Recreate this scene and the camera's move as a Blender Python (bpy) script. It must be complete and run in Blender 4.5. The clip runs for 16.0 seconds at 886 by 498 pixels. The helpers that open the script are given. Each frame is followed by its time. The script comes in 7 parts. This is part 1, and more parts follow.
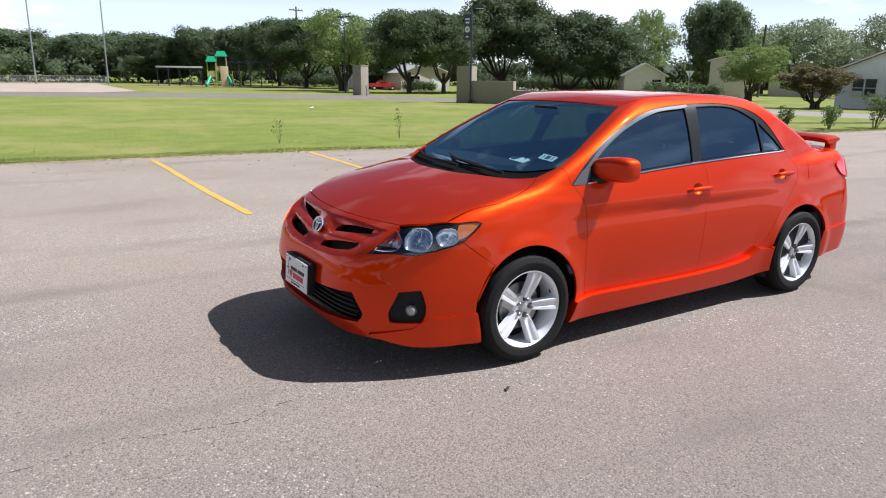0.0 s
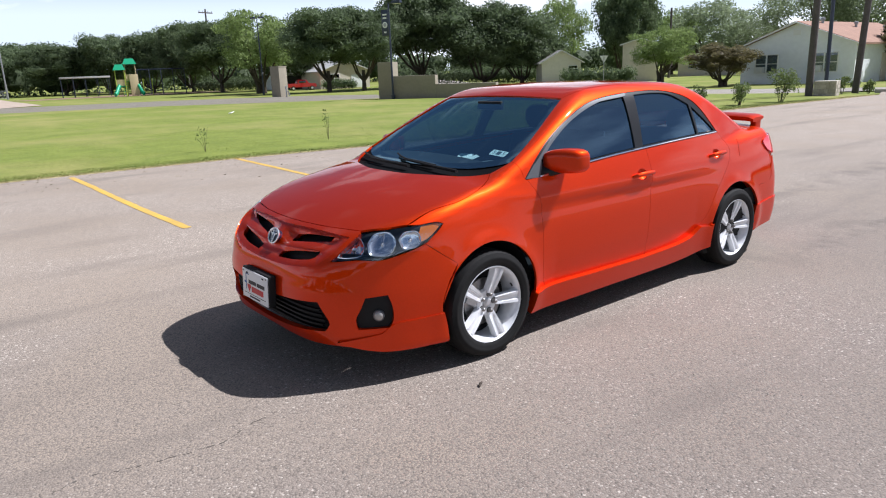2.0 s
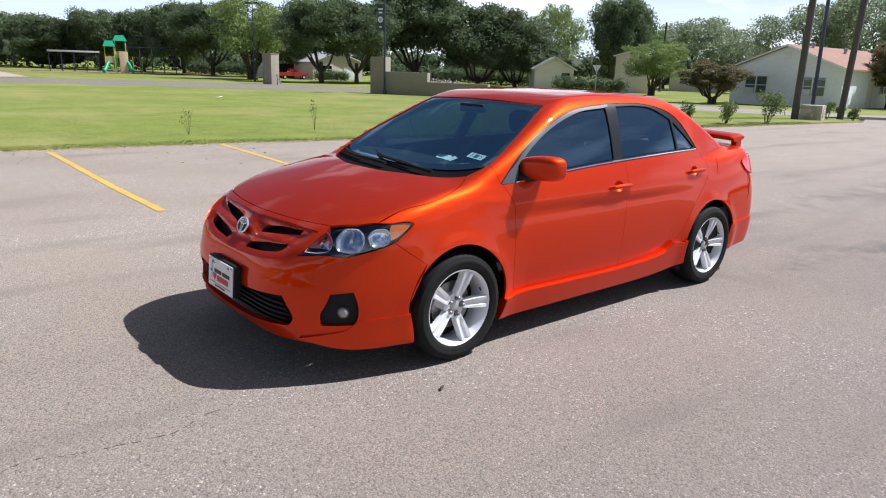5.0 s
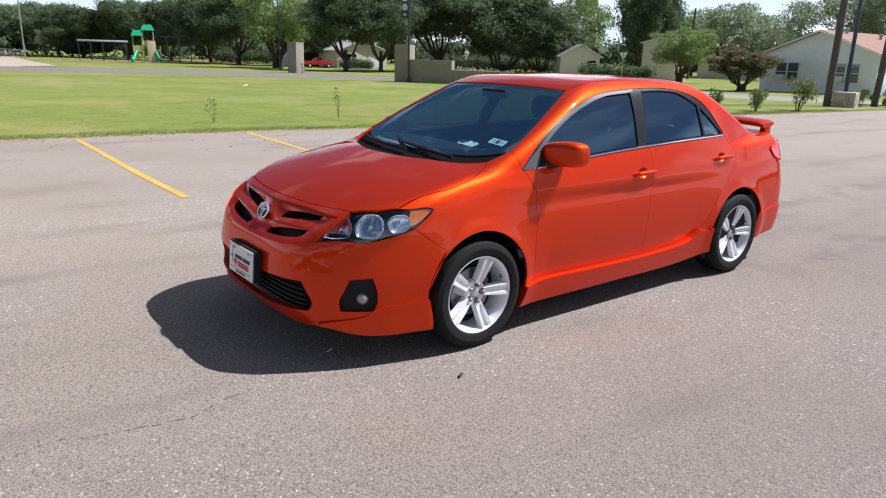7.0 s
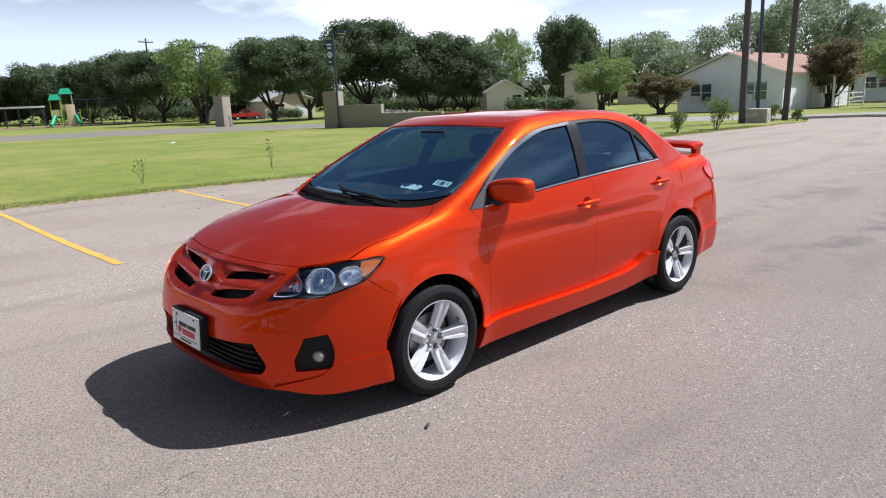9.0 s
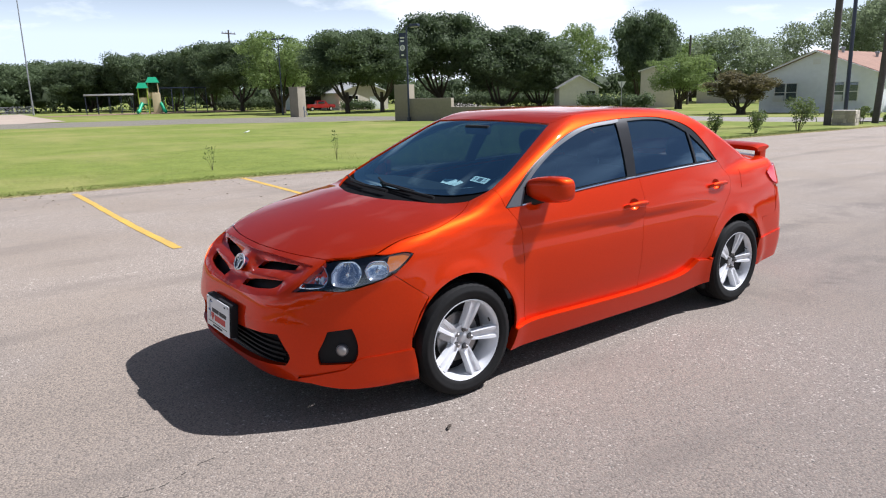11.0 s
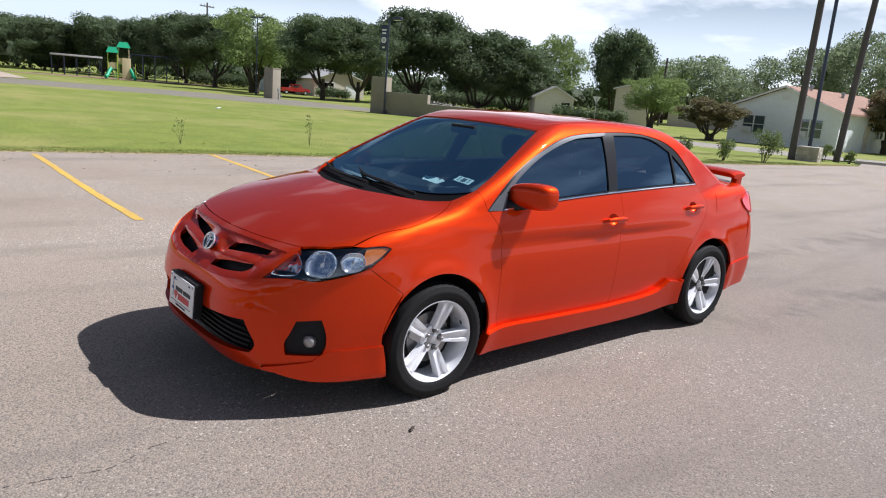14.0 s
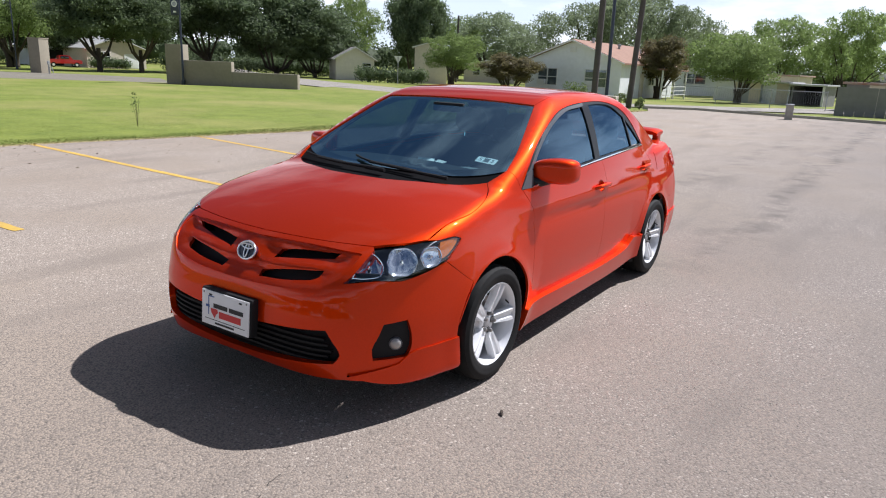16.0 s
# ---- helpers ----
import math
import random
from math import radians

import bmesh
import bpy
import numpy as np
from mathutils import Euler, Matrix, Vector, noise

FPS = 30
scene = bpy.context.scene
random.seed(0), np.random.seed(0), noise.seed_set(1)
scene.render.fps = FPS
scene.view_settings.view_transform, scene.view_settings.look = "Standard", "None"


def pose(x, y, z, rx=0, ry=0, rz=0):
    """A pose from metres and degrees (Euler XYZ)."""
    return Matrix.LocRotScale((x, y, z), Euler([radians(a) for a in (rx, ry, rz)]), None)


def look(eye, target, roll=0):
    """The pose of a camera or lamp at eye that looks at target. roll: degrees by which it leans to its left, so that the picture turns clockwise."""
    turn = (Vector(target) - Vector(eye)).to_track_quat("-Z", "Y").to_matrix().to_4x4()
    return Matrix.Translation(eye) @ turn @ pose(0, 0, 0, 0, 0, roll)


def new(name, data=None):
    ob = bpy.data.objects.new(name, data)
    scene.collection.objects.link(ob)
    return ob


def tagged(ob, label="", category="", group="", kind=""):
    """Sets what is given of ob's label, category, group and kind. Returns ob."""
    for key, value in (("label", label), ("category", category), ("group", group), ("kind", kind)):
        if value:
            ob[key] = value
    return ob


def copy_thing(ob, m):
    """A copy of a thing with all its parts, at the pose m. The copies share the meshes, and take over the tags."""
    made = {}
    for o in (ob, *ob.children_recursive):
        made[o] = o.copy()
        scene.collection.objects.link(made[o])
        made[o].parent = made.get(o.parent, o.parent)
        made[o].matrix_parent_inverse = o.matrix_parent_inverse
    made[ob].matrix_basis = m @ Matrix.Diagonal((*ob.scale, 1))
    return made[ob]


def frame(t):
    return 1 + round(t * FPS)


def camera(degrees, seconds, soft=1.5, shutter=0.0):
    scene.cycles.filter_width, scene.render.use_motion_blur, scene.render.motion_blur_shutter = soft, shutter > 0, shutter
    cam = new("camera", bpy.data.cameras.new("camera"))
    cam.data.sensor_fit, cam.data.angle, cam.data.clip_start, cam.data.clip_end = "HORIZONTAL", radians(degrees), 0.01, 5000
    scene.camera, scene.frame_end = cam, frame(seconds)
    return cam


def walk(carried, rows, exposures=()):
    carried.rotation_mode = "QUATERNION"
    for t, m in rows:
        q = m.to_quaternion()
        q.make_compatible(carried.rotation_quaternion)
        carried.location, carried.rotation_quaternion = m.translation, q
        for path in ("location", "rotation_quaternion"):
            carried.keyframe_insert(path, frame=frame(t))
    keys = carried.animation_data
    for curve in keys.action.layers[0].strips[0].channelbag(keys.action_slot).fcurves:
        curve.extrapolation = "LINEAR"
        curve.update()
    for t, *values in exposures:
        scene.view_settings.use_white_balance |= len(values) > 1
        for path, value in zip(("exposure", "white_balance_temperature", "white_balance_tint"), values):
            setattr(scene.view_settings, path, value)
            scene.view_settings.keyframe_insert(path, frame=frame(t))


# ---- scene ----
cam = camera(65.1, 16.0, soft=1.1)

PATH = [
    (0, (3.68, 3.736, 1.569), (2.636, 2.101, 1.083), 0.7),
    (0.5, (3.672, 3.744, 1.584), (2.725, 2.058, 1.075), -0.2),
    (1, (3.651, 3.78, 1.579), (2.698, 2.106, 1.04), -0.4),
    (1.5, (3.712, 3.722, 1.582), (2.629, 2.131, 1.036), -0.1),
    (2, (3.812, 3.645, 1.606), (2.611, 2.126, 1.103), -2.2),
    (2.5, (3.906, 3.578, 1.598), (2.654, 2.112, 1.066), -1.0),
    (3, (3.873, 3.549, 1.594), (2.726, 2.003, 1.051), 0.6),
    (3.5, (3.79, 3.627, 1.603), (2.692, 2.038, 1.086), 2.5),
    (4, (3.732, 3.65, 1.602), (2.705, 2.017, 1.074), 2.0),
    (4.5, (3.727, 3.663, 1.607), (2.544, 2.139, 1.082), 1.3),
    (4.7, (3.736, 3.659, 1.611), (2.497, 2.172, 1.107), 1.7),
    (6.8, (3.721, 3.658, 1.581), (2.511, 2.164, 1.033), 1.7),
    (7, (3.702, 3.649, 1.588), (2.521, 2.127, 1.049), 1.5),
    (7.5, (3.658, 3.67, 1.571), (2.505, 2.131, 1.022), 2.7),
    (8, (3.618, 3.677, 1.581), (2.5, 2.121, 1.008), 0.3),
    (8.5, (3.654, 3.615, 1.604), (2.334, 2.194, 1.113), -1.1),
    (9, (3.692, 3.552, 1.602), (2.367, 2.117, 1.171), -2.3),
    (9.5, (3.665, 3.532, 1.601), (2.447, 2.006, 1.168), -1.6),
    (9.7, (3.602, 3.56, 1.596), (2.4, 2.025, 1.148), -0.3),
    (11.8, (3.484, 3.618, 1.591), (2.323, 2.05, 1.155), -1.7),
    (12, (3.481, 3.621, 1.588), (2.301, 2.067, 1.149), -0.9),
    (12.5, (3.475, 3.623, 1.595), (2.264, 2.086, 1.183), 0.0),
    (13, (3.476, 3.632, 1.591), (2.303, 2.06, 1.201), -0.4),
    (13.5, (3.441, 3.596, 1.584), (2.257, 2.047, 1.139), 0.8),
    (14, (3.518, 3.5, 1.58), (2.257, 2.012, 1.137), 4.7),
    (14.5, (3.751, 3.321, 1.604), (2.445, 1.887, 1.116), 2.0),
    (15, (3.909, 3.09, 1.588), (2.503, 1.74, 1.141), 2.2),
    (15.5, (4.041, 2.812, 1.615), (2.526, 1.58, 1.183), 3.4),
    (16, (4.316, 2.547, 1.612), (2.704, 1.482, 1.099), 2.4),
]
walk(cam, [(t, look(eye, target, roll)) for t, eye, target, roll in PATH], exposures=((0, 0.60, 6010, 14), (9.5, 0.56, 5960, 14), (12.5, 0.60, 6010, 14), (14, 0.50, 6060, 14), (16, 0.54, 6080, 14)))

# ---------------------------------------------------------------- light
world = bpy.data.worlds.new("world")
scene.world = world
world.use_nodes = True
SUN_EL, SUN_AZ = 51.3, 295.6
SUN_DIR = Vector((-0.725, 0.345, 1.0)).normalized()
wn, wl = world.node_tree.nodes, world.node_tree.links
sky = wn.new("ShaderNodeTexSky")
sky.sky_type = "NISHITA"
sky.sun_disc = False
sky.dust_density, sky.ozone_density = 0.4, 3.0
sky.sun_elevation = radians(SUN_EL)
sky.sun_rotation = radians(SUN_AZ)
tc, mp, cl = wn.new("ShaderNodeTexCoord"), wn.new("ShaderNodeMapping"), wn.new("ShaderNodeTexNoise")
mp.inputs["Scale"].default_value = (1.0, 1.0, 3.2)
cl.inputs["Scale"].default_value, cl.inputs["Detail"].default_value, cl.inputs["Roughness"].default_value = 2.3, 9, 0.58
wl.new(tc.outputs["Generated"], mp.inputs[0])
wl.new(mp.outputs[0], cl.inputs["Vector"])
ramp = wn.new("ShaderNodeMapRange")
ramp.inputs[1].default_value, ramp.inputs[2].default_value, ramp.inputs[4].default_value = 0.49, 0.61, 0.9
wl.new(cl.outputs[0], ramp.inputs[0])
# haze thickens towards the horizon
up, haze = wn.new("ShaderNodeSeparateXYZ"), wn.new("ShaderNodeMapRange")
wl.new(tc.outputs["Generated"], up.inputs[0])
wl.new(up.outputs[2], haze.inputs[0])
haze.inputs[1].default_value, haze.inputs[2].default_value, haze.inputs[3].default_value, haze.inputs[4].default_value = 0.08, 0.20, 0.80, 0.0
cloud = wn.new("ShaderNodeMix")
cloud.data_type = "RGBA"
cloud.inputs[7].default_value = (27.5, 27.9, 28.0, 1)
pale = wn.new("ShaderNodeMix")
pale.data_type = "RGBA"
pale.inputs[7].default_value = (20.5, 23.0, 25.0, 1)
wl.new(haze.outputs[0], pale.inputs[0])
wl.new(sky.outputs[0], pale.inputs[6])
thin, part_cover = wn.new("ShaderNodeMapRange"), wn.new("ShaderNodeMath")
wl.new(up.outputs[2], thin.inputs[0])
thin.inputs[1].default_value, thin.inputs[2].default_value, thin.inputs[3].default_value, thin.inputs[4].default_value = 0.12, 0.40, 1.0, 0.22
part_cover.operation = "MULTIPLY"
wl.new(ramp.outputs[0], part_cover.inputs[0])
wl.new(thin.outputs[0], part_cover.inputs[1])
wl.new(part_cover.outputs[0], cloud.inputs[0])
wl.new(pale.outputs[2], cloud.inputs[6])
# the hazy air is brighter round the sun
near_sun, glow, bright = wn.new("ShaderNodeVectorMath"), wn.new("ShaderNodeMapRange"), wn.new("ShaderNodeMix")
near_sun.operation = "DOT_PRODUCT"
near_sun.inputs[1].default_value = SUN_DIR
wl.new(tc.outputs["Generated"], near_sun.inputs[0])
glow.interpolation_type = "SMOOTHSTEP"
glow.inputs[1].default_value, glow.inputs[2].default_value, glow.inputs[4].default_value = 0.60, 1.0, 1.0
wl.new(near_sun.outputs["Value"], glow.inputs[0])
bright.data_type, bright.blend_type, bright.clamp_result = "RGBA", "ADD", False
bright.inputs[7].default_value = (4.0, 3.8, 3.5, 1)
wl.new(glow.outputs[0], bright.inputs[0])
wl.new(cloud.outputs[2], bright.inputs[6])
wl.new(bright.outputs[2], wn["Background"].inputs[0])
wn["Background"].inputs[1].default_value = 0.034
sun = new("sun", bpy.data.lights.new("sun", "SUN"))
sun.data.energy, sun.data.angle, sun.data.color = 5.0, radians(0.55), (1.0, 0.97, 0.935)
sun.matrix_world = look(SUN_DIR * 60, (0, 0, 0))

# ---------------------------------------------------------------- materials
def material(name, colour, rough=0.6, metal=0.0, coat=0.0, vary=0.0, grain=8.0, bump=0.0, spec=0.5, tint=None, per_object=0.0):
    """A Principled surface; vary mixes it towards tint by noise at two scales, bump gives fine relief."""
    m = bpy.data.materials.new(name)
    m.use_nodes = True
    n, l = m.node_tree.nodes, m.node_tree.links
    b = n["Principled BSDF"]
    b.inputs["Base Color"].default_value = (*colour, 1)
    b.inputs["Roughness"].default_value = rough
    b.inputs["Metallic"].default_value = metal
    b.inputs["Coat Weight"].default_value = coat
    b.inputs["Coat Roughness"].default_value = 0.03
    b.inputs["Specular IOR Level"].default_value = spec
    if vary or bump or per_object:
        tc = n.new("ShaderNodeTexCoord")
        big, fine = n.new("ShaderNodeTexNoise"), n.new("ShaderNodeTexNoise")
        big.inputs["Scale"].default_value, fine.inputs["Scale"].default_value = grain * 0.12, grain
        big.inputs["Detail"].default_value, fine.inputs["Detail"].default_value = 4, 6
        for t in (big, fine):
            l.new(tc.outputs["Object"], t.inputs["Vector"])
        add = n.new("ShaderNodeMath")
        add.operation = "MULTIPLY_ADD"
        l.new(big.outputs[0], add.inputs[0])
        add.inputs[1].default_value = 0.5
        half = n.new("ShaderNodeMath")
        half.operation = "MULTIPLY"
        l.new(fine.outputs[0], half.inputs[0])
        half.inputs[1].default_value = 0.5
        l.new(half.outputs[0], add.inputs[2])
        spread = n.new("ShaderNodeMapRange")
        spread.inputs[1].default_value, spread.inputs[2].default_value = 0.33, 0.67
        l.new(add.outputs[0], spread.inputs[0])
        mix = n.new("ShaderNodeMix")
        mix.data_type = "RGBA"
        other = tint or tuple(c * (1 - vary) for c in colour)
        mix.inputs[6].default_value, mix.inputs[7].default_value = (*other, 1), (*colour, 1)
        l.new(spread.outputs[0], mix.inputs[0])
        last = mix.outputs[2]
        if per_object:
            info, hue = n.new("ShaderNodeObjectInfo"), n.new("ShaderNodeHueSaturation")
            r = n.new("ShaderNodeMapRange")
            r.inputs[3].default_value, r.inputs[4].default_value = 1 - per_object, 1 + per_object
            l.new(info.outputs["Random"], r.inputs[0])
            l.new(r.outputs[0], hue.inputs["Value"])
            l.new(last, hue.inputs["Color"])
            last = hue.outputs[0]
        l.new(last, b.inputs["Base Color"])
        if bump:
            bp = n.new("ShaderNodeBump")
            bp.inputs["Strength"].default_value, bp.inputs["Distance"].default_value = 1.0, bump
            l.new(fine.outputs[0], bp.inputs["Height"])
            l.new(bp.outputs[0], b.inputs["Normal"])
    return m


def glass(name, see, ior=1.5, rough=0.0, gloss=(1, 1, 1)):
    """A clear or tinted pane: what lies behind it, dimmed, under a mirror-like gloss."""
    m = bpy.data.materials.new(name)
    m.use_nodes = True
    n, l = m.node_tree.nodes, m.node_tree.links
    n.remove(n["Principled BSDF"])
    a, g, f, mix = n.new("ShaderNodeBsdfTransparent"), n.new("ShaderNodeBsdfGlossy"), n.new("ShaderNodeLayerWeight"), n.new("ShaderNodeMixShader")
    a.inputs[0].default_value = (*see, 1)
    g.inputs["Color"].default_value = (*gloss, 1)
    g.inputs["Roughness"].default_value = rough
    f.inputs[0].default_value = 0.5
    p, q = n.new("ShaderNodeMath"), n.new("ShaderNodeMath")
    p.operation, q.operation = "POWER", "MULTIPLY_ADD"
    f0 = ((ior - 1) / (ior + 1)) ** 2 * 1.6
    p.inputs[1].default_value, q.inputs[1].default_value, q.inputs[2].default_value = 5.0, 1 - f0, f0
    l.new(f.outputs["Facing"], p.inputs[0])
    l.new(p.outputs[0], q.inputs[0])
    l.new(q.outputs[0], mix.inputs[0])
    l.new(a.outputs[0], mix.inputs[1])
    l.new(g.outputs[0], mix.inputs[2])
    l.new(mix.outputs[0], n["Material Output"].inputs[0])
    return m


PAINT = material("orange_metallic_paint", (0.63, 0.037, 0.0), 0.46, 0.70, 1.0, 0.10, 900, 0.0, 0.05)
PAINT.node_tree.nodes["Principled BSDF"].inputs["Specular Tint"].default_value = (1.0, 0.30, 0.12, 1)
PAINT.node_tree.nodes["Principled BSDF"].inputs["Coat IOR"].default_value = 1.34
BLACK_TRIM = material("black_gloss_trim", (0.010, 0.010, 0.011), 0.35, 0, 0, 0.2, 30, 0.0, 0.3)
BLACK_PLASTIC = material("black_plastic", (0.014, 0.014, 0.015), 0.7, 0, 0, 0.25, 60, 0.0006, 0.25)
SATIN_TRIM = material("satin_grey_trim", (0.085, 0.09, 0.10), 0.42, 0.2, 0.0, 0.1, 40)
RUBBER = material("tyre_rubber", (0.013, 0.013, 0.013), 0.75, 0, 0, 0.35, 30, 0.0008, 0.2)
ALLOY = material("silver_alloy", (0.74, 0.75, 0.77), 0.40, 0.15, 0.4, 0.06, 50)
ALLOY_DARK = material("shaded_alloy_barrel", (0.5, 0.51, 0.53), 0.42, 0.5, 0, 0.2, 20)
STEEL = material("brake_steel", (0.35, 0.34, 0.33), 0.35, 0.9, 0, 0.3, 60)
CHROME = material("chrome", (0.85, 0.86, 0.88), 0.06, 1.0)
REFLECTOR = material("lamp_reflector", (0.86, 0.88, 0.92), 0.14, 1.0, 0, 0.1, 30)
MILKY = material("milky_lens", (0.42, 0.40, 0.38), 0.18, 0.2, 0.6, 0.25, 60)
LAMP_BLACK = material("dark_lamp_housing", (0.045, 0.048, 0.055), 0.3, 0.4, 0, 0.2, 20)
AMBER = material("amber_lens", (0.75, 0.20, 0.02), 0.15, 0, 1.0, 0.2, 40)
RED_LENS = material("red_lens", (0.72, 0.02, 0.035), 0.12, 0, 1.0, 0.2, 40)
WELL = material("wheel_well_liner", (0.012, 0.012, 0.012), 0.9, 0, 0, 0.2, 20)
SEAT_CLOTH = material("dark_seat_cloth", (0.022, 0.024, 0.028), 0.9, 0, 0, 0.3, 200, 0.001)
DASH = material("grey_dashboard", (0.11, 0.125, 0.13), 0.65, 0, 0, 0.2, 120, 0.0006)
HEADLINER = material("grey_headliner", (0.14, 0.14, 0.145), 0.9, 0, 0, 0.15, 60)
CERAMIC = material("matt_black_border", (0.008, 0.008, 0.009), 0.85, 0, 0, 0.2, 60, 0.0, 0.04)
BADGE = material("badge_silver", (0.78, 0.79, 0.81), 0.22, 0.7)
PAPER = material("white_paper", (0.78, 0.78, 0.76), 0.7, 0, 0, 0.06, 10)
PLATE_WHITE = material("white_plate_enamel", (0.80, 0.80, 0.80), 0.35, 0, 0.3, 0.05, 12)
INK = material("black_ink", (0.02, 0.02, 0.022), 0.6, 0, 0, 0.1, 40)
RED_INK = material("red_ink", (0.62, 0.03, 0.03), 0.5, 0, 0, 0.1, 40)
BLUE_INK = material("blue_ink", (0.05, 0.12, 0.35), 0.5, 0, 0, 0.1, 40)
# gloss colours hold a painted blue for the sky mirrored in the glass
SHIELD_GLASS = glass("windscreen_glass", (0.47, 0.80, 0.88), 2.9, 0.0, (0.62, 0.9, 1.0))
TINT_GLASS = glass("tinted_side_glass", (0.13, 0.15, 0.17), 2.0, 0.0, (0.45, 0.72, 1.0))
LENS_GLASS = glass("clear_lens", (0.86, 0.89, 0.92), 1.6, 0.02, (0.85, 0.94, 1.0))

# ---------------------------------------------------------------- the car's body surface
def curve(xs, ys):
    """A smooth monotone curve through a few stations."""
    xs, ys = np.array(xs, float), np.array(ys, float)
    h, d = np.diff(xs), np.diff(ys) / np.diff(xs)
    m = np.zeros(len(xs))
    m[0], m[-1] = d[0], d[-1]
    for k in range(1, len(xs) - 1):
        if d[k - 1] * d[k] > 0:
            w1, w2 = 2 * h[k] + h[k - 1], h[k] + 2 * h[k - 1]
            m[k] = (w1 + w2) / (w1 / d[k - 1] + w2 / d[k])

    def at(x):
        x = np.clip(np.asarray(x, float), xs[0], xs[-1])
        k = np.clip(np.searchsorted(xs, x) - 1, 0, len(xs) - 2)
        t = (x - xs[k]) / h[k]
        a = (1 + 2 * t) * (1 - t) ** 2 * ys[k] + t * t * (3 - 2 * t) * ys[k + 1]
        return a + h[k] * (t * (1 - t) ** 2 * m[k] + t * t * (t - 1) * m[k + 1])
    return at


def smax(a, b, r):
    k = np.clip(0.5 + 0.5 * (a - b) / r, 0, 1)
    return b + (a - b) * k + r * k * (1 - k)


def smin(a, b, r):
    return -smax(-a, -b, r)


top_line = curve((-2.4, -2.25, -2.0, -1.7, -1.0, 0.0, 0.9, 1.15, 1.5, 1.8, 2.0, 2.15, 2.3),
                 (0.98, 1.055, 1.085, 1.085, 1.06, 1.04, 1.055, 1.045, 0.985, 0.905, 0.83, 0.755, 0.64))
top_crown = curve((-2.3, -1.6, -0.5, 0.9, 1.5, 2.2), (0.10, 0.15, 0.16, 0.15, 0.13, 0.10))
plan = curve((-2.3, -2.0, -1.6, -1.0, 0.0, 0.8, 1.4, 1.8, 2.2), (0.82, 0.866, 0.894, 0.902, 0.902, 0.902, 0.899, 0.875, 0.825))
section = curve((0.12, 0.22, 0.34, 0.50, 0.66, 0.78, 0.88, 0.97, 1.10), (-0.065, -0.035, -0.012, 0.0, -0.008, -0.03, -0.062, -0.10, -0.19))
nose = curve((0.12, 0.20, 0.30, 0.42, 0.49, 0.55, 0.62, 0.70, 0.78, 0.90), (2.175, 2.232, 2.260, 2.266, 2.262, 2.249, 2.234, 2.212, 2.162, 2.02))
tail = curve((0.15, 0.25, 0.40, 0.60, 0.75, 0.90, 1.05, 1.15), (-2.19, -2.25, -2.275, -2.27, -2.245, -2.22, -2.19, -2.17))
roof_line = curve((-2.0, -1.5, -1.1, -0.7, -0.25, 0.1, 0.4, 0.8), (1.26, 1.350, 1.424, 1.468, 1.480, 1.468, 1.43, 1.34))
glass_plan = curve((-2.0, -1.6, -1.0, 0.0, 0.7, 1.2), (0.65, 0.74, 0.815, 0.85, 0.842, 0.79))
glass_lean = curve((0.85, 0.95, 1.10, 1.25, 1.40, 1.50), (0.03, 0.0, -0.055, -0.12, -0.20, -0.265))


def body(p):
    """Negative inside the painted body, positive outside; metres."""
    x, y, z = p[..., 0], np.abs(p[..., 1]), p[..., 2]
    flare = 0.0
    for ax in (1.3, -1.3):
        r = np.sqrt((x - ax) ** 2 + (z - 0.31) ** 2)
        flare = flare + 0.016 * np.exp(-((r - 0.35) / 0.06) ** 2)
    side = y - plan(x) - section(z) - flare * (z < 0.9)
    side = side + 0.022 * np.clip((0.74 - z) / 0.38, 0, 1) ** 1.1 * np.clip((0.98 - np.abs(x)) / 0.22, 0, 1)
    side = side - 0.004 * np.exp(-((z - 0.895 - 0.075 * (0.95 - x)) / 0.014) ** 2) * np.clip((1.3 - x) * 3, 0, 1) * np.clip((x + 0.1) * 2, 0, 1)
    lid = z - top_line(x) + 0.016 + 0.66 * top_crown(x) * y * y
    front = (x - nose(z) + 0.99 * np.abs(y) ** 5.0) * 0.9
    rear = (tail(z) - x + 0.37 * np.abs(y) ** 3.0) * 0.9
    low = smax(smax(side, lid, 0.05), smax(front, rear, 0.01), 0.10)
    gs = (y - 0.01 - glass_plan(x) - glass_lean(z)) * 0.93
    roof = z - roof_line(x) + 0.048 * y * y
    shield = (x - 1.155 + 2.02 * (z - 1.03) + 0.17 * y * y) * 0.44
    back = (-1.82 - x + 1.95 * (z - 1.06) + 0.26 * y * y) * 0.45
    cab = smax(smax(gs, roof, 0.10), smax(shield, back, 0.01), 0.05)
    return smin(low, smax(cab, 0.8 - z, 0.02), 0.03)


def rays(view, uv):
    """Start points and ways of the rays through a panel's flat pattern."""
    u, v = uv[:, 0], uv[:, 1]
    o = np.zeros((len(uv), 3))
    d = np.zeros((len(uv), 3))
    if view == "side":
        o[:, 0], o[:, 2], d[:, 1] = u, v, 1
    elif view == "tunnel":
        o[:, 0], o[:, 2] = u, 0.78
        d[:, 1], d[:, 2] = np.sin(v), np.cos(v)
    elif view == "front":
        o[:, 0], o[:, 2] = 1.05, v
        d[:, 0], d[:, 1] = np.cos(u), np.sin(u)
    elif view == "rear":
        o[:, 0], o[:, 2] = -1.05, v
        d[:, 0], d[:, 1] = -np.cos(u), np.sin(u)
    elif view == "top":
        o[:, 0], o[:, 1], o[:, 2], d[:, 2] = u, v, 0.55, 1
    return o, d


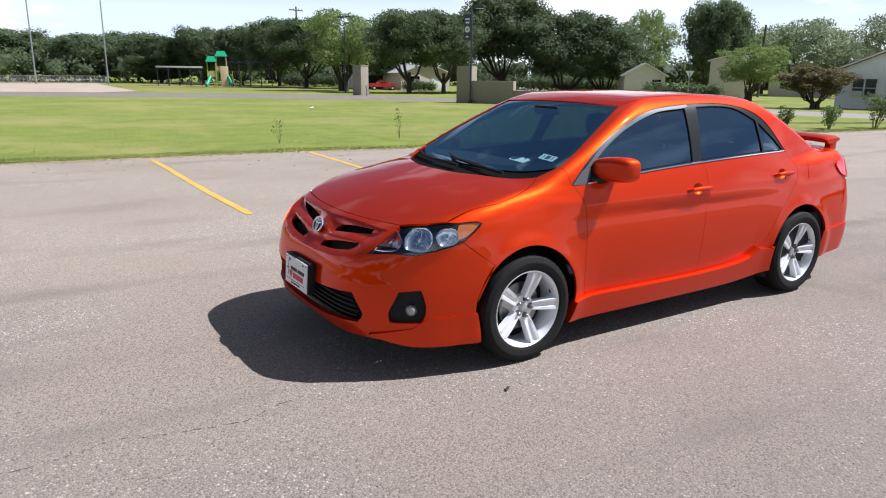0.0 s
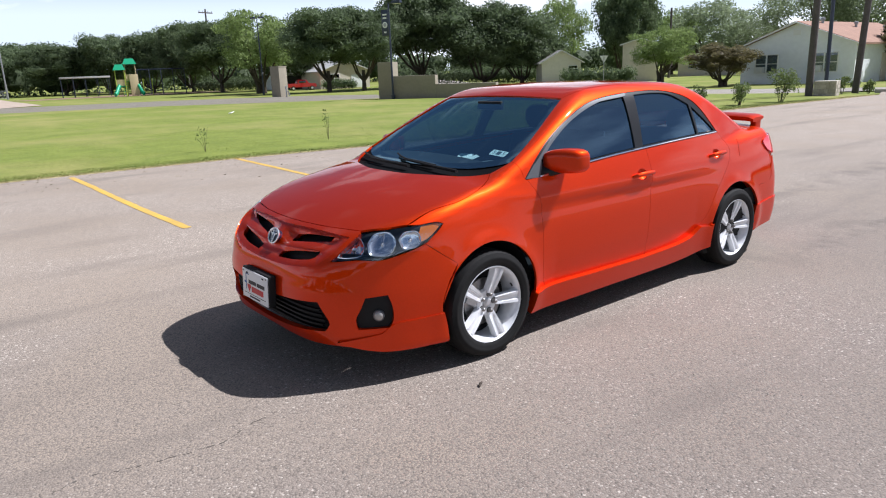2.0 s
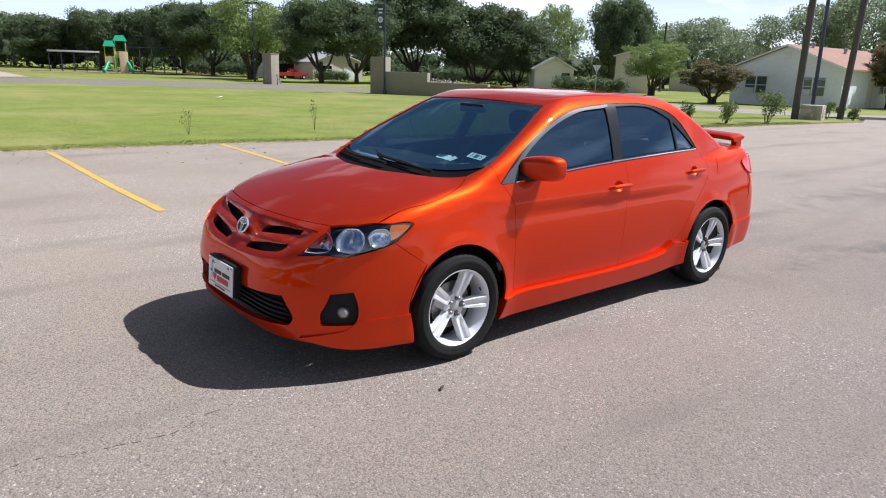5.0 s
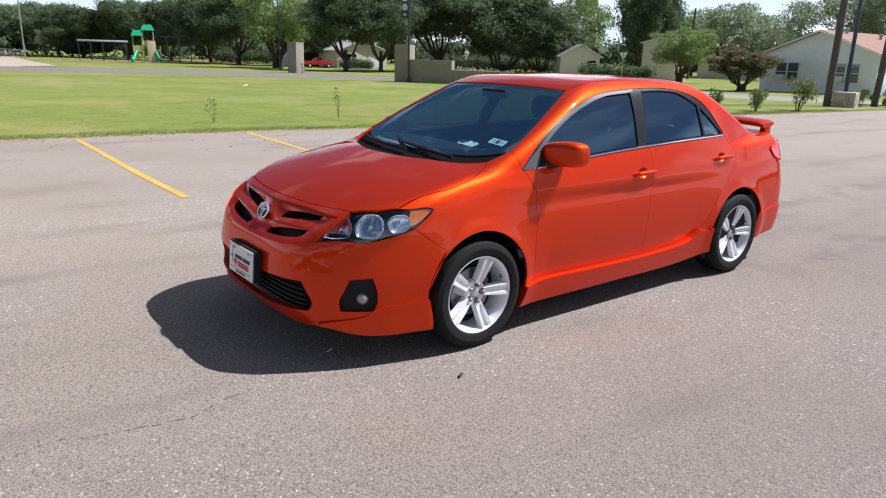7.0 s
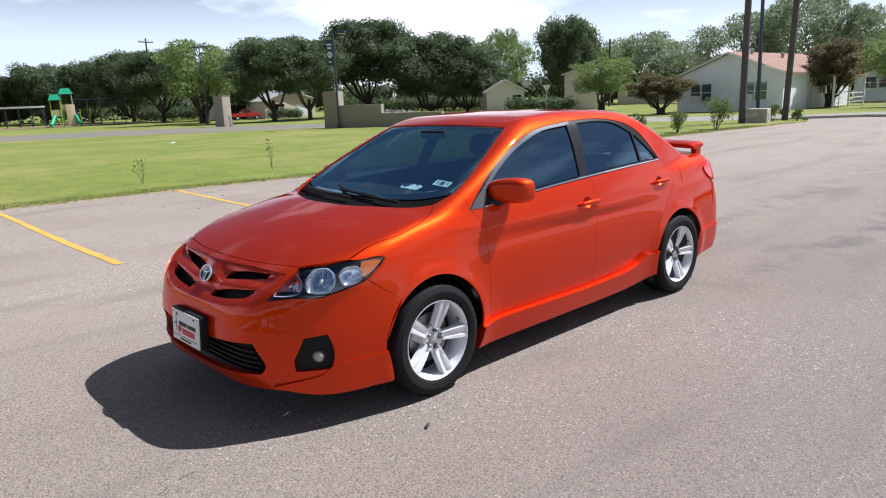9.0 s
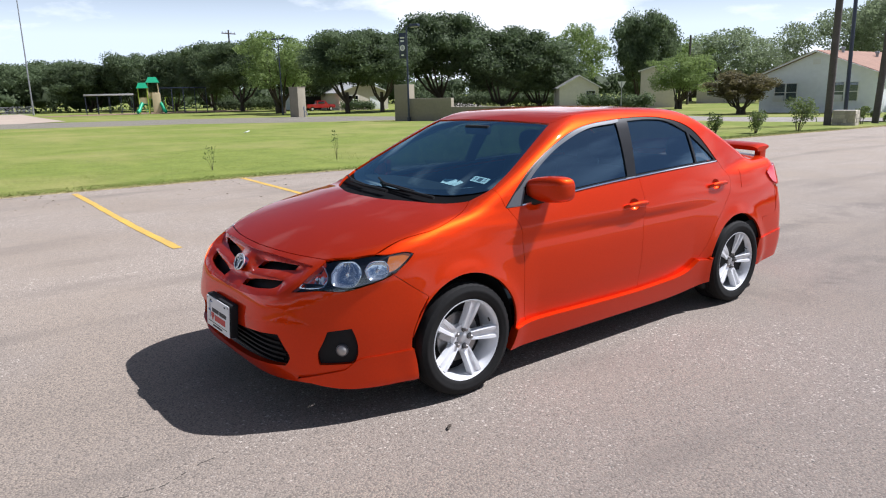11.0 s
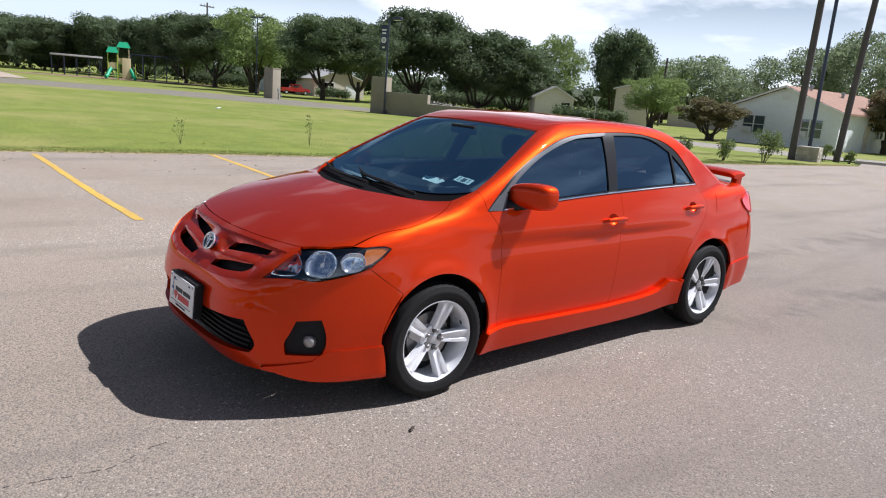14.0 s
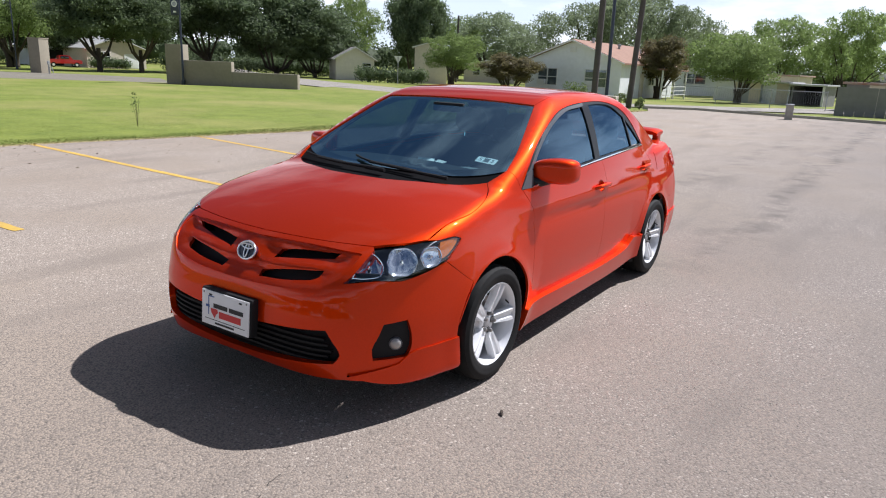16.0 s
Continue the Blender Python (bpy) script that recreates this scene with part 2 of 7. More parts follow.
def on_body(view, uv, deep=0.0):
    """The places where those rays leave the body, deep metres under its skin."""
    uv = np.asarray(uv, float)
    o, d = rays(view, uv)
    a, b = np.zeros(len(uv)), np.full(len(uv), 1.6)
    for _ in range(30):
        m = (a + b) / 2
        inside = body(o + d * m[:, None]) < -deep
        a, b = np.where(inside, m, a), np.where(inside, b, m)
    return o + d * a[:, None]


def flat(view, p):
    """The flat pattern of places on the body."""
    p = np.asarray(p, float)
    x, y, z = p[:, 0], p[:, 1], p[:, 2]
    if view == "side":
        return np.stack([x, z], 1)
    if view == "tunnel":
        return np.stack([x, np.arctan2(y, z - 0.78)], 1)
    if view == "front":
        return np.stack([np.arctan2(y, x - 1.05), z], 1)
    if view == "rear":
        return np.stack([np.arctan2(y, -1.05 - x), z], 1)
    return np.stack([x, y], 1)


def slope(p):
    """Outward normals of the body."""
    e = 0.002
    n = np.stack([body(p + np.array(w) * e) - body(p - np.array(w) * e) for w in ((1, 0, 0), (0, 1, 0), (0, 0, 1))], -1)
    return n / (np.linalg.norm(n, axis=-1, keepdims=True) + 1e-9)

# ---------------------------------------------------------------- building helpers
def part(name, bm, mat, parent=None, label="", smooth=True, at=None):
    """One bmesh as one mesh object, under a thing or a part."""
    me = bpy.data.meshes.new(name)
    bm.normal_update()
    bm.to_mesh(me)
    bm.free()
    for m in mat if isinstance(mat, (list, tuple)) else (mat,):
        me.materials.append(m)
    if smooth:
        me.shade_smooth()
        me.set_sharp_from_angle(angle=radians(38))
    ob = new(name, me)
    if at is not None:
        ob.matrix_basis = at
    ob.parent = parent
    if label:
        ob["label"] = label
    return ob


def thing(name, label, category, group="", m=None, kind=""):
    ob = new(name)
    if m is not None:
        ob.matrix_basis = m
    ob.empty_display_size = 0.1
    return tagged(ob, label, category, group, kind)


def add_box(bm, x0, x1, y0, y1, z0, z1, bevel=0.0, m=None, seg=2):
    vs = [bm.verts.new((x, y, z)) for x in (x0, x1) for y in (y0, y1) for z in (z0, z1)]
    fs = [bm.faces.new([vs[i] for i in q]) for q in ((0, 1, 3, 2), (4, 6, 7, 5), (0, 4, 5, 1), (2, 3, 7, 6), (0, 2, 6, 4), (1, 5, 7, 3))]
    if bevel:
        es = list({e for f in fs for e in f.edges})
        r = bmesh.ops.bevel(bm, geom=es, offset=bevel, segments=seg, affect="EDGES", profile=0.6)
        vs = list({v for f in r["faces"] for v in f.verts} | {v for v in vs if v.is_valid})
    if m is not None:
        bmesh.ops.transform(bm, matrix=m, verts=vs)
    return vs


def boxed(x0, x1, y0, y1, z0, z1, bevel=0.0, m=None, seg=2):
    bm = bmesh.new()
    add_box(bm, x0, x1, y0, y1, z0, z1, bevel, m, seg)
    return bm


def lathe(bm, profile, segs, m=None):
    """Turns (radius, height) pairs round the local z axis."""
    rings = []
    for r, h in profile:
        rings.append([bm.verts.new((r * math.cos(2 * math.pi * k / segs), r * math.sin(2 * math.pi * k / segs), h)) for k in range(segs)])
    for a, b in zip(rings, rings[1:]):
        for k in range(segs):
            bm.faces.new((a[k], a[(k + 1) % segs], b[(k + 1) % segs], b[k]))
    vs = [v for r in rings for v in r]
    if m is not None:
        bmesh.ops.transform(bm, matrix=m, verts=vs)
    return rings


def turned(profile, segs, m=None, caps=True):
    bm = bmesh.new()
    rings = lathe(bm, profile, segs, m)
    if caps:
        for r in (rings[0], rings[-1]):
            if len(r) > 2:
                bm.faces.new(r)
    bmesh.ops.recalc_face_normals(bm, faces=bm.faces)
    return bm


def tube(bm, pts, radii, segs=8, caps=True):
    """A round bar along a line of points; radii one or one a point."""
    pts = [Vector(p) for p in pts]
    if not hasattr(radii, "__len__"):
        radii = [radii] * len(pts)
    side = None
    rings = []
    for k, p in enumerate(pts):
        t = (pts[min(k + 1, len(pts) - 1)] - pts[max(k - 1, 0)]).normalized()
        if side is None:
            side = t.orthogonal().normalized()
        side = (side - t * side.dot(t)).normalized()
        up = t.cross(side)
        rings.append([bm.verts.new(p + (side * math.cos(2 * math.pi * j / segs) + up * math.sin(2 * math.pi * j / segs)) * radii[k]) for j in range(segs)])
    for a, b in zip(rings, rings[1:]):
        for j in range(segs):
            bm.faces.new((a[j], a[(j + 1) % segs], b[(j + 1) % segs], b[j]))
    if caps:
        bm.faces.new(rings[0][::-1])
        bm.faces.new(rings[-1])
    return rings


def tubed(pts, radii, segs=8):
    bm = bmesh.new()
    tube(bm, pts, radii, segs)
    return bm


def blob(bm, c, r, sub=2, power=2.0):
    """A rounded lump, squarer with a higher power."""
    vs = bmesh.ops.create_icosphere(bm, subdivisions=sub, radius=1)["verts"]
    for v in vs:
        s = (abs(v.co.x) ** power + abs(v.co.y) ** power + abs(v.co.z) ** power) ** (-1 / power)
        v.co = Vector((c[0] + v.co.x * s * r[0], c[1] + v.co.y * s * r[1], c[2] + v.co.z * s * r[2]))
    return vs


# ---------------------------------------------------------------- body panels
from mathutils.geometry import delaunay_2d_cdt


def spline(*runs, step=0.02):
    """A closed outline: each run is smooth through its points, with corners where runs meet."""
    out = []
    for run in runs:
        p = np.array(run, float)
        if len(p) == 1:
            out.append(p)
            continue
        if len(p) > 2:
            q = np.vstack([2 * p[0] - p[1], p, 2 * p[-1] - p[-2]])
            t = np.r_[0, np.cumsum(np.sqrt(np.linalg.norm(np.diff(q, axis=0), axis=1) + 1e-6))]
            res = []
            for k in range(1, len(q) - 2):
                n = max(2, int(np.linalg.norm(q[k + 1] - q[k]) / step))
                for s in np.linspace(t[k], t[k + 1], n, endpoint=False):
                    a1 = (q[k - 1] * (t[k] - s) + q[k] * (s - t[k - 1])) / (t[k] - t[k - 1])
                    a2 = (q[k] * (t[k + 1] - s) + q[k + 1] * (s - t[k])) / (t[k + 1] - t[k])
                    a3 = (q[k + 1] * (t[k + 2] - s) + q[k + 2] * (s - t[k + 1])) / (t[k + 2] - t[k + 1])
                    b1 = (a1 * (t[k + 1] - s) + a2 * (s - t[k - 1])) / (t[k + 1] - t[k - 1])
                    b2 = (a2 * (t[k + 2] - s) + a3 * (s - t[k])) / (t[k + 2] - t[k])
                    res.append((b1 * (t[k + 1] - s) + b2 * (s - t[k])) / (t[k + 1] - t[k]))
            out.append(np.array(res + [p[-1]]))
        else:
            n = max(2, int(np.linalg.norm(p[1] - p[0]) / step) + 1)
            out.append(np.linspace(p[0], p[1], n))
    pts = np.vstack(out)
    keep = [0]
    for k in range(1, len(pts)):
        if np.linalg.norm(pts[k] - pts[keep[-1]]) > 0.002:
            keep.append(k)
    if np.linalg.norm(pts[keep[-1]] - pts[0]) < 0.002:
        keep.pop()
    return pts[keep]


def to(view, source, pts):
    """Flat points of one view, laid on the body and flattened in another."""
    return [tuple(q) for q in flat(view, on_body(source, np.array(pts, float)))]


def in_poly(poly, q):
    x, y = q[:, 0], q[:, 1]
    ok = np.zeros(len(q), bool)
    a, b = poly, np.roll(poly, -1, axis=0)
    for (x0, y0), (x1, y1) in zip(a, b):
        hit = (y0 > y) != (y1 > y)
        ok ^= hit & (x < (x1 - x0) * (y - y0) / (y1 - y0 + 1e-12) + x0)
    return ok


def shrink(poly, d):
    area = np.sum(poly[:, 0] * np.roll(poly[:, 1], -1) - np.roll(poly[:, 0], -1) * poly[:, 1])
    t = np.roll(poly, -1, axis=0) - np.roll(poly, 1, axis=0)
    t /= np.linalg.norm(t, axis=1, keepdims=True) + 1e-9
    return poly + np.stack([-t[:, 1], t[:, 0]], 1) * d * np.sign(area)


def panel(name, view, outline, mat, parent, holes=(), deep=0.0, gap=0.0012, grid=0.035, rim=0.014, label="", mirror=0, both=False):
    """A skin of the body inside an outline, with a turned-in rim. mirror -1: on the other side; both: across the middle."""
    poly = shrink(np.asarray(outline, float), gap)
    cut = [shrink(np.asarray(h, float), -gap) for h in holes]
    if both:
        poly = np.vstack([poly, (poly * [1, -1] if view in ("top", "tunnel") else poly * [-1, 1])[::-1]])
        k = [0]
        for i in range(1, len(poly)):
            if np.linalg.norm(poly[i] - poly[k[-1]]) > 0.0015:
                k.append(i)
        poly = poly[k]
        cut = cut + [(h * [1, -1] if view in ("top", "tunnel") else h * [-1, 1])[::-1] for h in cut]
    loops = [poly] + cut
    pts, edges, start = [], [], []
    for lp in loops:
        s = len(pts)
        start.append((s, len(lp)))
        pts += [tuple(q) for q in lp]
        edges += [(s + i, s + (i + 1) % len(lp)) for i in range(len(lp))]
    lo, hi = poly.min(0), poly.max(0)
    gx, gy = np.arange(lo[0] + grid / 2, hi[0], grid), np.arange(lo[1] + grid / 2, hi[1], grid)
    g = np.array([(x + (grid / 2 if j % 2 else 0), y) for j, y in enumerate(gy) for x in gx]).reshape(-1, 2)
    if len(g):
        ok = in_poly(poly, g)
        for h in cut:
            ok &= ~in_poly(h, g)
        edge = np.array(pts)
        g = g[ok]
        if len(g):
            far = np.array([np.min(np.sum((edge - q) ** 2, 1)) > (grid * 0.45) ** 2 for q in g])
            g = g[far]
        pts += [tuple(q) for q in g]
    v2, _, tri, ov, _, _ = delaunay_2d_cdt([Vector(q) for q in pts], edges, [], 0, 1e-6)
    v2 = np.array([tuple(v) for v in v2])
    cen = np.array([v2[list(f)].mean(0) for f in tri])
    ok = in_poly(poly, cen)
    for h in cut:
        ok &= ~in_poly(h, cen)
    tri = [tuple(f) for f, k in zip(tri, ok) if k]
    relief = callable(deep)
    p = on_body(view, v2, deep(v2) if relief else deep)
    nrm = slope(p)
    edge_count = {}
    for f in tri:
        for a, b in zip(f, f[1:] + f[:1]):
            edge_count[(a, b)] = edge_count.get((a, b), 0) + 1
    bound = [(a, b) for (a, b) in edge_count if (b, a) not in edge_count]
    verts, norms, faces = [tuple(q) for q in p], [tuple(q) for q in nrm], []
    turned_over = 0
    for f in tri:
        a, b, c = p[f[0]], p[f[1]], p[f[2]]
        good = np.cross(b - a, c - a) @ nrm[f[0]] > 0
        turned_over += -1 if good else 1
        faces.append(f if good else f[::-1])
    if turned_over > 0:
        bound = [(b, a) for a, b in bound]
    if relief:      # a sculpted skin takes its normals from its own faces
        acc = np.zeros_like(p)
        for f in faces:
            f = list(f)
            acc[f] += np.cross(p[f[1]] - p[f[0]], p[f[2]] - p[f[0]])
        nrm = acc / (np.linalg.norm(acc, axis=1, keepdims=True) + 1e-12)
        norms = [tuple(q) for q in nrm]
    if rim:
        ids = {}
        for a, b in bound:
            ea, eb = p[a], p[b]
            out = np.cross(eb - ea, nrm[a])
            out /= np.linalg.norm(out) + 1e-9
            for i in (a, b):
                if i not in ids:
                    ids[i] = len(verts)
                    verts.append(tuple(p[i]))
                    verts.append(tuple(p[i] - nrm[i] * rim))
                    norms += [tuple(out), tuple(out)]
            faces.append((ids[b], ids[a], ids[a] + 1, ids[b] + 1))
    made = []
    for s in ((1,) if not mirror else (mirror,)):
        me = bpy.data.meshes.new(name)
        flip = s < 0
        me.from_pydata([(x, y * s, z) for x, y, z in verts], [], [f[::-1] if flip else f for f in faces])
        me.materials.append(mat)
        me.shade_smooth()
        me.normals_split_custom_set_from_vertices([(x, y * s, z) for x, y, z in norms])
        ob = new(name, me)
        ob.parent = parent
        if label:
            ob["label"] = label
        made.append(ob)
    return made[0]


def arc(cx, cz, r, a0, a1, n=14):
    return [(cx + r * math.cos(radians(a)), cz + r * math.sin(radians(a))) for a in np.linspace(a0, a1, n)]


car = thing("car", "glossy metallic orange four-door sedan parked on the asphalt", "car")
F, T, S, R, U = "front", "top", "side", "rear", "tunnel"

# outlines that neighbouring panels share (left half)
hood_front = [(2.040, 0.000), (2.034, 0.157), (2.015, 0.346), (1.985, 0.503), (1.957, 0.614)]
lamp_top_edge = [(1.957, 0.614), (1.865, 0.725), (1.777, 0.785)]
hood_side = [(1.777, 0.785), (1.630, 0.795), (1.450, 0.812), (1.280, 0.787), (1.170, 0.738), (1.113, 0.697)]
hood_back = [(1.113, 0.697), (1.220, 0.560), (1.300, 0.377), (1.355, 0.199), (1.370, 0.000)]
lamp_low = [(0.499, 0.668), (0.614, 0.680), (0.705, 0.672), (0.789, 0.691), (0.874, 0.718), (0.914, 0.737)]
lamp_in = [(0.599, 0.792), (0.567, 0.752), (0.534, 0.705), (0.499, 0.668)]
lamp_out = [(0.914, 0.737), (0.969, 0.782), (1.002, 0.818)]
lamp_top = [(1.002, 0.818), (0.969, 0.830), (0.878, 0.826), (0.749, 0.815), (0.599, 0.792)]
front_arch = arc(1.30, 0.322, 0.352, -30, 196, 22)
rear_arch = arc(-1.295, 0.322, 0.352, -20, 204, 22)
seam_f = [(1.545, 0.600), (1.62, 0.655), (1.722, 0.735)]
door_front = [(0.945, 0.965), (0.882, 0.86), (0.876, 0.70), (0.880, 0.47), (0.862, 0.34), (0.838, 0.298)]
door_mid = [(-0.192, 1.033), (-0.198, 0.86), (-0.175, 0.60), (-0.170, 0.40), (-0.172, 0.288)]
door_back = [(-1.180, 1.057), (-1.276, 0.925), (-1.235, 0.845), (-1.137, 0.755), (-0.99, 0.62), (-0.90, 0.49), (-0.80, 0.385)]
belt_f = [(0.945, 0.965), (0.596, 0.990), (0.196, 1.017), (-0.192, 1.033)]
belt_r = [(-0.192, 1.033), (-0.652, 1.047), (-1.180, 1.057)]
frame_line = [(0.957, 0.971), (0.853, 1.063), (0.727, 1.156), (0.528, 1.258), (0.227, 1.363), (-0.188, 1.403), (-0.663, 1.391), (-0.957, 1.303), (-1.180, 1.057)]
shield_side = [(0.362, 0.566), (0.520, 0.618), (0.682, 0.669), (0.831, 0.712), (0.985, 0.740)]
ditch = [(0.362, 0.566), (0.000, 0.570), (-0.500, 0.569), (-0.950, 0.549), (-1.120, 0.524)]

BOWLS = ([(0.527, 0.689), (0.556, 0.752), (0.586, 0.778), (0.616, 0.766), (0.638, 0.735), (0.630, 0.700), (0.580, 0.688)],
         [(0.651, 0.750), (0.668, 0.790), (0.705, 0.799), (0.742, 0.796), (0.768, 0.764), (0.764, 0.722), (0.742, 0.693), (0.705, 0.691), (0.666, 0.702)],
         [(0.785, 0.762), (0.803, 0.793), (0.836, 0.799), (0.866, 0.795), (0.884, 0.764), (0.872, 0.724), (0.842, 0.714), (0.806, 0.717)])


def lamp_bowl(shape, side, lamp):
    """A bright dished reflector with a fluted back, a chrome edge and a bulb."""
    line = spline(shape + shape[:1], step=0.012)
    mid = line.mean(0)
    bm = bmesh.new()
    rows = []
    for f, deep in ((1.0, 0.010), (0.97, 0.015), (0.90, 0.023), (0.72, 0.031), (0.50, 0.035), (0.28, 0.037), (0.10, 0.038)):
        uv = mid + (line - mid) * f
        flute = 0.0022 * np.sin(uv[:, 0] * 260) * (f < 0.95) * (f > 0.2)
        q = on_body(F, uv, deep + flute)
        rows.append([bm.verts.new((x, y * side, z)) for x, y, z in q])
    for a, b in zip(rows, rows[1:]):
        for k in range(len(a)):
            bm.faces.new((a[k], a[(k + 1) % len(a)], b[(k + 1) % len(a)], b[k]))
    bm.faces.new(rows[-1])
    bmesh.ops.recalc_face_normals(bm, faces=bm.faces)
    ref = part("lamp_bowl", bm, REFLECTOR, lamp, "bright fluted lamp reflector")
    ring = [(x, y * side, z) for x, y, z in on_body(F, np.vstack([line, line[:1]]), 0.009)]
    bm = bmesh.new()
    tube(bm, ring, 0.0032, 6, caps=False)
    part("bezel_ring", bm, CHROME, ref)
    a, b = (on_body(F, mid[None], d)[0] for d in (0.036, 0.018))
    part("bulb", tubed([(a[0], a[1] * side, a[2]), (a[0] * 0.4 + b[0] * 0.6, (a[1] * 0.4 + b[1] * 0.6) * side, a[2]), (b[0], b[1] * side, b[2])], [0.010, 0.009, 0.004], 10), CHROME, ref)


HANDLES = ((-0.095, 0.872), (-1.075, 0.903))
for side in (1, -1):
    # front wing
    wing = spline(to(U, T, hood_side), to(U, T, [(1.113, 0.697), (0.985, 0.740)]), to(U, T, [(0.985, 0.740)]) + to(U, S, [(0.957, 0.971)]),
                  to(U, S, door_front), to(U, S, [(0.838, 0.298), (0.93, 0.285)]), to(U, S, front_arch[::-1][1:-4]), to(U, S, seam_f), to(U, F, lamp_out), to(U, F, lamp_top[:3]))
    panel("front_wing", U, wing, PAINT, car, mirror=side)
    cups = [np.array([(hx + 0.006 + 0.050 * math.cos(a), hz + 0.004 + 0.036 * math.sin(a)) for a in np.linspace(0, 2 * math.pi, 26, endpoint=False)]) for hx, hz in HANDLES]
    d1 = panel("front_door", U, spline(to(U, S, belt_f), to(U, S, door_mid), to(U, S, [(-0.172, 0.288), (0.35, 0.292), (0.838, 0.298)]), to(U, S, door_front[::-1])), PAINT, car, mirror=side, holes=[np.array(to(U, S, cups[0]))])
    d2 = panel("rear_door", U, spline(to(U, S, belt_r), to(U, S, door_back), to(U, S, [(-0.80, 0.385), (-0.72, 0.338), (-0.62, 0.312), (-0.172, 0.288)]), to(U, S, door_mid[::-1])), PAINT, car, mirror=side, holes=[np.array(to(U, S, cups[1]))])
    for door, cup in ((d1, cups[0]), (d2, cups[1])):
        mid = cup.mean(0)
        panel("handle_cup", S, cup, PAINT, door, deep=lambda q, mid=mid: 0.002 + 0.022 * (1 - np.clip(np.hypot((q[:, 0] - mid[0]) / 0.050, (q[:, 1] - mid[1]) / 0.036), 0, 1) ** 3), gap=-0.002, rim=0.0, grid=0.010, mirror=side)
    # pillars, roof rail and rear quarter in one
    quarter = spline(to(U, T, shield_side), to(U, T, [(0.985, 0.740)]) + to(U, S, [(0.957, 0.971)]), to(U, S, frame_line), to(U, S, door_back),
                     to(U, S, [(-0.80, 0.385), (-0.91, 0.385)]), to(U, S, rear_arch[3:-2]), to(U, S, [(-1.645, 0.40), (-1.66, 0.60)]),
                     to(U, S, [(-1.66, 0.60), (-1.86, 0.62), (-1.89, 0.80)]), to(U, S, [(-1.89, 0.80), (-1.87, 0.93), (-1.97, 0.965)]), to(U, T, [(-2.020, 0.724), (-1.850, 0.689), (-1.720, 0.654)]),
                     to(U, T, [(-1.720, 0.654), (-1.450, 0.614), (-1.120, 0.524)]), to(U, T, ditch[::-1]))
    panel("quarter_panel", U, quarter, PAINT, car, mirror=side)
    panel("pillar_trim", U, quarter, DASH, car, mirror=side, deep=0.022, gap=0.006, rim=0.0, grid=0.06, label="grey inner pillar trim")
    # glass and its black surround
    win_f = spline([(0.821, 1.003), (0.801, 1.063), (0.679, 1.145), (0.450, 1.261), (0.151, 1.352), (-0.144, 1.383)], [(-0.144, 1.383), (-0.086, 1.050)], [(-0.086, 1.050), (0.346, 1.027), (0.821, 1.003)])
    win_r = spline([(-0.176, 1.055), (-0.266, 1.383)], [(-0.266, 1.383), (-0.504, 1.385), (-0.694, 1.365), (-0.889, 1.283)], [(-0.889, 1.283), (-0.879, 1.073)], [(-0.879, 1.073), (-0.176, 1.055)])
    win_q = spline([(-0.916, 1.267), (-1.034, 1.170), (-1.142, 1.075)], [(-1.142, 1.075), (-0.904, 1.075)], [(-0.904, 1.075), (-0.916, 1.267)])
    trim = spline(frame_line, belt_r[::-1], belt_f[::-1])
    panel("window_surround", S, trim, BLACK_TRIM, car, holes=[win_f, win_r, win_q], deep=0.004, label="black window surround", mirror=side, rim=0.03)
    for w in (win_f, win_r, win_q):
        panel("side_window", S, w, TINT_GLASS, car, deep=0.012, gap=0.0, rim=0.0, label="dark tinted side window", mirror=side, grid=0.06)
    a_trim = spline([(0.846, 1.055), (0.718, 1.148), (0.522, 1.255), (0.226, 1.359), (-0.174, 1.401)], [(-0.174, 1.401), (-0.174, 1.389), (0.146, 1.355), (0.450, 1.265), (0.679, 1.148), (0.791, 1.067)], [(0.791, 1.067), (0.846, 1.055)])
    panel("window_frame_strip", S, a_trim, SATIN_TRIM, car, deep=-0.001, gap=0.0, mirror=side, label="satin grey window frame strip", rim=0.006)
    sail = spline([(0.954, 0.969), (0.846, 1.055), (0.801, 1.060), (0.831, 0.995), (0.846, 0.969)], [(0.846, 0.969), (0.954, 0.969)])
    panel("mirror_mount", S, sail, SATIN_TRIM, car, deep=-0.002, gap=0.0, mirror=side, label="grey triangular mirror mount", rim=0.008)
    belt = np.vstack([on_body(S, np.array(spline([(0.846, 0.973), (0.596, 0.997), (0.196, 1.024), (-0.194, 1.041), (-0.654, 1.055), (-1.154, 1.063)], step=0.05)))])
    part("belt_moulding", tubed([(x, (y + 0.001) * side, z) for x, y, z in belt], 0.0065, 6), CHROME, car, "bright window sill moulding")
    # sill skirt
    skirt = spline([(0.94, 0.296), (0.838, 0.309), (0.35, 0.304), (-0.172, 0.301), (-0.62, 0.326), (-0.72, 0.354), (-0.80, 0.401)], [(-0.80, 0.401), (-0.93, 0.385)],
                   arc(-1.295, 0.322, 0.354, 14, -18, 5), [(-0.955, 0.215), (-0.6, 0.175), (0.2, 0.165), (0.94, 0.165)], arc(1.30, 0.322, 0.354, 206, 187, 4))
    panel("sill_skirt", S, skirt, PAINT, car, deep=lambda q: -0.020 - 0.015 * np.clip((0.98 - np.abs(q[:, 0])) / 0.22, 0, 1), mirror=side, rim=0.05, grid=0.03)
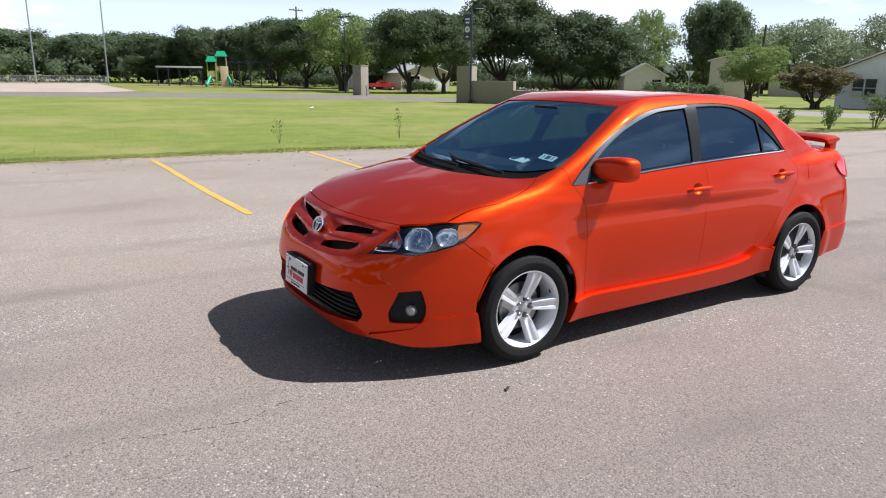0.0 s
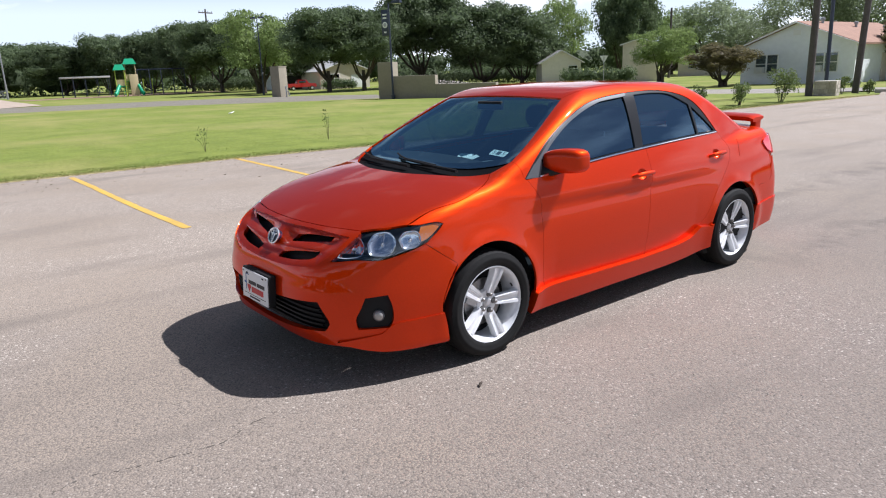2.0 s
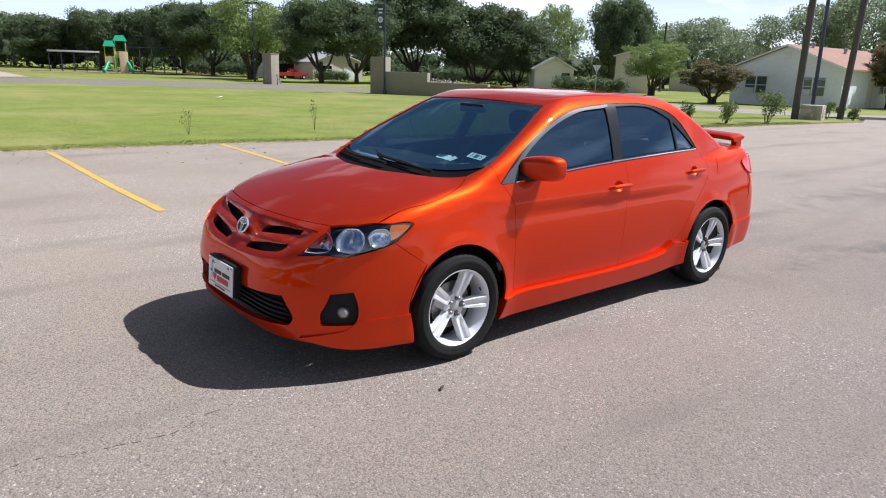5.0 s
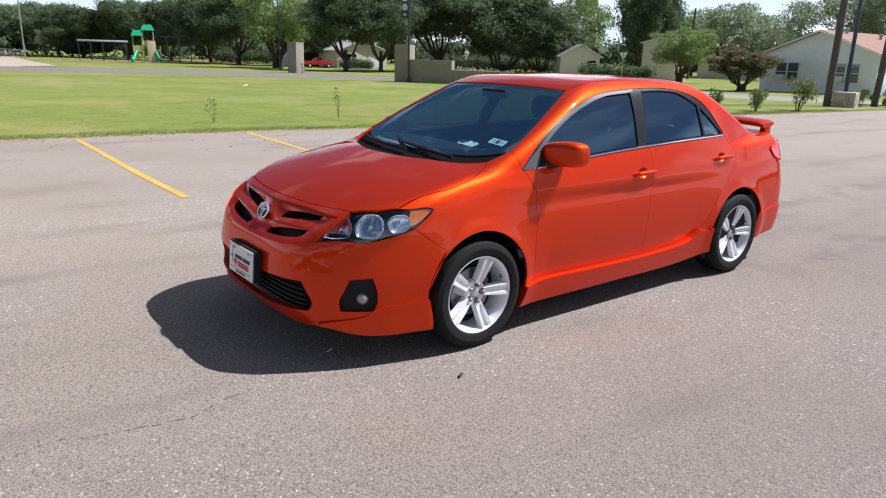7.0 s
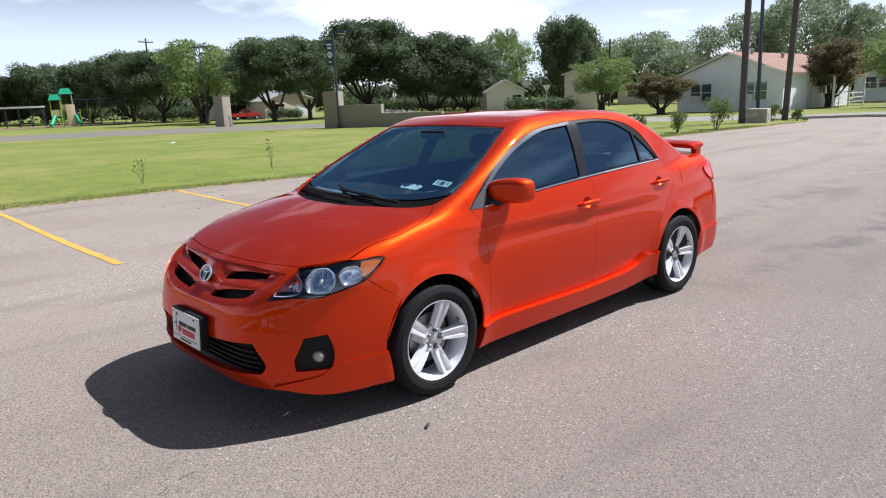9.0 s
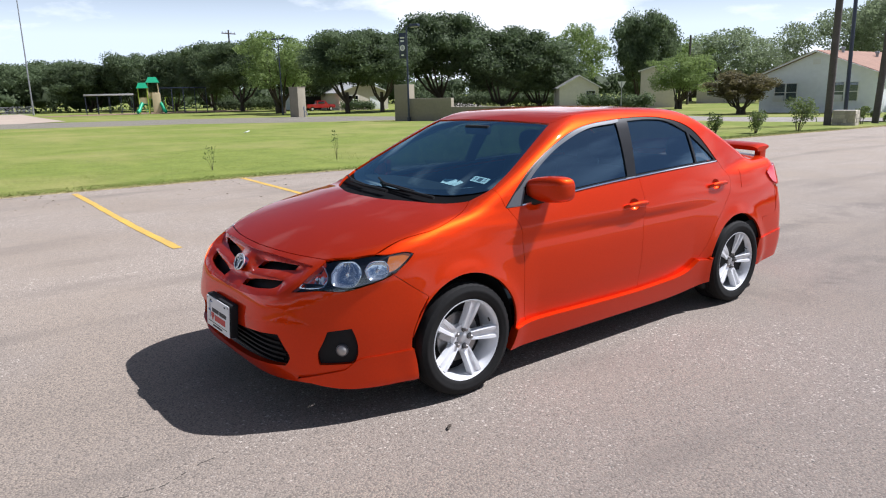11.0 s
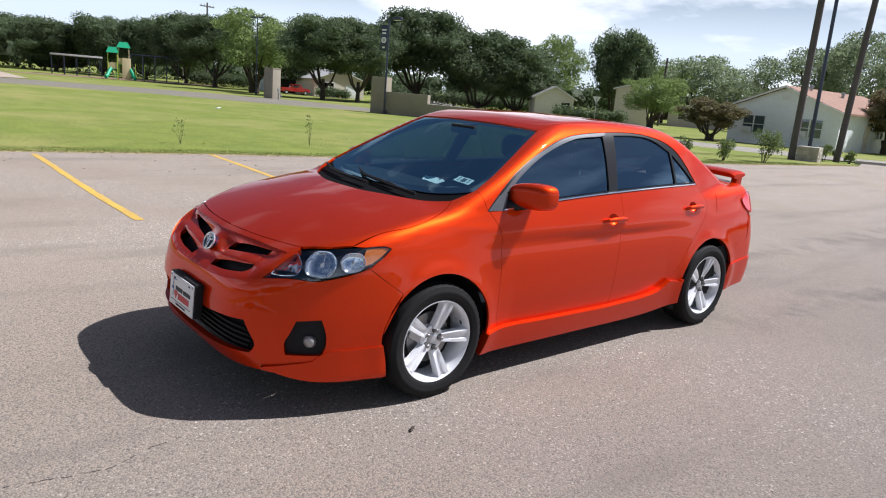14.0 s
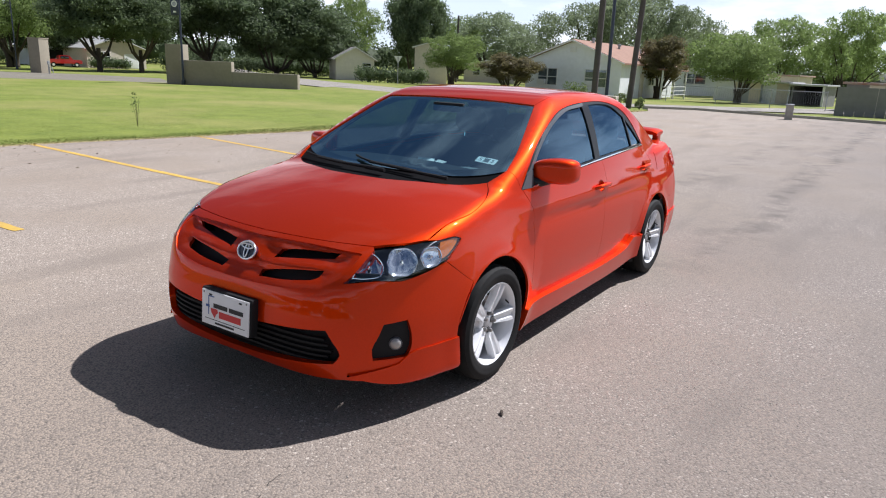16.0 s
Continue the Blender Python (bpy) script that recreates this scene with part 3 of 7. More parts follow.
    # bumper corners
    lip = spline([(0.520, 0.243), (0.614, 0.266), (0.704, 0.284)], [(0.704, 0.284), (0.759, 0.330), (0.864, 0.337), (0.989, 0.343)], [(0.989, 0.343), (1.004, 0.250), (1.010, 0.166)], [(1.010, 0.166), (0.850, 0.166), (0.720, 0.176), (0.610, 0.206), (0.520, 0.243)])
    panel("bumper_lip", F, lip, PAINT, car, deep=lambda q: -0.010 - 0.022 * np.clip((0.30 - q[:, 1]) / 0.12, 0, 1) ** 1.5 + 0.030 * np.clip((0.185 - q[:, 1]) / 0.03, 0, 1) ** 2, mirror=side, rim=0.04, grid=0.016)
    fog_hole = spline([(0.646, 0.482), (0.734, 0.489)], [(0.734, 0.489), (0.751, 0.420), (0.751, 0.353), (0.736, 0.312)], [(0.736, 0.312), (0.610, 0.316)], [(0.610, 0.316), (0.606, 0.370), (0.629, 0.430), (0.646, 0.482)])
    fog = panel("fog_lamp_recess", F, shrink(fog_hole, -0.006), BLACK_PLASTIC, car, deep=0.035, gap=0.0, mirror=side, rim=0.0, label="black fog lamp recess")
    c = on_body(F, np.array([(0.690, 0.380)]), 0.030)[0]
    n = Vector(slope(c[None])[0] * [1, 1, 0.3])
    n = Vector((n.x + 0.5, n.y, 0)).normalized()
    mm = Matrix.Translation((c[0], c[1] * side, c[2])) @ Vector((n.x, n.y * side, 0)).to_track_quat("Z", "Y").to_matrix().to_4x4()
    part("fog_lamp", turned([(0.028, -0.02), (0.031, 0.006), (0.030, 0.010), (0.027, 0.011)], 28, mm), SATIN_TRIM, fog, "round fog lamp with a milky lens")
    part("fog_lens", turned([(0.0268, 0.008), (0.022, 0.015), (0.012, 0.019), (0.002, 0.020)], 28, mm), MILKY, fog)
    # head lamp
    lamp_line = spline(lamp_low, lamp_out, lamp_top, lamp_in)
    lamp = panel("headlamp", F, lamp_line, LAMP_BLACK, car, deep=0.062, gap=0.002, mirror=side, rim=-0.054, grid=0.02, label="dark headlamp housing with three bright reflectors")
    for shape in BOWLS:
        lamp_bowl(shape, side, lamp)
    amber = spline([(0.882, 0.742), (0.914, 0.752), (0.959, 0.786), (0.989, 0.815)], [(0.989, 0.815), (0.964, 0.823), (0.886, 0.816)], [(0.886, 0.816), (0.876, 0.780), (0.882, 0.742)])
    panel("turn_signal", F, amber, AMBER, lamp, deep=0.012, gap=0.0, mirror=side, rim=0.02, grid=0.02, label="amber turn signal lens")
    cover = panel("lens_cover", F, lamp_line, LENS_GLASS, lamp, deep=0.002, mirror=side, rim=0.0, grid=0.02)
    # tail lamp and rear corner
    tl = spline([(0.80, 0.925), (0.74, 0.952), (0.62, 0.965), (0.50, 0.955)], [(0.50, 0.955), (0.47, 0.84)], [(0.47, 0.84), (0.62, 0.825), (0.73, 0.838)], [(0.73, 0.838), (0.785, 0.872), (0.80, 0.925)])
    tl = shrink(tl, -0.014)
    corner = spline([(0.40, 0.76), (0.66, 0.76), (0.90, 0.76)], [(0.90, 0.76), (0.90, 0.985)], [(0.90, 0.985), (0.66, 0.995), (0.40, 0.995)], [(0.40, 0.995), (0.40, 0.76)])
    panel("rear_corner", R, corner, PAINT, car, deep=0.006, mirror=side, rim=0.0, grid=0.03)
    panel("tail_lamp", R, tl, RED_LENS, car, deep=-0.012, mirror=side, rim=0.02, grid=0.025, label="red tail lamp")

def closed_half(h):
    """A half outline that starts and ends on the middle, with its mirror image."""
    m = (h * [-1, 1])[::-1]
    return np.vstack([h, m[1:-1]])


# bonnet
panel("bonnet", T, spline(hood_front, lamp_top_edge, hood_side, hood_back), PAINT, car, both=True, gap=0.0022)
# front bumper with its openings
slot_a = spline([(0.137, 0.701), (0.150, 0.738)], [(0.150, 0.738), (0.290, 0.758), (0.468, 0.769)], [(0.468, 0.769), (0.436, 0.735)], [(0.436, 0.735), (0.290, 0.717), (0.137, 0.701)])
slot_b = spline([(0.108, 0.622), (0.104, 0.650)], [(0.104, 0.650), (0.250, 0.678), (0.412, 0.700)], [(0.412, 0.700), (0.396, 0.668), (0.362, 0.653)], [(0.362, 0.653), (0.250, 0.634), (0.108, 0.622)])
grille_line = spline([(0.000, 0.600), (0.150, 0.604), (0.300, 0.618), (0.420, 0.640)], [(0.420, 0.640), (0.500, 0.705), (0.552, 0.778)], [(0.552, 0.778), (0.330, 0.783), (0.000, 0.778)])
low_hole = spline([(0.000, 0.418), (0.140, 0.428), (0.300, 0.444), (0.445, 0.459)], [(0.445, 0.459), (0.468, 0.410), (0.494, 0.345), (0.470, 0.303)], [(0.470, 0.303), (0.330, 0.288), (0.150, 0.268), (0.000, 0.262)])


def grille_relief(uv):
    """How far the grille's face lies under the bumper's skin: a dished field with a proud bar between the slots."""
    edge = closed_half(grille_line)
    gap_to = np.array([np.min(np.hypot(edge[:, 0] - u, edge[:, 1] - v)) for u, v in uv])
    u = np.abs(uv[:, 0])
    ease = np.clip(gap_to / 0.055, 0, 1)
    ease = ease * ease * (3 - 2 * ease)
    bar = np.exp(-((uv[:, 1] - 0.672 - 0.085 * u) / 0.016) ** 2) * np.clip((u - 0.06) / 0.08, 0, 1)
    boss = np.exp(-(u / 0.09) ** 2) * np.exp(-((uv[:, 1] - 0.716) / 0.05) ** 2)
    return 0.004 + ease * (0.034 - 0.016 * bar - 0.024 * boss)


hood_f = to(F, T, hood_front[::-1])
bump = spline([(0.0, 0.226), (0.366, 0.222), (0.51, 0.218)], [(0.51, 0.218), (0.66, 0.20), (0.985, 0.17)], [(0.985, 0.17)] + to(F, S, [(1.645, 0.40), (1.605, 0.515)]),
              to(F, S, seam_f), lamp_low[::-1], lamp_in[::-1], hood_f)


bump_both = closed_half(bump)
holes = [closed_half(grille_line), closed_half(low_hole), fog_hole, fog_hole * [-1, 1]]
panel("front_bumper", F, bump_both, PAINT, car, holes=holes, grid=0.028, rim=0.03)
grille = panel("grille_surround", F, closed_half(grille_line), PAINT, car, holes=[slot_a, slot_b, slot_a * [-1, 1], slot_b * [-1, 1]], deep=grille_relief, gap=-0.003, grid=0.014, rim=0.018)
for h in (slot_a, slot_b):
    for s in (1, -1):
        panel("grille_mesh", F, shrink(h, -0.01) * [s, 1], BLACK_PLASTIC, grille, deep=0.072, gap=0.0, rim=0.0, label="black grille mesh")
inlet = panel("lower_grille", F, closed_half(shrink(low_hole, 0.0)), BLACK_PLASTIC, car, deep=0.062, gap=-0.01, rim=0.0, label="black honeycomb lower grille")
for z in (0.295, 0.322, 0.349, 0.376, 0.403):
    w = 0.46 - abs(z - 0.35) * 0.5
    q = on_body(F, np.array([(t, z) for t in np.linspace(-w, w, 25)]), 0.03)
    bm = bmesh.new()
    for a, b in zip(q, q[1:]):
        vs = [bm.verts.new(v) for v in ((a[0], a[1], a[2] - 0.005), (b[0], b[1], b[2] - 0.005), (b[0], b[1], b[2] + 0.005), (a[0], a[1], a[2] + 0.005))]
        ws = [bm.verts.new((v.co.x - 0.02, v.co.y, v.co.z)) for v in vs]
        bm.faces.new(vs), bm.faces.new((vs[3], vs[2], ws[2], ws[3])), bm.faces.new((vs[1], vs[0], ws[0], ws[1]))
    part("grille_slat", bm, BLACK_PLASTIC, inlet, smooth=False)
# screens, roof, boot
shield = spline([(0.383, 0.000), (0.378, 0.210), (0.372, 0.398), (0.362, 0.566)], shield_side, [(0.985, 0.740), (1.050, 0.650), (1.115, 0.510), (1.170, 0.262), (1.185, 0.000)])
panel("windscreen", T, shield, SHIELD_GLASS, car, both=True, deep=0.006, rim=0.0, grid=0.05, label="clear windscreen, faintly tinted").visible_shadow = False
band = spline([(0.389, 0.000), (0.384, 0.210), (0.378, 0.398), (0.369, 0.561)], [(0.369, 0.561), (0.520, 0.612), (0.682, 0.663), (0.831, 0.706), (0.978, 0.733)], [(0.978, 0.733), (1.044, 0.643), (1.108, 0.505), (1.162, 0.262), (1.177, 0.000)])
inner = spline([(0.420, 0.000), (0.412, 0.210), (0.402, 0.398), (0.389, 0.532)], [(0.389, 0.532), (0.520, 0.580), (0.672, 0.628), (0.811, 0.668), (0.930, 0.688)], [(0.930, 0.688), (0.995, 0.605), (1.058, 0.475), (1.110, 0.241), (1.125, 0.000)])
panel("windscreen_border", T, np.vstack([band, (band * [1, -1])[::-1][1:-1]]), CERAMIC, car, holes=[np.vstack([inner, (inner * [1, -1])[::-1][1:-1]])], deep=0.010, gap=0.0, rim=0.0, grid=0.05, label="black ceramic windscreen border")
panel("roof", U, spline(to(U, T, [(0.383, 0.0), (0.378, 0.210), (0.372, 0.398), (0.362, 0.566)]), to(U, T, ditch), to(U, T, [(-1.120, 0.524), (-1.16, 0.3), (-1.18, 0.0)])), PAINT, car, both=True)
panel("headliner", U, spline(to(U, T, [(0.383, 0.0), (0.378, 0.210), (0.372, 0.398), (0.362, 0.566)]), to(U, T, ditch), to(U, T, [(-1.120, 0.524), (-1.16, 0.3), (-1.18, 0.0)])), HEADLINER, car, both=True, deep=0.025, gap=0.004, rim=0.0, grid=0.06, label="grey cloth headliner")
panel("rear_screen", U, spline(to(U, T, [(-1.18, 0.0), (-1.16, 0.3), (-1.120, 0.524)]), to(U, T, [(-1.120, 0.524), (-1.450, 0.614), (-1.720, 0.654)]), to(U, T, [(-1.720, 0.654), (-1.80, 0.3), (-1.82, 0.0)])), TINT_GLASS, car, both=True, deep=0.006, rim=0.0, grid=0.06, label="tinted rear window")
panel("boot_lid", U, spline(to(U, T, [(-1.82, 0.0), (-1.80, 0.3), (-1.720, 0.654)]), to(U, T, [(-1.720, 0.654), (-1.850, 0.689), (-2.020, 0.724)]), to(U, T, [(-2.020, 0.724), (-2.13, 0.62), (-2.17, 0.3), (-2.18, 0.0)])), PAINT, car, both=True)
rb = spline([(0.0, 0.25), (0.5, 0.25), (0.80, 0.25), (1.02, 0.22)], to(R, S, [(-1.63, 0.24), (-1.64, 0.40), (-1.66, 0.60)]), to(R, S, [(-1.66, 0.60), (-1.86, 0.62), (-1.89, 0.80)]), [(0.715, 0.80), (0.60, 0.80), (0.40, 0.92), (0.0, 0.95)])
panel("rear_bumper", R, closed_half(rb), PAINT, car, grid=0.035, rim=0.02)
for side in (1, -1):
    rl = spline([(0.62, 0.460), (0.746, 0.468), (0.90, 0.455), (1.035, 0.444)], [(1.035, 0.436), (1.02, 0.225)], [(1.02, 0.225), (0.85, 0.24), (0.62, 0.26)], [(0.62, 0.26), (0.62, 0.455)])
    panel("rear_skirt", R, rl, PAINT, car, deep=-0.010, mirror=side, rim=0.03, grid=0.03)
    fuel = spline([(-1.44, 0.985), (-1.60, 0.978)], [(-1.60, 0.978), (-1.555, 0.86)], [(-1.555, 0.86), (-1.40, 0.855)], [(-1.40, 0.855), (-1.44, 0.985)])
    if side > 0:
        panel("fuel_flap", S, shrink(fuel, 0.003), PAINT, car, deep=-0.002, gap=0.0, rim=0.004, grid=0.03)

# cowl, dark inner structure and floor
cowl = spline([(1.370, 0.000), (1.355, 0.199), (1.300, 0.377), (1.220, 0.560), (1.113, 0.697)], [(1.113, 0.697), (0.975, 0.730), (1.010, 0.630), (1.070, 0.500), (1.120, 0.262), (1.140, 0.000)])
panel("cowl", T, np.vstack([cowl, (cowl * [1, -1])[::-1][1:-1]]), CERAMIC, car, deep=0.016, gap=-0.012, rim=0.0, label="black plastic windscreen cowl")
hide_top = spline([(2.000, 0.000), (1.980, 0.524), (1.850, 0.684), (1.700, 0.754), (1.200, 0.744), (1.000, 0.684)], [(1.000, 0.684), (1.000, 0.000)])
panel("engine_bay_liner", T, np.vstack([hide_top, (hide_top * [1, -1])[::-1][1:-1]]), WELL, car, deep=0.03, gap=0.0, rim=0.0, grid=0.06)
bumper_back = spline([(0.0, 0.23), (0.5, 0.22), (0.95, 0.2)], [(0.95, 0.2), (0.95, 0.66), (0.55, 0.70), (0.0, 0.77)])
panel("bumper_liner", F, closed_half(bumper_back), WELL, car, deep=0.075, gap=0.0, rim=0.0, grid=0.05)
for side in (1, -1):
    inner_side = spline([(0.93, 0.94), (-1.2, 1.02), (-1.6, 0.92)], [(-1.6, 0.92), (-1.9, 0.7)], [(-1.9, 0.7), (-1.68, 0.6)], arc(-1.295, 0.322, 0.37, 45, 200, 12), [(-0.93, 0.24), (0.93, 0.24)], arc(1.30, 0.322, 0.37, 195, 20, 14), [(1.7, 0.6), (1.55, 0.78), (0.93, 0.94)])
    part_poly = np.array(inner_side)
    panel("inner_side", S, part_poly, WELL, car, deep=0.03, gap=0.0, rim=0.0, grid=0.06, mirror=side)
    for ax in (1.30, -1.295):
        bm = bmesh.new()
        prev = None
        for a in np.linspace(-28, 208, 30):
            row = [bm.verts.new((ax + rr * math.cos(radians(a)), yy * side, 0.322 + rr * math.sin(radians(a)))) for yy, rr in ((0.862, 0.354), (0.84, 0.372), (0.48, 0.372), (0.47, 0.12))]
            if prev:
                for k in range(3):
                    bm.faces.new((prev[k], prev[k + 1], row[k + 1], row[k]))
            prev = row
        part("wheel_well", bm, WELL, car, "black wheel arch liner")
part("underbody", boxed(-2.1, 2.1, -0.46, 0.46, 0.17, 0.24, 0.02), WELL, car)
part("sill_box", boxed(-0.94, 0.94, -0.80, 0.80, 0.19, 0.27, 0.03), WELL, car)

# ---------------------------------------------------------------- the car's fittings
def wheel_at(x, side):
    """A tyre on a five-spoke alloy rim, its face outwards."""
    m = Matrix.Translation((x, 0.803 * side, 0.308)) @ pose(0, 0, 0, -90 * side, 0, 0)
    if side < 0:
        m = Matrix.Translation((x, 0.803 * side, 0.308)) @ pose(0, 0, 0, 90, 0, 0)
    barrel = turned([(0.207, -0.09), (0.200, -0.05), (0.196, 0.04), (0.205, 0.075), (0.214, 0.094), (0.220, 0.099), (0.2235, 0.097), (0.224, 0.088), (0.212, 0.07), (0.207, -0.09)], 64, caps=False)
    wheel = part("wheel", barrel, ALLOY, car, "silver five-spoke alloy wheel with black tyre", at=m)
    tyre = [(0.222, -0.098), (0.245, -0.106), (0.275, -0.107), (0.298, -0.098), (0.307, -0.084), (0.309, -0.052), (0.302, -0.050), (0.302, -0.043), (0.309, -0.041), (0.310, -0.006), (0.302, -0.004), (0.302, 0.004), (0.310, 0.006), (0.309, 0.041), (0.302, 0.043), (0.302, 0.050), (0.309, 0.052),
            (0.307, 0.084), (0.298, 0.098), (0.2965, 0.0985), (0.275, 0.107), (0.272, 0.1082), (0.262, 0.1082), (0.259, 0.107), (0.245, 0.106), (0.226, 0.1005), (0.222, 0.096)]
    bm = turned(tyre, 96, caps=False)
    for v in bm.verts:   # shoulder blocks
        r = math.hypot(v.co.x, v.co.y)
        if 0.296 < r < 0.3085 and abs(v.co.z) > 0.07:
            k = round(math.atan2(v.co.y, v.co.x) / (2 * math.pi) * 96)
            if k % 2:
                v.co.x, v.co.y = v.co.x * (1 - 0.004 / r), v.co.y * (1 - 0.004 / r)
    part("tyre", bm, RUBBER, wheel, "black rubber tyre")
    part("brake_disc", turned([(0.04, 0.0), (0.135, 0.0), (0.137, 0.004), (0.137, 0.012), (0.04, 0.014)], 48), STEEL, wheel, "steel brake disc")
    part("caliper", boxed(0.06, 0.15, -0.05, 0.05, -0.02, 0.045, 0.012, pose(0, 0, 0, 0, 0, 150)), ALLOY_DARK, wheel)
    part("back_plate", turned([(0.005, -0.03), (0.195, -0.03), (0.195, -0.034)], 40), WELL, wheel)
    sp = bmesh.new()
    rows = []
    for k in range(9):
        u = k / 8
        r = 0.056 + 0.152 * u
        w = 0.022 + 0.014 * u ** 0.8
        h = 0.060 + 0.022 * math.sin(u * 1.6) + (0.012 * u)
        groove = 0.013 * math.sin(min(1, u * 1.6) * math.pi / 2)
        rows.append([sp.verts.new((r, a * w, h + b)) for a, b in ((-1.12, -0.040), (-1.04, -0.010), (-0.92, 0.0), (-0.42, -0.002), (-0.26, -groove), (0.26, -groove), (0.42, -0.002), (0.92, 0.0), (1.04, -0.010), (1.12, -0.040))])
    for a, b in zip(rows, rows[1:]):
        for j in range(9):
            sp.faces.new((a[j], b[j], b[j + 1], a[j + 1]))
    sp.faces.new(rows[-1])
    first = part("spoke", sp, ALLOY, wheel)
    for k in range(1, 5):
        o = new("spoke", first.data)
        o.parent, o.matrix_basis = wheel, pose(0, 0, 0, 0, 0, 72 * k)
    turn = 180 if side > 0 else 0
    part("hub", turned([(0.074, 0.01), (0.072, 0.046), (0.064, 0.048), (0.034, 0.046), (0.001, 0.046)], 40), ALLOY, wheel)
    part("centre_cap", turned([(0.030, 0.044), (0.030, 0.0495), (0.027, 0.0520), (0.012, 0.0530), (0.001, 0.0530)], 28), ALLOY_DARK, wheel, "grey centre cap")
    nut = None
    for k in range(5):
        a = radians(72 * k + 0)
        mm = Matrix.Translation((0.050 * math.cos(a), 0.050 * math.sin(a), 0.052))
        # flat black ring round the nut: a recess's shade put in as colour
        part("nut_shade_ring", turned([(0.0165, 0.0), (0.0165, 0.0012), (0.012, 0.0012)], 16, Matrix.Translation((mm.translation.x, mm.translation.y, 0.0478))), WELL, wheel)
        if nut is None:
            nut = part("lug_nut", turned([(0.0135, -0.01), (0.0135, 0.004), (0.0105, 0.004), (0.0098, 0.019), (0.007, 0.022), (0.001, 0.0225)], 12), STEEL, wheel, at=mm)
        else:
            o = new("lug_nut", nut.data)
            o.parent, o.matrix_basis = wheel, mm
    part("valve", tubed([(0.182, 0.075, 0.055), (0.168, 0.069, 0.082)], 0.0045, 8), INK, wheel)
    wheel.matrix_basis = m @ pose(0, 0, 0, 0, 0, turn)


for ax in (1.3, -1.3):
    for side in (1, -1):
        wheel_at(ax, side)

for side in (1, -1):
    # door mirror
    bm = bmesh.new()
    vs = blob(bm, (0, 0, 0), (0.083, 0.118, 0.073), 4, 3.6)
    for v in vs:
        if v.co.x < 0:                      # flat glass side, towards the rear
            v.co.x *= 0.45
        v.co.z *= 1 - 0.14 * max(0, -v.co.y / 0.118)
        v.co.x += 0.045 * (-v.co.y / 0.118)
    bmesh.ops.transform(bm, matrix=Matrix.Translation((0.678, 0.902, 1.053)), verts=bm.verts)
    if side < 0:
        bmesh.ops.transform(bm, matrix=Matrix.Diagonal((1, -1, 1, 1)), verts=bm.verts)
        bmesh.ops.reverse_faces(bm, faces=bm.faces)
    mirror = part("door_mirror", bm, PAINT, car, "orange painted door mirror")
    part("mirror_glass", boxed(0.615, 0.626, (0.83 if side > 0 else -1.0), (1.0 if side > 0 else -0.83), 1.000, 1.105, 0.008), CHROME, mirror)
    part("mirror_foot", tubed([(0.80, 0.79 * side, 0.990), (0.755, 0.83 * side, 0.99), (0.715, 0.875 * side, 1.005)], [0.034, 0.030, 0.028], 12), BLACK_TRIM, mirror, "black mirror foot")
    # door pulls
    for hx, hz in HANDLES:
        c = on_body(S, np.array([(hx, hz)]))[0]
        nv = Vector(slope(c[None])[0])
        bm = bmesh.new()
        pts = [(hx + 0.105, hz - 0.003, -0.004), (hx + 0.085, hz, 0.022), (hx + 0.03, hz + 0.002, 0.032), (hx - 0.05, hz + 0.003, 0.032), (hx - 0.09, hz + 0.002, 0.022), (hx - 0.108, hz, -0.004)]
        line = []
        for px, pz, out in pts:
            q = Vector(on_body(S, np.array([(px, pz)]))[0]) + nv * out
            line.append((q.x, q.y * side, q.z))
        tube(bm, line, [0.012, 0.015, 0.015, 0.015, 0.015, 0.012], 10)
        handle = part("door_handle", bm, PAINT, car, "orange painted door handle")

# boot spoiler: a raised blade on two end pedestals
bm = bmesh.new()
rows = []
for k in range(29):
    y = -0.64 + 1.28 * k / 28
    e = abs(y) / 0.64
    x0 = -1.965 - 0.035 * (1 - e ** 2)
    x1 = x0 - 0.185 + 0.015 * e ** 4
    z0, drop = 1.112 + 0.012 * (1 - e ** 3), 0.014 * max(0, (e - 0.9) / 0.1) ** 2
    rows.append([bm.verts.new(q) for q in ((x0 - 0.004, y, z0 - 0.040), (x0, y, z0 - 0.006 - drop), (x0 - 0.030, y, z0 + 0.008 - drop), (x1, y, z0 + 0.012 - drop), (x1 - 0.006, y, z0 - 0.004 - drop), (x1 + 0.03, y, z0 - 0.032), (x0 - 0.06, y, z0 - 0.046))])
for a, b in zip(rows, rows[1:]):
    for j in range(7):
        bm.faces.new((a[j], a[(j + 1) % 7], b[(j + 1) % 7], b[j]))
bm.faces.new(rows[0])
bm.faces.new(rows[-1][::-1])
bmesh.ops.recalc_face_normals(bm, faces=bm.faces)
spoiler = part("boot_spoiler", bm, PAINT, car, "orange painted boot spoiler")
for y in (-0.605, 0.605):
    part("spoiler_leg", boxed(-2.12, -2.03, y - 0.026, y + 0.026, 0.99, 1.10, 0.012), PAINT, spoiler)
part("brake_light", boxed(-2.13, -2.10, -0.16, 0.16, 1.070, 1.090, 0.004), RED_LENS, spoiler, "slim red third brake light")

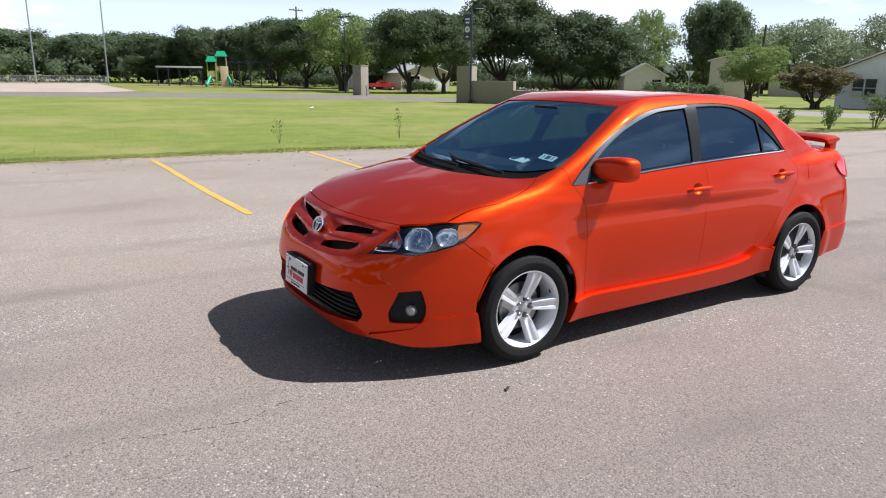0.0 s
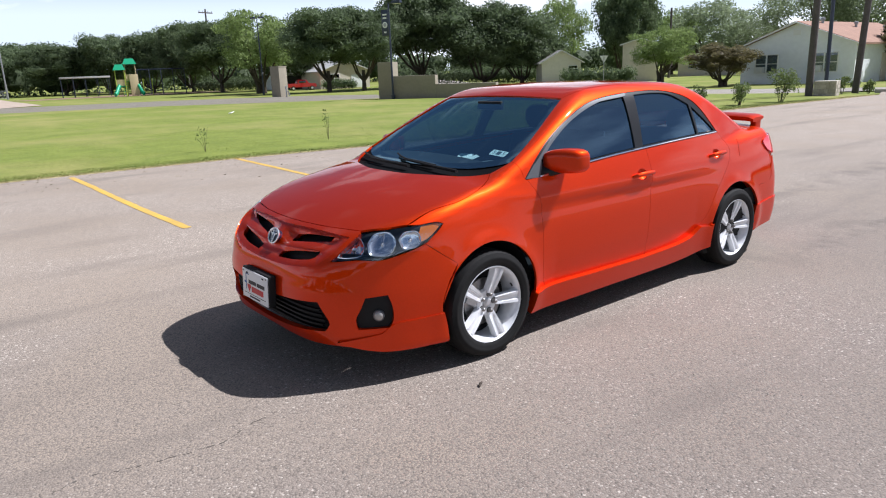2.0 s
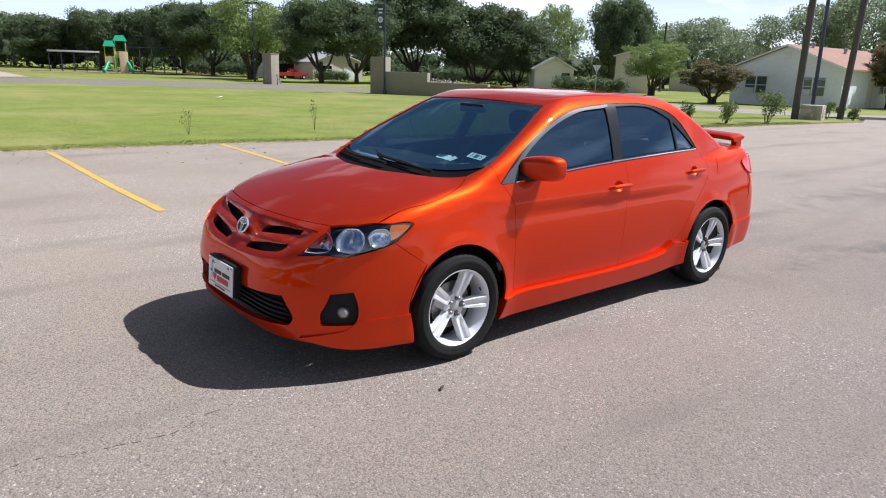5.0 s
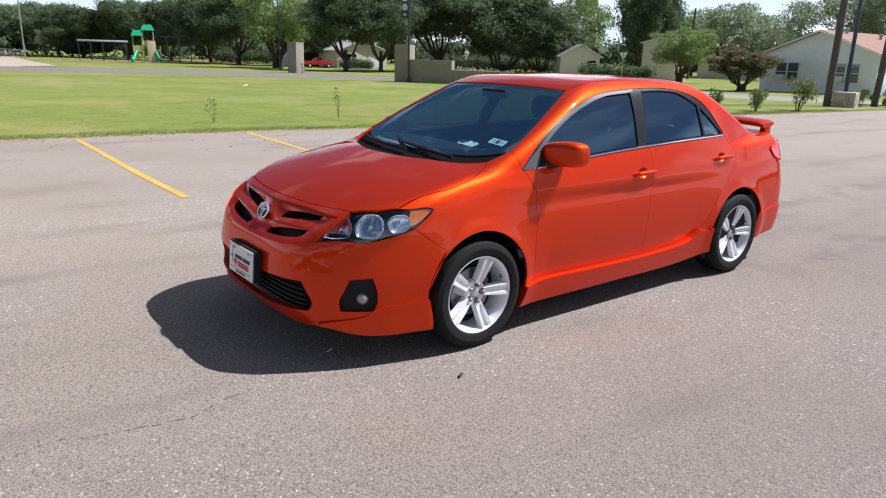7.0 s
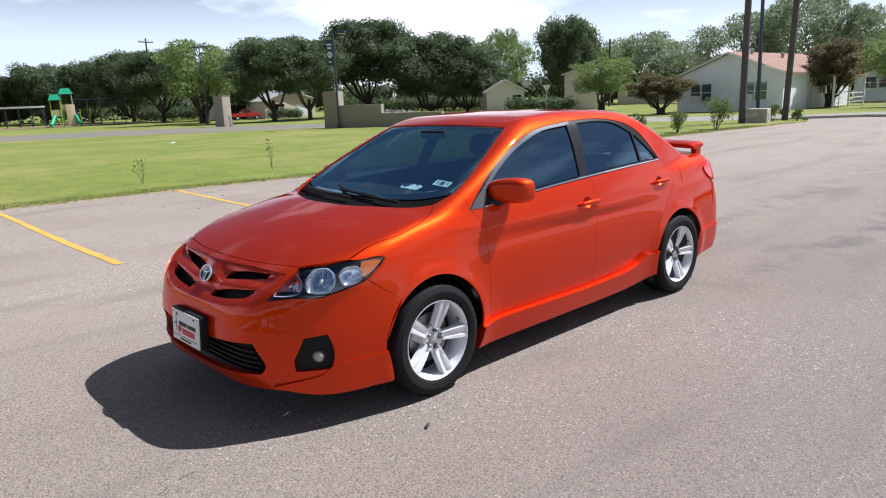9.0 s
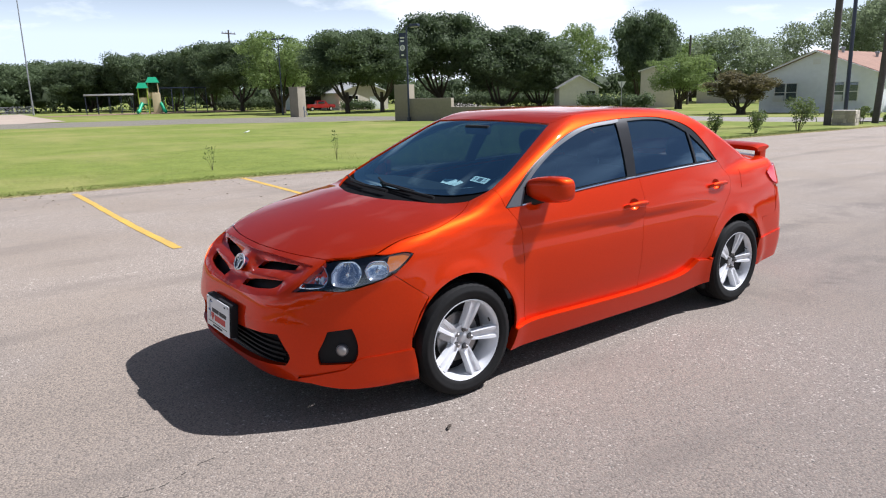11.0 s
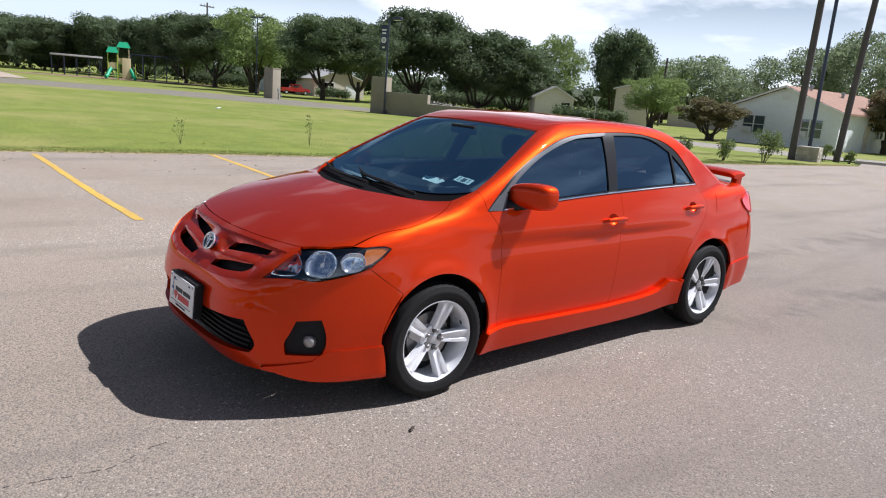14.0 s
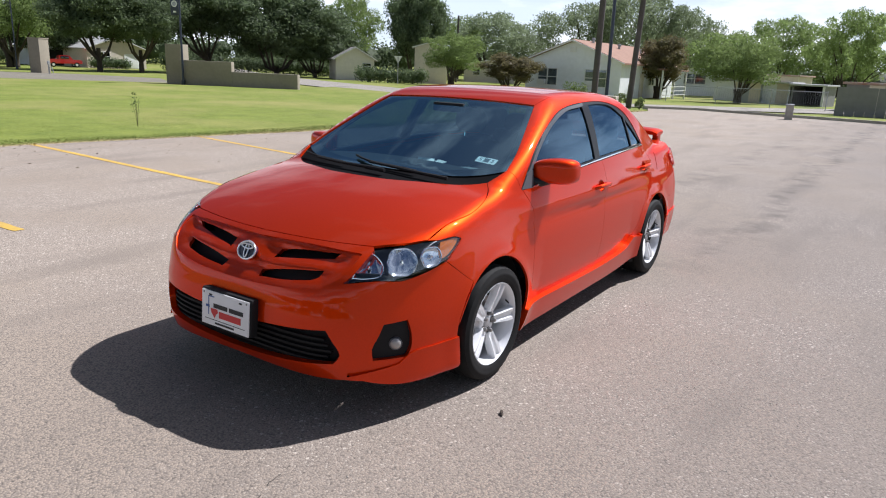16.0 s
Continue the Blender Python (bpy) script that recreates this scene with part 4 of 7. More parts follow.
# front badge, number plate bracket and plate
badge_p = on_body(F, np.array([(0.0, 0.716)]))[0]
badge_m = Matrix.Translation((badge_p[0] - 0.002, 0, 0.716)) @ pose(0, 0, 0, 66, 0, 90)
bm = bmesh.new()
for k in range(40):
    a = 2 * math.pi * k / 40
    bm.verts.new((0.060 * math.cos(a), 0.0445 * math.sin(a), 0.0))
bm.verts.ensure_lookup_table()
bm.faces.new(bm.verts)
bmesh.ops.extrude_face_region(bm, geom=bm.faces[:])
for v in bm.verts[40:]:
    v.co = (v.co.x * 0.8, v.co.y * 0.8, -0.03)
bmesh.ops.recalc_face_normals(bm, faces=bm.faces)
bmesh.ops.transform(bm, matrix=badge_m, verts=bm.verts)
badge = part("front_badge", bm, material("dark_badge_field", (0.006, 0.010, 0.030), 0.4, 0.0, 0.2), car, "chrome oval badge on a dark field")


def oval(rx, ry, cx, cy, w, z):
    b = bmesh.new()
    pts = [(cx + rx * math.cos(a), cy + ry * math.sin(a), z) for a in np.linspace(0, 2 * math.pi, 40)]
    tube(b, pts, w, 8, caps=False)
    bmesh.ops.transform(b, matrix=badge_m, verts=b.verts)
    return b


part("badge_ring", oval(0.058, 0.043, 0, 0, 0.0054, 0.003), BADGE, badge)
part("badge_bar", oval(0.038, 0.011, 0, 0.020, 0.0042, 0.004), BADGE, badge)
part("badge_stem", oval(0.011, 0.033, 0, -0.002, 0.0042, 0.0045), BADGE, badge)

PLATE_M = Matrix.Translation((2.310, 0.008, 0.443)) @ pose(0, 0, 0, 86, 0, 90)
plate = part("plate_holder", boxed(-0.176, 0.176, -0.086, 0.094, -0.046, -0.004, 0.008, PLATE_M), BLACK_PLASTIC, car, "black number plate holder")
part("dealer_plate", boxed(-0.166, 0.166, -0.084, 0.084, -0.003, 0.003, 0.002, PLATE_M), PLATE_WHITE, plate, "white dealer plate with black and red lettering bars")


def mark(x0, x1, y0, y1, mat, up=0.0045):
    part("printed_bar", boxed(x0, x1, y0, y1, up - 0.002, up, 0.0, PLATE_M), mat, plate, smooth=False)


for x0, x1 in ((-0.080, 0.018), (0.030, 0.128)):
    mark(x0, x1, 0.006, 0.027, INK)
mark(-0.040, 0.112, -0.038, -0.006, RED_INK)
mark(-0.118, -0.114, -0.034, 0.060, BLUE_INK)
mark(-0.136, -0.110, 0.002, 0.014, BLUE_INK)
mark(-0.118, -0.076, 0.056, 0.060, BLUE_INK)
mark(-0.068, 0.066, -0.073, -0.064, INK)
mark(-0.140, 0.140, -0.0555, -0.0530, INK)
for x in (-0.112, 0.098):
    mark(x, x + 0.020, 0.062, 0.070, INK)
bm = bmesh.new()
heart = [bm.verts.new((x, y, 0.0046)) for x, y in ((-0.100, 0.000), (-0.052, 0.002), (-0.046, -0.014), (-0.060, -0.026), (-0.072, -0.046), (-0.084, -0.030), (-0.094, -0.022))]
bm.faces.new(heart)
bmesh.ops.transform(bm, matrix=PLATE_M, verts=bm.verts)
part("state_shape", bm, RED_INK, plate, "red state map shape", smooth=False)
# screw heads of the plate frame
for x in (-0.150, 0.150):
    part("plate_screw", turned([(0.005, 0.002), (0.005, 0.005), (0.003, 0.006)], 10, PLATE_M @ Matrix.Translation((x, 0.072, 0))), STEEL, plate)

# wipers
for pts in ([(1.265, 0.12), (1.235, -0.20), (1.155, -0.50)], [(1.195, 0.50), (1.205, 0.30), (1.175, -0.06)]):
    line = [Vector(q) + Vector((0.008, 0, 0.012)) for q in on_body(T, np.array(spline(pts, step=0.06)))]
    wiper = part("wiper_arm", tubed(line, [0.011 - 0.005 * k / len(line) for k in range(len(line))], 8), BLACK_PLASTIC, car, "black windscreen wiper")
    blade = [Vector(q) + Vector((0.004, 0, 0.008)) for q in on_body(T, np.array(spline([(p[0] - 0.022, p[1] - 0.02) for p in pts[1:]] + [(pts[-1][0] - 0.075, pts[-1][1] - 0.17)], step=0.06)))]
    part("wiper_blade", tubed(blade, 0.007, 6), BLACK_PLASTIC, wiper)

# cabin
part("cabin_floor", boxed(-1.6, 1.1, -0.66, 0.66, 0.26, 0.34, 0.02), DASH, car)
bm = bmesh.new()
prof = [(1.16, 0.955), (0.98, 0.985), (0.74, 0.985), (0.63, 0.955), (0.60, 0.88), (0.66, 0.70), (0.72, 0.45)]
rows = []
for y in np.linspace(-0.68, 0.68, 21):
    hump = 0.035 * math.exp(-((y - 0.36) / 0.17) ** 2)
    rows.append([bm.verts.new((x - 0.25 * (abs(y) ** 2.5) * (x - 0.6) , y, z + (hump if 0.6 < x < 0.9 and z > 0.9 else 0))) for x, z in prof])
for a, b in zip(rows, rows[1:]):
    for j in range(len(prof) - 1):
        bm.faces.new((a[j], b[j], b[j + 1], a[j + 1]))
part("dashboard", bm, DASH, car, "grey moulded dashboard")
bm = bmesh.new()
wc, wt = Vector((0.47, 0.37, 0.90)), pose(0, 0, 0, 0, -62, 0)
tube(bm, [wc + (wt @ Vector((0.18 * math.cos(a), 0.18 * math.sin(a), 0))) for a in np.linspace(0, 2 * math.pi, 33)], 0.014, 8, caps=False)
for a in (0.1, math.pi - 0.1, -math.pi / 2):
    tube(bm, [wc, wc + (wt @ Vector((0.175 * math.cos(a + math.pi / 2), 0.175 * math.sin(a + math.pi / 2), 0)))], 0.014, 6)
blob(bm, wc, (0.05, 0.07, 0.06), 2, 2.5)
part("steering_wheel", bm, BLACK_PLASTIC, car, "black steering wheel")


def seat(x, y, w):
    bm = bmesh.new()
    add_box(bm, x - 0.20, x + 0.30, y - w, y + w, 0.42, 0.58, 0.05, None, 3)
    s = part("seat", bm, SEAT_CLOTH, car, "dark cloth car seat")
    part("seat_back", boxed(-0.09, 0.06, y - w, y + w, 0.0, 0.60, 0.05, Matrix.Translation((x - 0.22, 0, 0.50)) @ pose(0, 0, 0, 0, -18, 0), 3), SEAT_CLOTH, s)
    return s


def headrest(s, x, y, z, w):
    bm = bmesh.new()
    blob(bm, (x, y, z), (0.05, w, 0.095), 3, 3.0)
    part("headrest", bm, SEAT_CLOTH, s, "dark cloth headrest")
    part("headrest_post", tubed([(x, y - 0.05, z - 0.08), (x + 0.01, y - 0.05, z - 0.18)], 0.006, 6), CHROME, s)


for y in (0.36, -0.36):
    headrest(seat(0.02, y, 0.25), -0.41, y, 1.20, 0.135)
rear = seat(-0.86, 0.0, 0.62)
for y in (0.40, -0.40):
    headrest(rear, -1.27, y, 1.13, 0.13)
part("parcel_shelf", boxed(-1.75, -1.28, -0.58, 0.58, 0.94, 0.98, 0.01), DASH, car)
part("rear_view_mirror", boxed(0.44, 0.475, -0.12, 0.12, 1.315, 1.375, 0.015), BLACK_PLASTIC, car, "black interior mirror")
# papers on the dashboard and the screen sticker
for q, r in (((0.735, 0.015), 24), ((0.76, 0.105), -30)):
    part("note_paper", boxed(-0.065, 0.065, -0.055, 0.055, 0.0, 0.002, 0.0, Matrix.Translation((q[0], q[1], 1.008)) @ pose(0, 0, 0, 0, 20, r)), PAPER, car, "small white paper on the dashboard", smooth=False)
sq = on_body(T, np.array([(0.93, 0.578)]), 0.012)[0]
sn = Vector(slope(sq[None])[0])
sx = Vector((0, 1, 0)) - sn * sn.y
sx.normalize()
sy = sn.cross(sx)
STICK = Matrix.Translation(sq) @ Matrix((( sx.x, sy.x, sn.x, 0), (sx.y, sy.y, sn.y, 0), (sx.z, sy.z, sn.z, 0), (0, 0, 0, 1)))
sticker = part("inspection_sticker", boxed(-0.062, 0.062, -0.026, 0.026, -0.001, 0.0005, 0.0, STICK), PAPER, car, "white windscreen sticker with black numerals", smooth=False)


def lettering(name, text, size, m, mat, parent):
    cu = bpy.data.curves.new(name, "FONT")
    cu.body, cu.size, cu.align_x, cu.align_y, cu.extrude = text, size, "CENTER", "CENTER", 0.0004
    tmp = new(name + "_text", cu)
    me = bpy.data.meshes.new_from_object(tmp.evaluated_get(bpy.context.evaluated_depsgraph_get()))
    bpy.data.objects.remove(tmp)
    me.materials.clear()
    me.materials.append(mat)
    ob = new(name, me)
    ob.matrix_basis, ob.parent = m, parent
    return ob


for dx in (-0.037, 0.040):
    lettering("numeral", "5", 0.042, STICK @ Matrix.Translation((dx, 0, 0.0014)), INK, sticker)
part("printed_block", boxed(-0.016, 0.018, -0.018, 0.018, 0.0006, 0.0012, 0.0, STICK), SATIN_TRIM, sticker, smooth=False)

# ---------------------------------------------------------------- ground
def lie(x, y):
    """Height of the ground: level under the car, falling gently towards the street."""
    s = -(x + y) - 8
    s = 4 * math.log1p(math.exp(min(s / 4, 60))) if s < 200 else s
    return -0.0065 * min(s, 120.0)


def sheet(name, outline, lift, mat, grid=3.0, label="", thick=0.0, kind="structure", rough=0.0):
    """A ground surface inside an outline, following the lie of the land."""
    poly = np.array(outline, float)
    lo, hi = poly.min(0), poly.max(0)
    dense = []
    for a, b in zip(poly, np.roll(poly, -1, axis=0)):
        n = max(1, int(np.linalg.norm(b - a) / grid))
        dense += [tuple(a + (b - a) * k / n) for k in range(n)]
    n = len(dense)
    pts = [(x, y) for x in np.arange(lo[0] + grid / 2, hi[0], grid) for y in np.arange(lo[1] + grid / 2, hi[1], grid)]
    pts = np.array(pts).reshape(-1, 2)
    if len(pts):
        pts = pts[in_poly(poly, pts)]
    v, _, tri, _, _, _ = delaunay_2d_cdt([Vector(q) for q in dense] + [Vector(q) for q in pts], [(k, (k + 1) % n) for k in range(n)], [], 0, 1e-5)
    v2 = np.array([tuple(q) for q in v])
    ok = in_poly(poly, np.array([v2[list(f)].mean(0) for f in tri]))
    bm = bmesh.new()
    vs = [bm.verts.new((x, y, lie(x, y) + lift + (rough * noise.noise((x * 0.35, y * 0.35, 0)) if rough else 0))) for x, y in v2]
    for f, k in zip(tri, ok):
        if k:
            bm.faces.new([vs[i] for i in f])
    for f in bm.faces:
        f.normal_update()
        if f.normal.z < 0:
            f.normal_flip()
    if thick:
        for e in [e for e in bm.edges if e.is_boundary]:
            a, b = e.verts
            c, d = bm.verts.new(a.co - Vector((0, 0, thick))), bm.verts.new(b.co - Vector((0, 0, thick)))
            bm.faces.new((a, b, d, c))
    for w in [w for w in bm.verts if not w.link_faces]:
        bm.verts.remove(w)
    ob = part(name, bm, mat)
    return tagged(ob, label, name.replace("_", " "), kind=kind)


def asphalt(name, base, dark, light, fine=1.0):
    """Worn chip-seal: pale and dark stones in grey binder, stains, and streaks."""
    m = bpy.data.materials.new(name)
    m.use_nodes = True
    n, l = m.node_tree.nodes, m.node_tree.links
    b = n["Principled BSDF"]
    tc = n.new("ShaderNodeTexCoord")

    def noise_at(scale, detail, stretch=None):
        t = n.new("ShaderNodeTexNoise")
        t.inputs["Scale"].default_value, t.inputs["Detail"].default_value = scale, detail
        if stretch:
            mp = n.new("ShaderNodeMapping")
            mp.inputs["Scale"].default_value = stretch
            l.new(tc.outputs["Object"], mp.inputs[0])
            l.new(mp.outputs[0], t.inputs["Vector"])
        else:
            l.new(tc.outputs["Object"], t.inputs["Vector"])
        return t.outputs[0]

    def ramp(src, lo, hi):
        r = n.new("ShaderNodeMapRange")
        r.inputs[1].default_value, r.inputs[2].default_value = lo, hi
        l.new(src, r.inputs[0])
        return r.outputs[0]

    def mix(fac, a, c):
        x = n.new("ShaderNodeMix")
        x.data_type = "RGBA"
        l.new(fac, x.inputs[0])
        for k, v in ((6, a), (7, c)):
            if isinstance(v, tuple):
                x.inputs[k].default_value = (*v, 1)
            else:
                l.new(v, x.inputs[k])
        return x.outputs[2]
    vor = n.new("ShaderNodeTexVoronoi")
    vor.inputs["Scale"].default_value = 120 * fine
    l.new(tc.outputs["Object"], vor.inputs["Vector"])
    sep = n.new("ShaderNodeSeparateColor")
    l.new(vor.outputs["Color"], sep.inputs[0])
    col = mix(ramp(sep.outputs[0], 0.05, 0.95), dark, base)
    col = mix(ramp(sep.outputs[1], 0.90, 1.0), col, light)
    # sparse larger stones, pale and dark, at the worn surface
    big = n.new("ShaderNodeTexVoronoi")
    big.inputs["Scale"].default_value = 52 * fine
    l.new(tc.outputs["Object"], big.inputs["Vector"])
    bs = n.new("ShaderNodeSeparateColor")
    l.new(big.outputs["Color"], bs.inputs[0])
    inside = ramp(big.outputs["Distance"], 0.46, 0.30)

    def both(a, c):
        k = n.new("ShaderNodeMath")
        k.operation = "MULTIPLY"
        l.new(a, k.inputs[0])
        l.new(c, k.inputs[1])
        return k.outputs[0]
    col = mix(both(inside, ramp(bs.outputs[0], 0.93, 0.97)), col, tuple(c * 1.15 for c in light))
    col = mix(both(inside, ramp(bs.outputs[1], 0.90, 0.96)), col, tuple(c * 0.6 for c in dark))
    warm = tuple(c * k for c, k in zip(base, (1.05, 1.02, 0.96)))
    col = mix(ramp(noise_at(0.5, 4), 0.42, 0.62), col, mix(ramp(sep.outputs[2], 0.2, 0.9), dark, warm))
    col = mix(ramp(noise_at(0.9, 7, (0.35, 1.6, 1)), 0.53, 0.74), col, tuple(c * 0.60 for c in base))
    # paler and slightly yellower towards -y, with a noisy edge
    pos, wob = n.new("ShaderNodeSeparateXYZ"), n.new("ShaderNodeMath")
    l.new(tc.outputs["Object"], pos.inputs[0])
    wob.operation = "MULTIPLY_ADD"
    wob.inputs[1].default_value = 5.0
    l.new(noise_at(0.33, 6), wob.inputs[0])
    l.new(pos.outputs[1], wob.inputs[2])
    pale_side = n.new("ShaderNodeMix")
    pale_side.data_type, pale_side.blend_type = "RGBA", "MULTIPLY"
    l.new(ramp(wob.outputs[0], 5.0, -0.5), pale_side.inputs[0])
    l.new(col, pale_side.inputs[6])
    pale_side.inputs[7].default_value = (1.54, 1.53, 1.47, 1)
    pale_side.clamp_result = False
    col = pale_side.outputs[2]
    # a long dark line of wear and old tar beside the car, with a fainter one behind it
    for centre, half_width, strength in ((1.18, 0.32, 0.85), (-0.25, 0.45, 0.5)):
        off, wide = n.new("ShaderNodeMath"), n.new("ShaderNodeMath")
        off.operation, wide.operation = "MULTIPLY_ADD", "SUBTRACT"
        off.inputs[1].default_value = 1.3
        l.new(noise_at(0.55, 5), off.inputs[0])
        l.new(pos.outputs[1], off.inputs[2])
        wide.inputs[1].default_value = centre + 0.65
        l.new(off.outputs[0], wide.inputs[0])
        side = n.new("ShaderNodeMath")
        side.operation = "ABSOLUTE"
        l.new(wide.outputs[0], side.inputs[0])
        reach = n.new("ShaderNodeMapRange")
        reach.inputs[1].default_value, reach.inputs[2].default_value, reach.inputs[4].default_value = -0.8, -2.4, strength
        l.new(pos.outputs[0], reach.inputs[0])
        line = both(both(ramp(side.outputs[0], half_width, 0.0), ramp(noise_at(2.6, 8), 0.44, 0.62)), reach.outputs[0])
        col = mix(line, col, tuple(c * 0.62 for c in dark))
    col = mix(ramp(vor.outputs["Distance"], 0.55, 1.0), col, tuple(c * 0.6 for c in dark))
    b.inputs["Roughness"].default_value = 0.86
    l.new(col, b.inputs["Base Color"])
    bump = n.new("ShaderNodeBump")
    bump.inputs["Strength"].default_value, bump.inputs["Distance"].default_value = 0.8, 0.003 / fine
    bump.invert = True
    l.new(vor.outputs["Distance"], bump.inputs["Height"])
    l.new(bump.outputs[0], b.inputs["Normal"])
    return m


ASPHALT = asphalt("worn_asphalt", (0.242, 0.204, 0.174), (0.158, 0.133, 0.113), (0.41, 0.365, 0.32))
ROAD = asphalt("street_asphalt", (0.215, 0.20, 0.18), (0.16, 0.148, 0.135), (0.30, 0.285, 0.265), 0.4)
DRIVE = asphalt("drive_asphalt", (0.150, 0.138, 0.112), (0.115, 0.105, 0.085), (0.20, 0.185, 0.16), 0.4)
GRASS = material("mown_grass", (0.215, 0.250, 0.050), 0.9, 0, 0, 0.45, 11.0, 0.03, 0.2, (0.120, 0.160, 0.030))
DRY = material("dry_grass_edge", (0.66, 0.56, 0.32), 0.9, 0, 0, 0.4, 9, 0.01, 0.2, (0.48, 0.42, 0.19))
def dry_patches(m, colour, amount):
    """Broad dry patches laid over a grass material."""
    n, l = m.node_tree.nodes, m.node_tree.links
    b = n["Principled BSDF"]
    src = b.inputs["Base Color"].links[0].from_socket
    tc, t, r, x = n.new("ShaderNodeTexCoord"), n.new("ShaderNodeTexNoise"), n.new("ShaderNodeMapRange"), n.new("ShaderNodeMix")
    t.inputs["Scale"].default_value, t.inputs["Detail"].default_value, t.inputs["Roughness"].default_value = 0.17, 7, 0.62
    l.new(tc.outputs["Object"], t.inputs["Vector"])
    r.inputs[1].default_value, r.inputs[2].default_value, r.inputs[4].default_value = 0.46, 0.70, amount
    l.new(t.outputs[0], r.inputs[0])
    x.data_type = "RGBA"
    x.inputs[7].default_value = (*colour, 1)
    l.new(r.outputs[0], x.inputs[0])
    l.new(src, x.inputs[6])
    l.new(x.outputs[2], b.inputs["Base Color"])


dry_patches(GRASS, (0.31, 0.275, 0.105), 0.75)
GRAVEL = material("pale_gravel", (0.46, 0.37, 0.29), 0.95, 0, 0, 0.3, 2.0, 0.02)
YELLOW = material("worn_yellow_paint", (0.66, 0.41, 0.06), 0.7, 0, 0, 0.4, 14, 0.002, 0.4, (0.45, 0.30, 0.08))
CONCRETE = material("concrete", (0.46, 0.43, 0.38), 0.85, 0, 0, 0.3, 5, 0.004)
STUCCO = material("tan_stucco", (0.30, 0.265, 0.205), 0.9, 0, 0, 0.18, 6, 0.006)
STONE = material("pale_limestone", (0.50, 0.45, 0.37), 0.85, 0, 0, 0.3, 7, 0.01, per_object=0.22)
BARK = material("grey_brown_bark", (0.085, 0.066, 0.05), 0.95, 0, 0, 0.5, 12, 0.03)
POLE_WOOD = material("weathered_pole_wood", (0.115, 0.102, 0.096), 0.9, 0, 0, 0.4, 20, 0.01)
GALV = material("galvanised_steel", (0.40, 0.41, 0.43), 0.45, 0.7, 0, 0.2, 12)
DARK_METAL = material("dark_blue_metal", (0.03, 0.04, 0.07), 0.4, 0.3, 0.2, 0.2, 12)
WHITE_SIDING = material("white_siding", (0.84, 0.86, 0.89), 0.7, 0, 0, 0.12, 3, 0.003)
CREAM_WHITE = material("cream_white_wall", (0.72, 0.67, 0.60), 0.8, 0, 0, 0.15, 3, 0.003)
CREAM = material("cream_wall", (0.68, 0.61, 0.53), 0.8, 0, 0, 0.15, 3, 0.003)
SHINGLE = material("tan_orange_shingles", (0.35, 0.205, 0.145), 0.9, 0, 0, 0.35, 14, 0.01)
GREY_ROOF = material("grey_roof", (0.30, 0.29, 0.28), 0.85, 0, 0, 0.35, 10, 0.01)
PALE_ROOF = material("pale_metal_roof", (0.55, 0.55, 0.54), 0.5, 0.2, 0, 0.2, 4, 0.004)
RUST = material("rusty_roof", (0.36, 0.16, 0.09), 0.85, 0.1, 0, 0.5, 5, 0.006, 0.5, (0.45, 0.40, 0.36))
DARK_PANE = glass("dark_pane", (0.55, 0.60, 0.62), 1.5)
BLIND = material("pale_window_blind", (0.58, 0.61, 0.64), 0.7, 0, 0, 0.25, 6)
# dark sheets of this stand in for the shade inside rooms and carports
SHADOW_BOX = material("painted_room_shade", (0.03, 0.03, 0.032), 0.9, 0, 0, 0.3, 2)
TRIM_WHITE = material("white_trim", (0.76, 0.76, 0.74), 0.6, 0, 0, 0.08, 6)
GREEN_PLASTIC = material("green_play_plastic", (0.01, 0.36, 0.18), 0.45, 0, 0.1, 0.15, 4)
TAN_PLASTIC = material("tan_play_plastic", (0.58, 0.47, 0.28), 0.55, 0, 0, 0.15, 4)
LIME_PLASTIC = material("lime_play_plastic", (0.40, 0.50, 0.06), 0.5, 0, 0, 0.15, 4)
RED_PAINT = material("red_vehicle_paint", (0.55, 0.012, 0.016), 0.3, 0.1, 1, 0.1, 20)
FENCE_GREY = material("grey_metal_fence", (0.26, 0.255, 0.25), 0.7, 0.2, 0, 0.2, 3, 0.004)
FENCE_PALE = material("pale_chain_link", (0.46, 0.48, 0.50), 0.7, 0.2, 0, 0.2, 3, 0.004)
MULCH = material("brown_mulch", (0.30, 0.20, 0.13), 0.95, 0, 0, 0.4, 4, 0.02)

sheet("ground", [(-700, -700), (700, -700), (700, 700), (-700, 700)], -0.06, GRASS, 40, "grassy ground reaching the horizon")
LAWN_Y = [(70, -11.8), (10, -10.6), (3.7, -10.45), (-1.9, -10.25), (-7.7, -9.55), (-17.7, -9.2), (-30.5, -8.6)]
lot = sheet("parking_lot", LAWN_Y + [(-33.5, -9.6), (-35.0, -7.5), (-33.5, -3.0), (-32.0, 2.0), (-31, 30), (-31, 60), (70, 60)], 0.0, ASPHALT, 2.5, "worn grey-brown asphalt parking lot", 0.06)
lawn = sheet("lawn", LAWN_Y + [(-32.0, -12.0), (-31.0, -15.9), (-32.5, -26.0), (-36.5, -35.0), (-29.5, -33.0), (-25.8, -39.8), (-21, -42.5), (-13, -50), (-2.6, -54), (20, -58), (70, -62)], 0.035, GRASS, 1.6, "bright green mown lawn", 0.06, rough=0.03)
sheet("path", [(70, -62), (20, -58), (-2.6, -54), (-13, -50), (-21, -42.5), (-25.8, -39.8), (-33, -52), (-31, -61.5), (-19, -71), (-5, -74), (20, -78), (70, -84)], -0.01, DRIVE, 6, "dull grey-brown park drive")
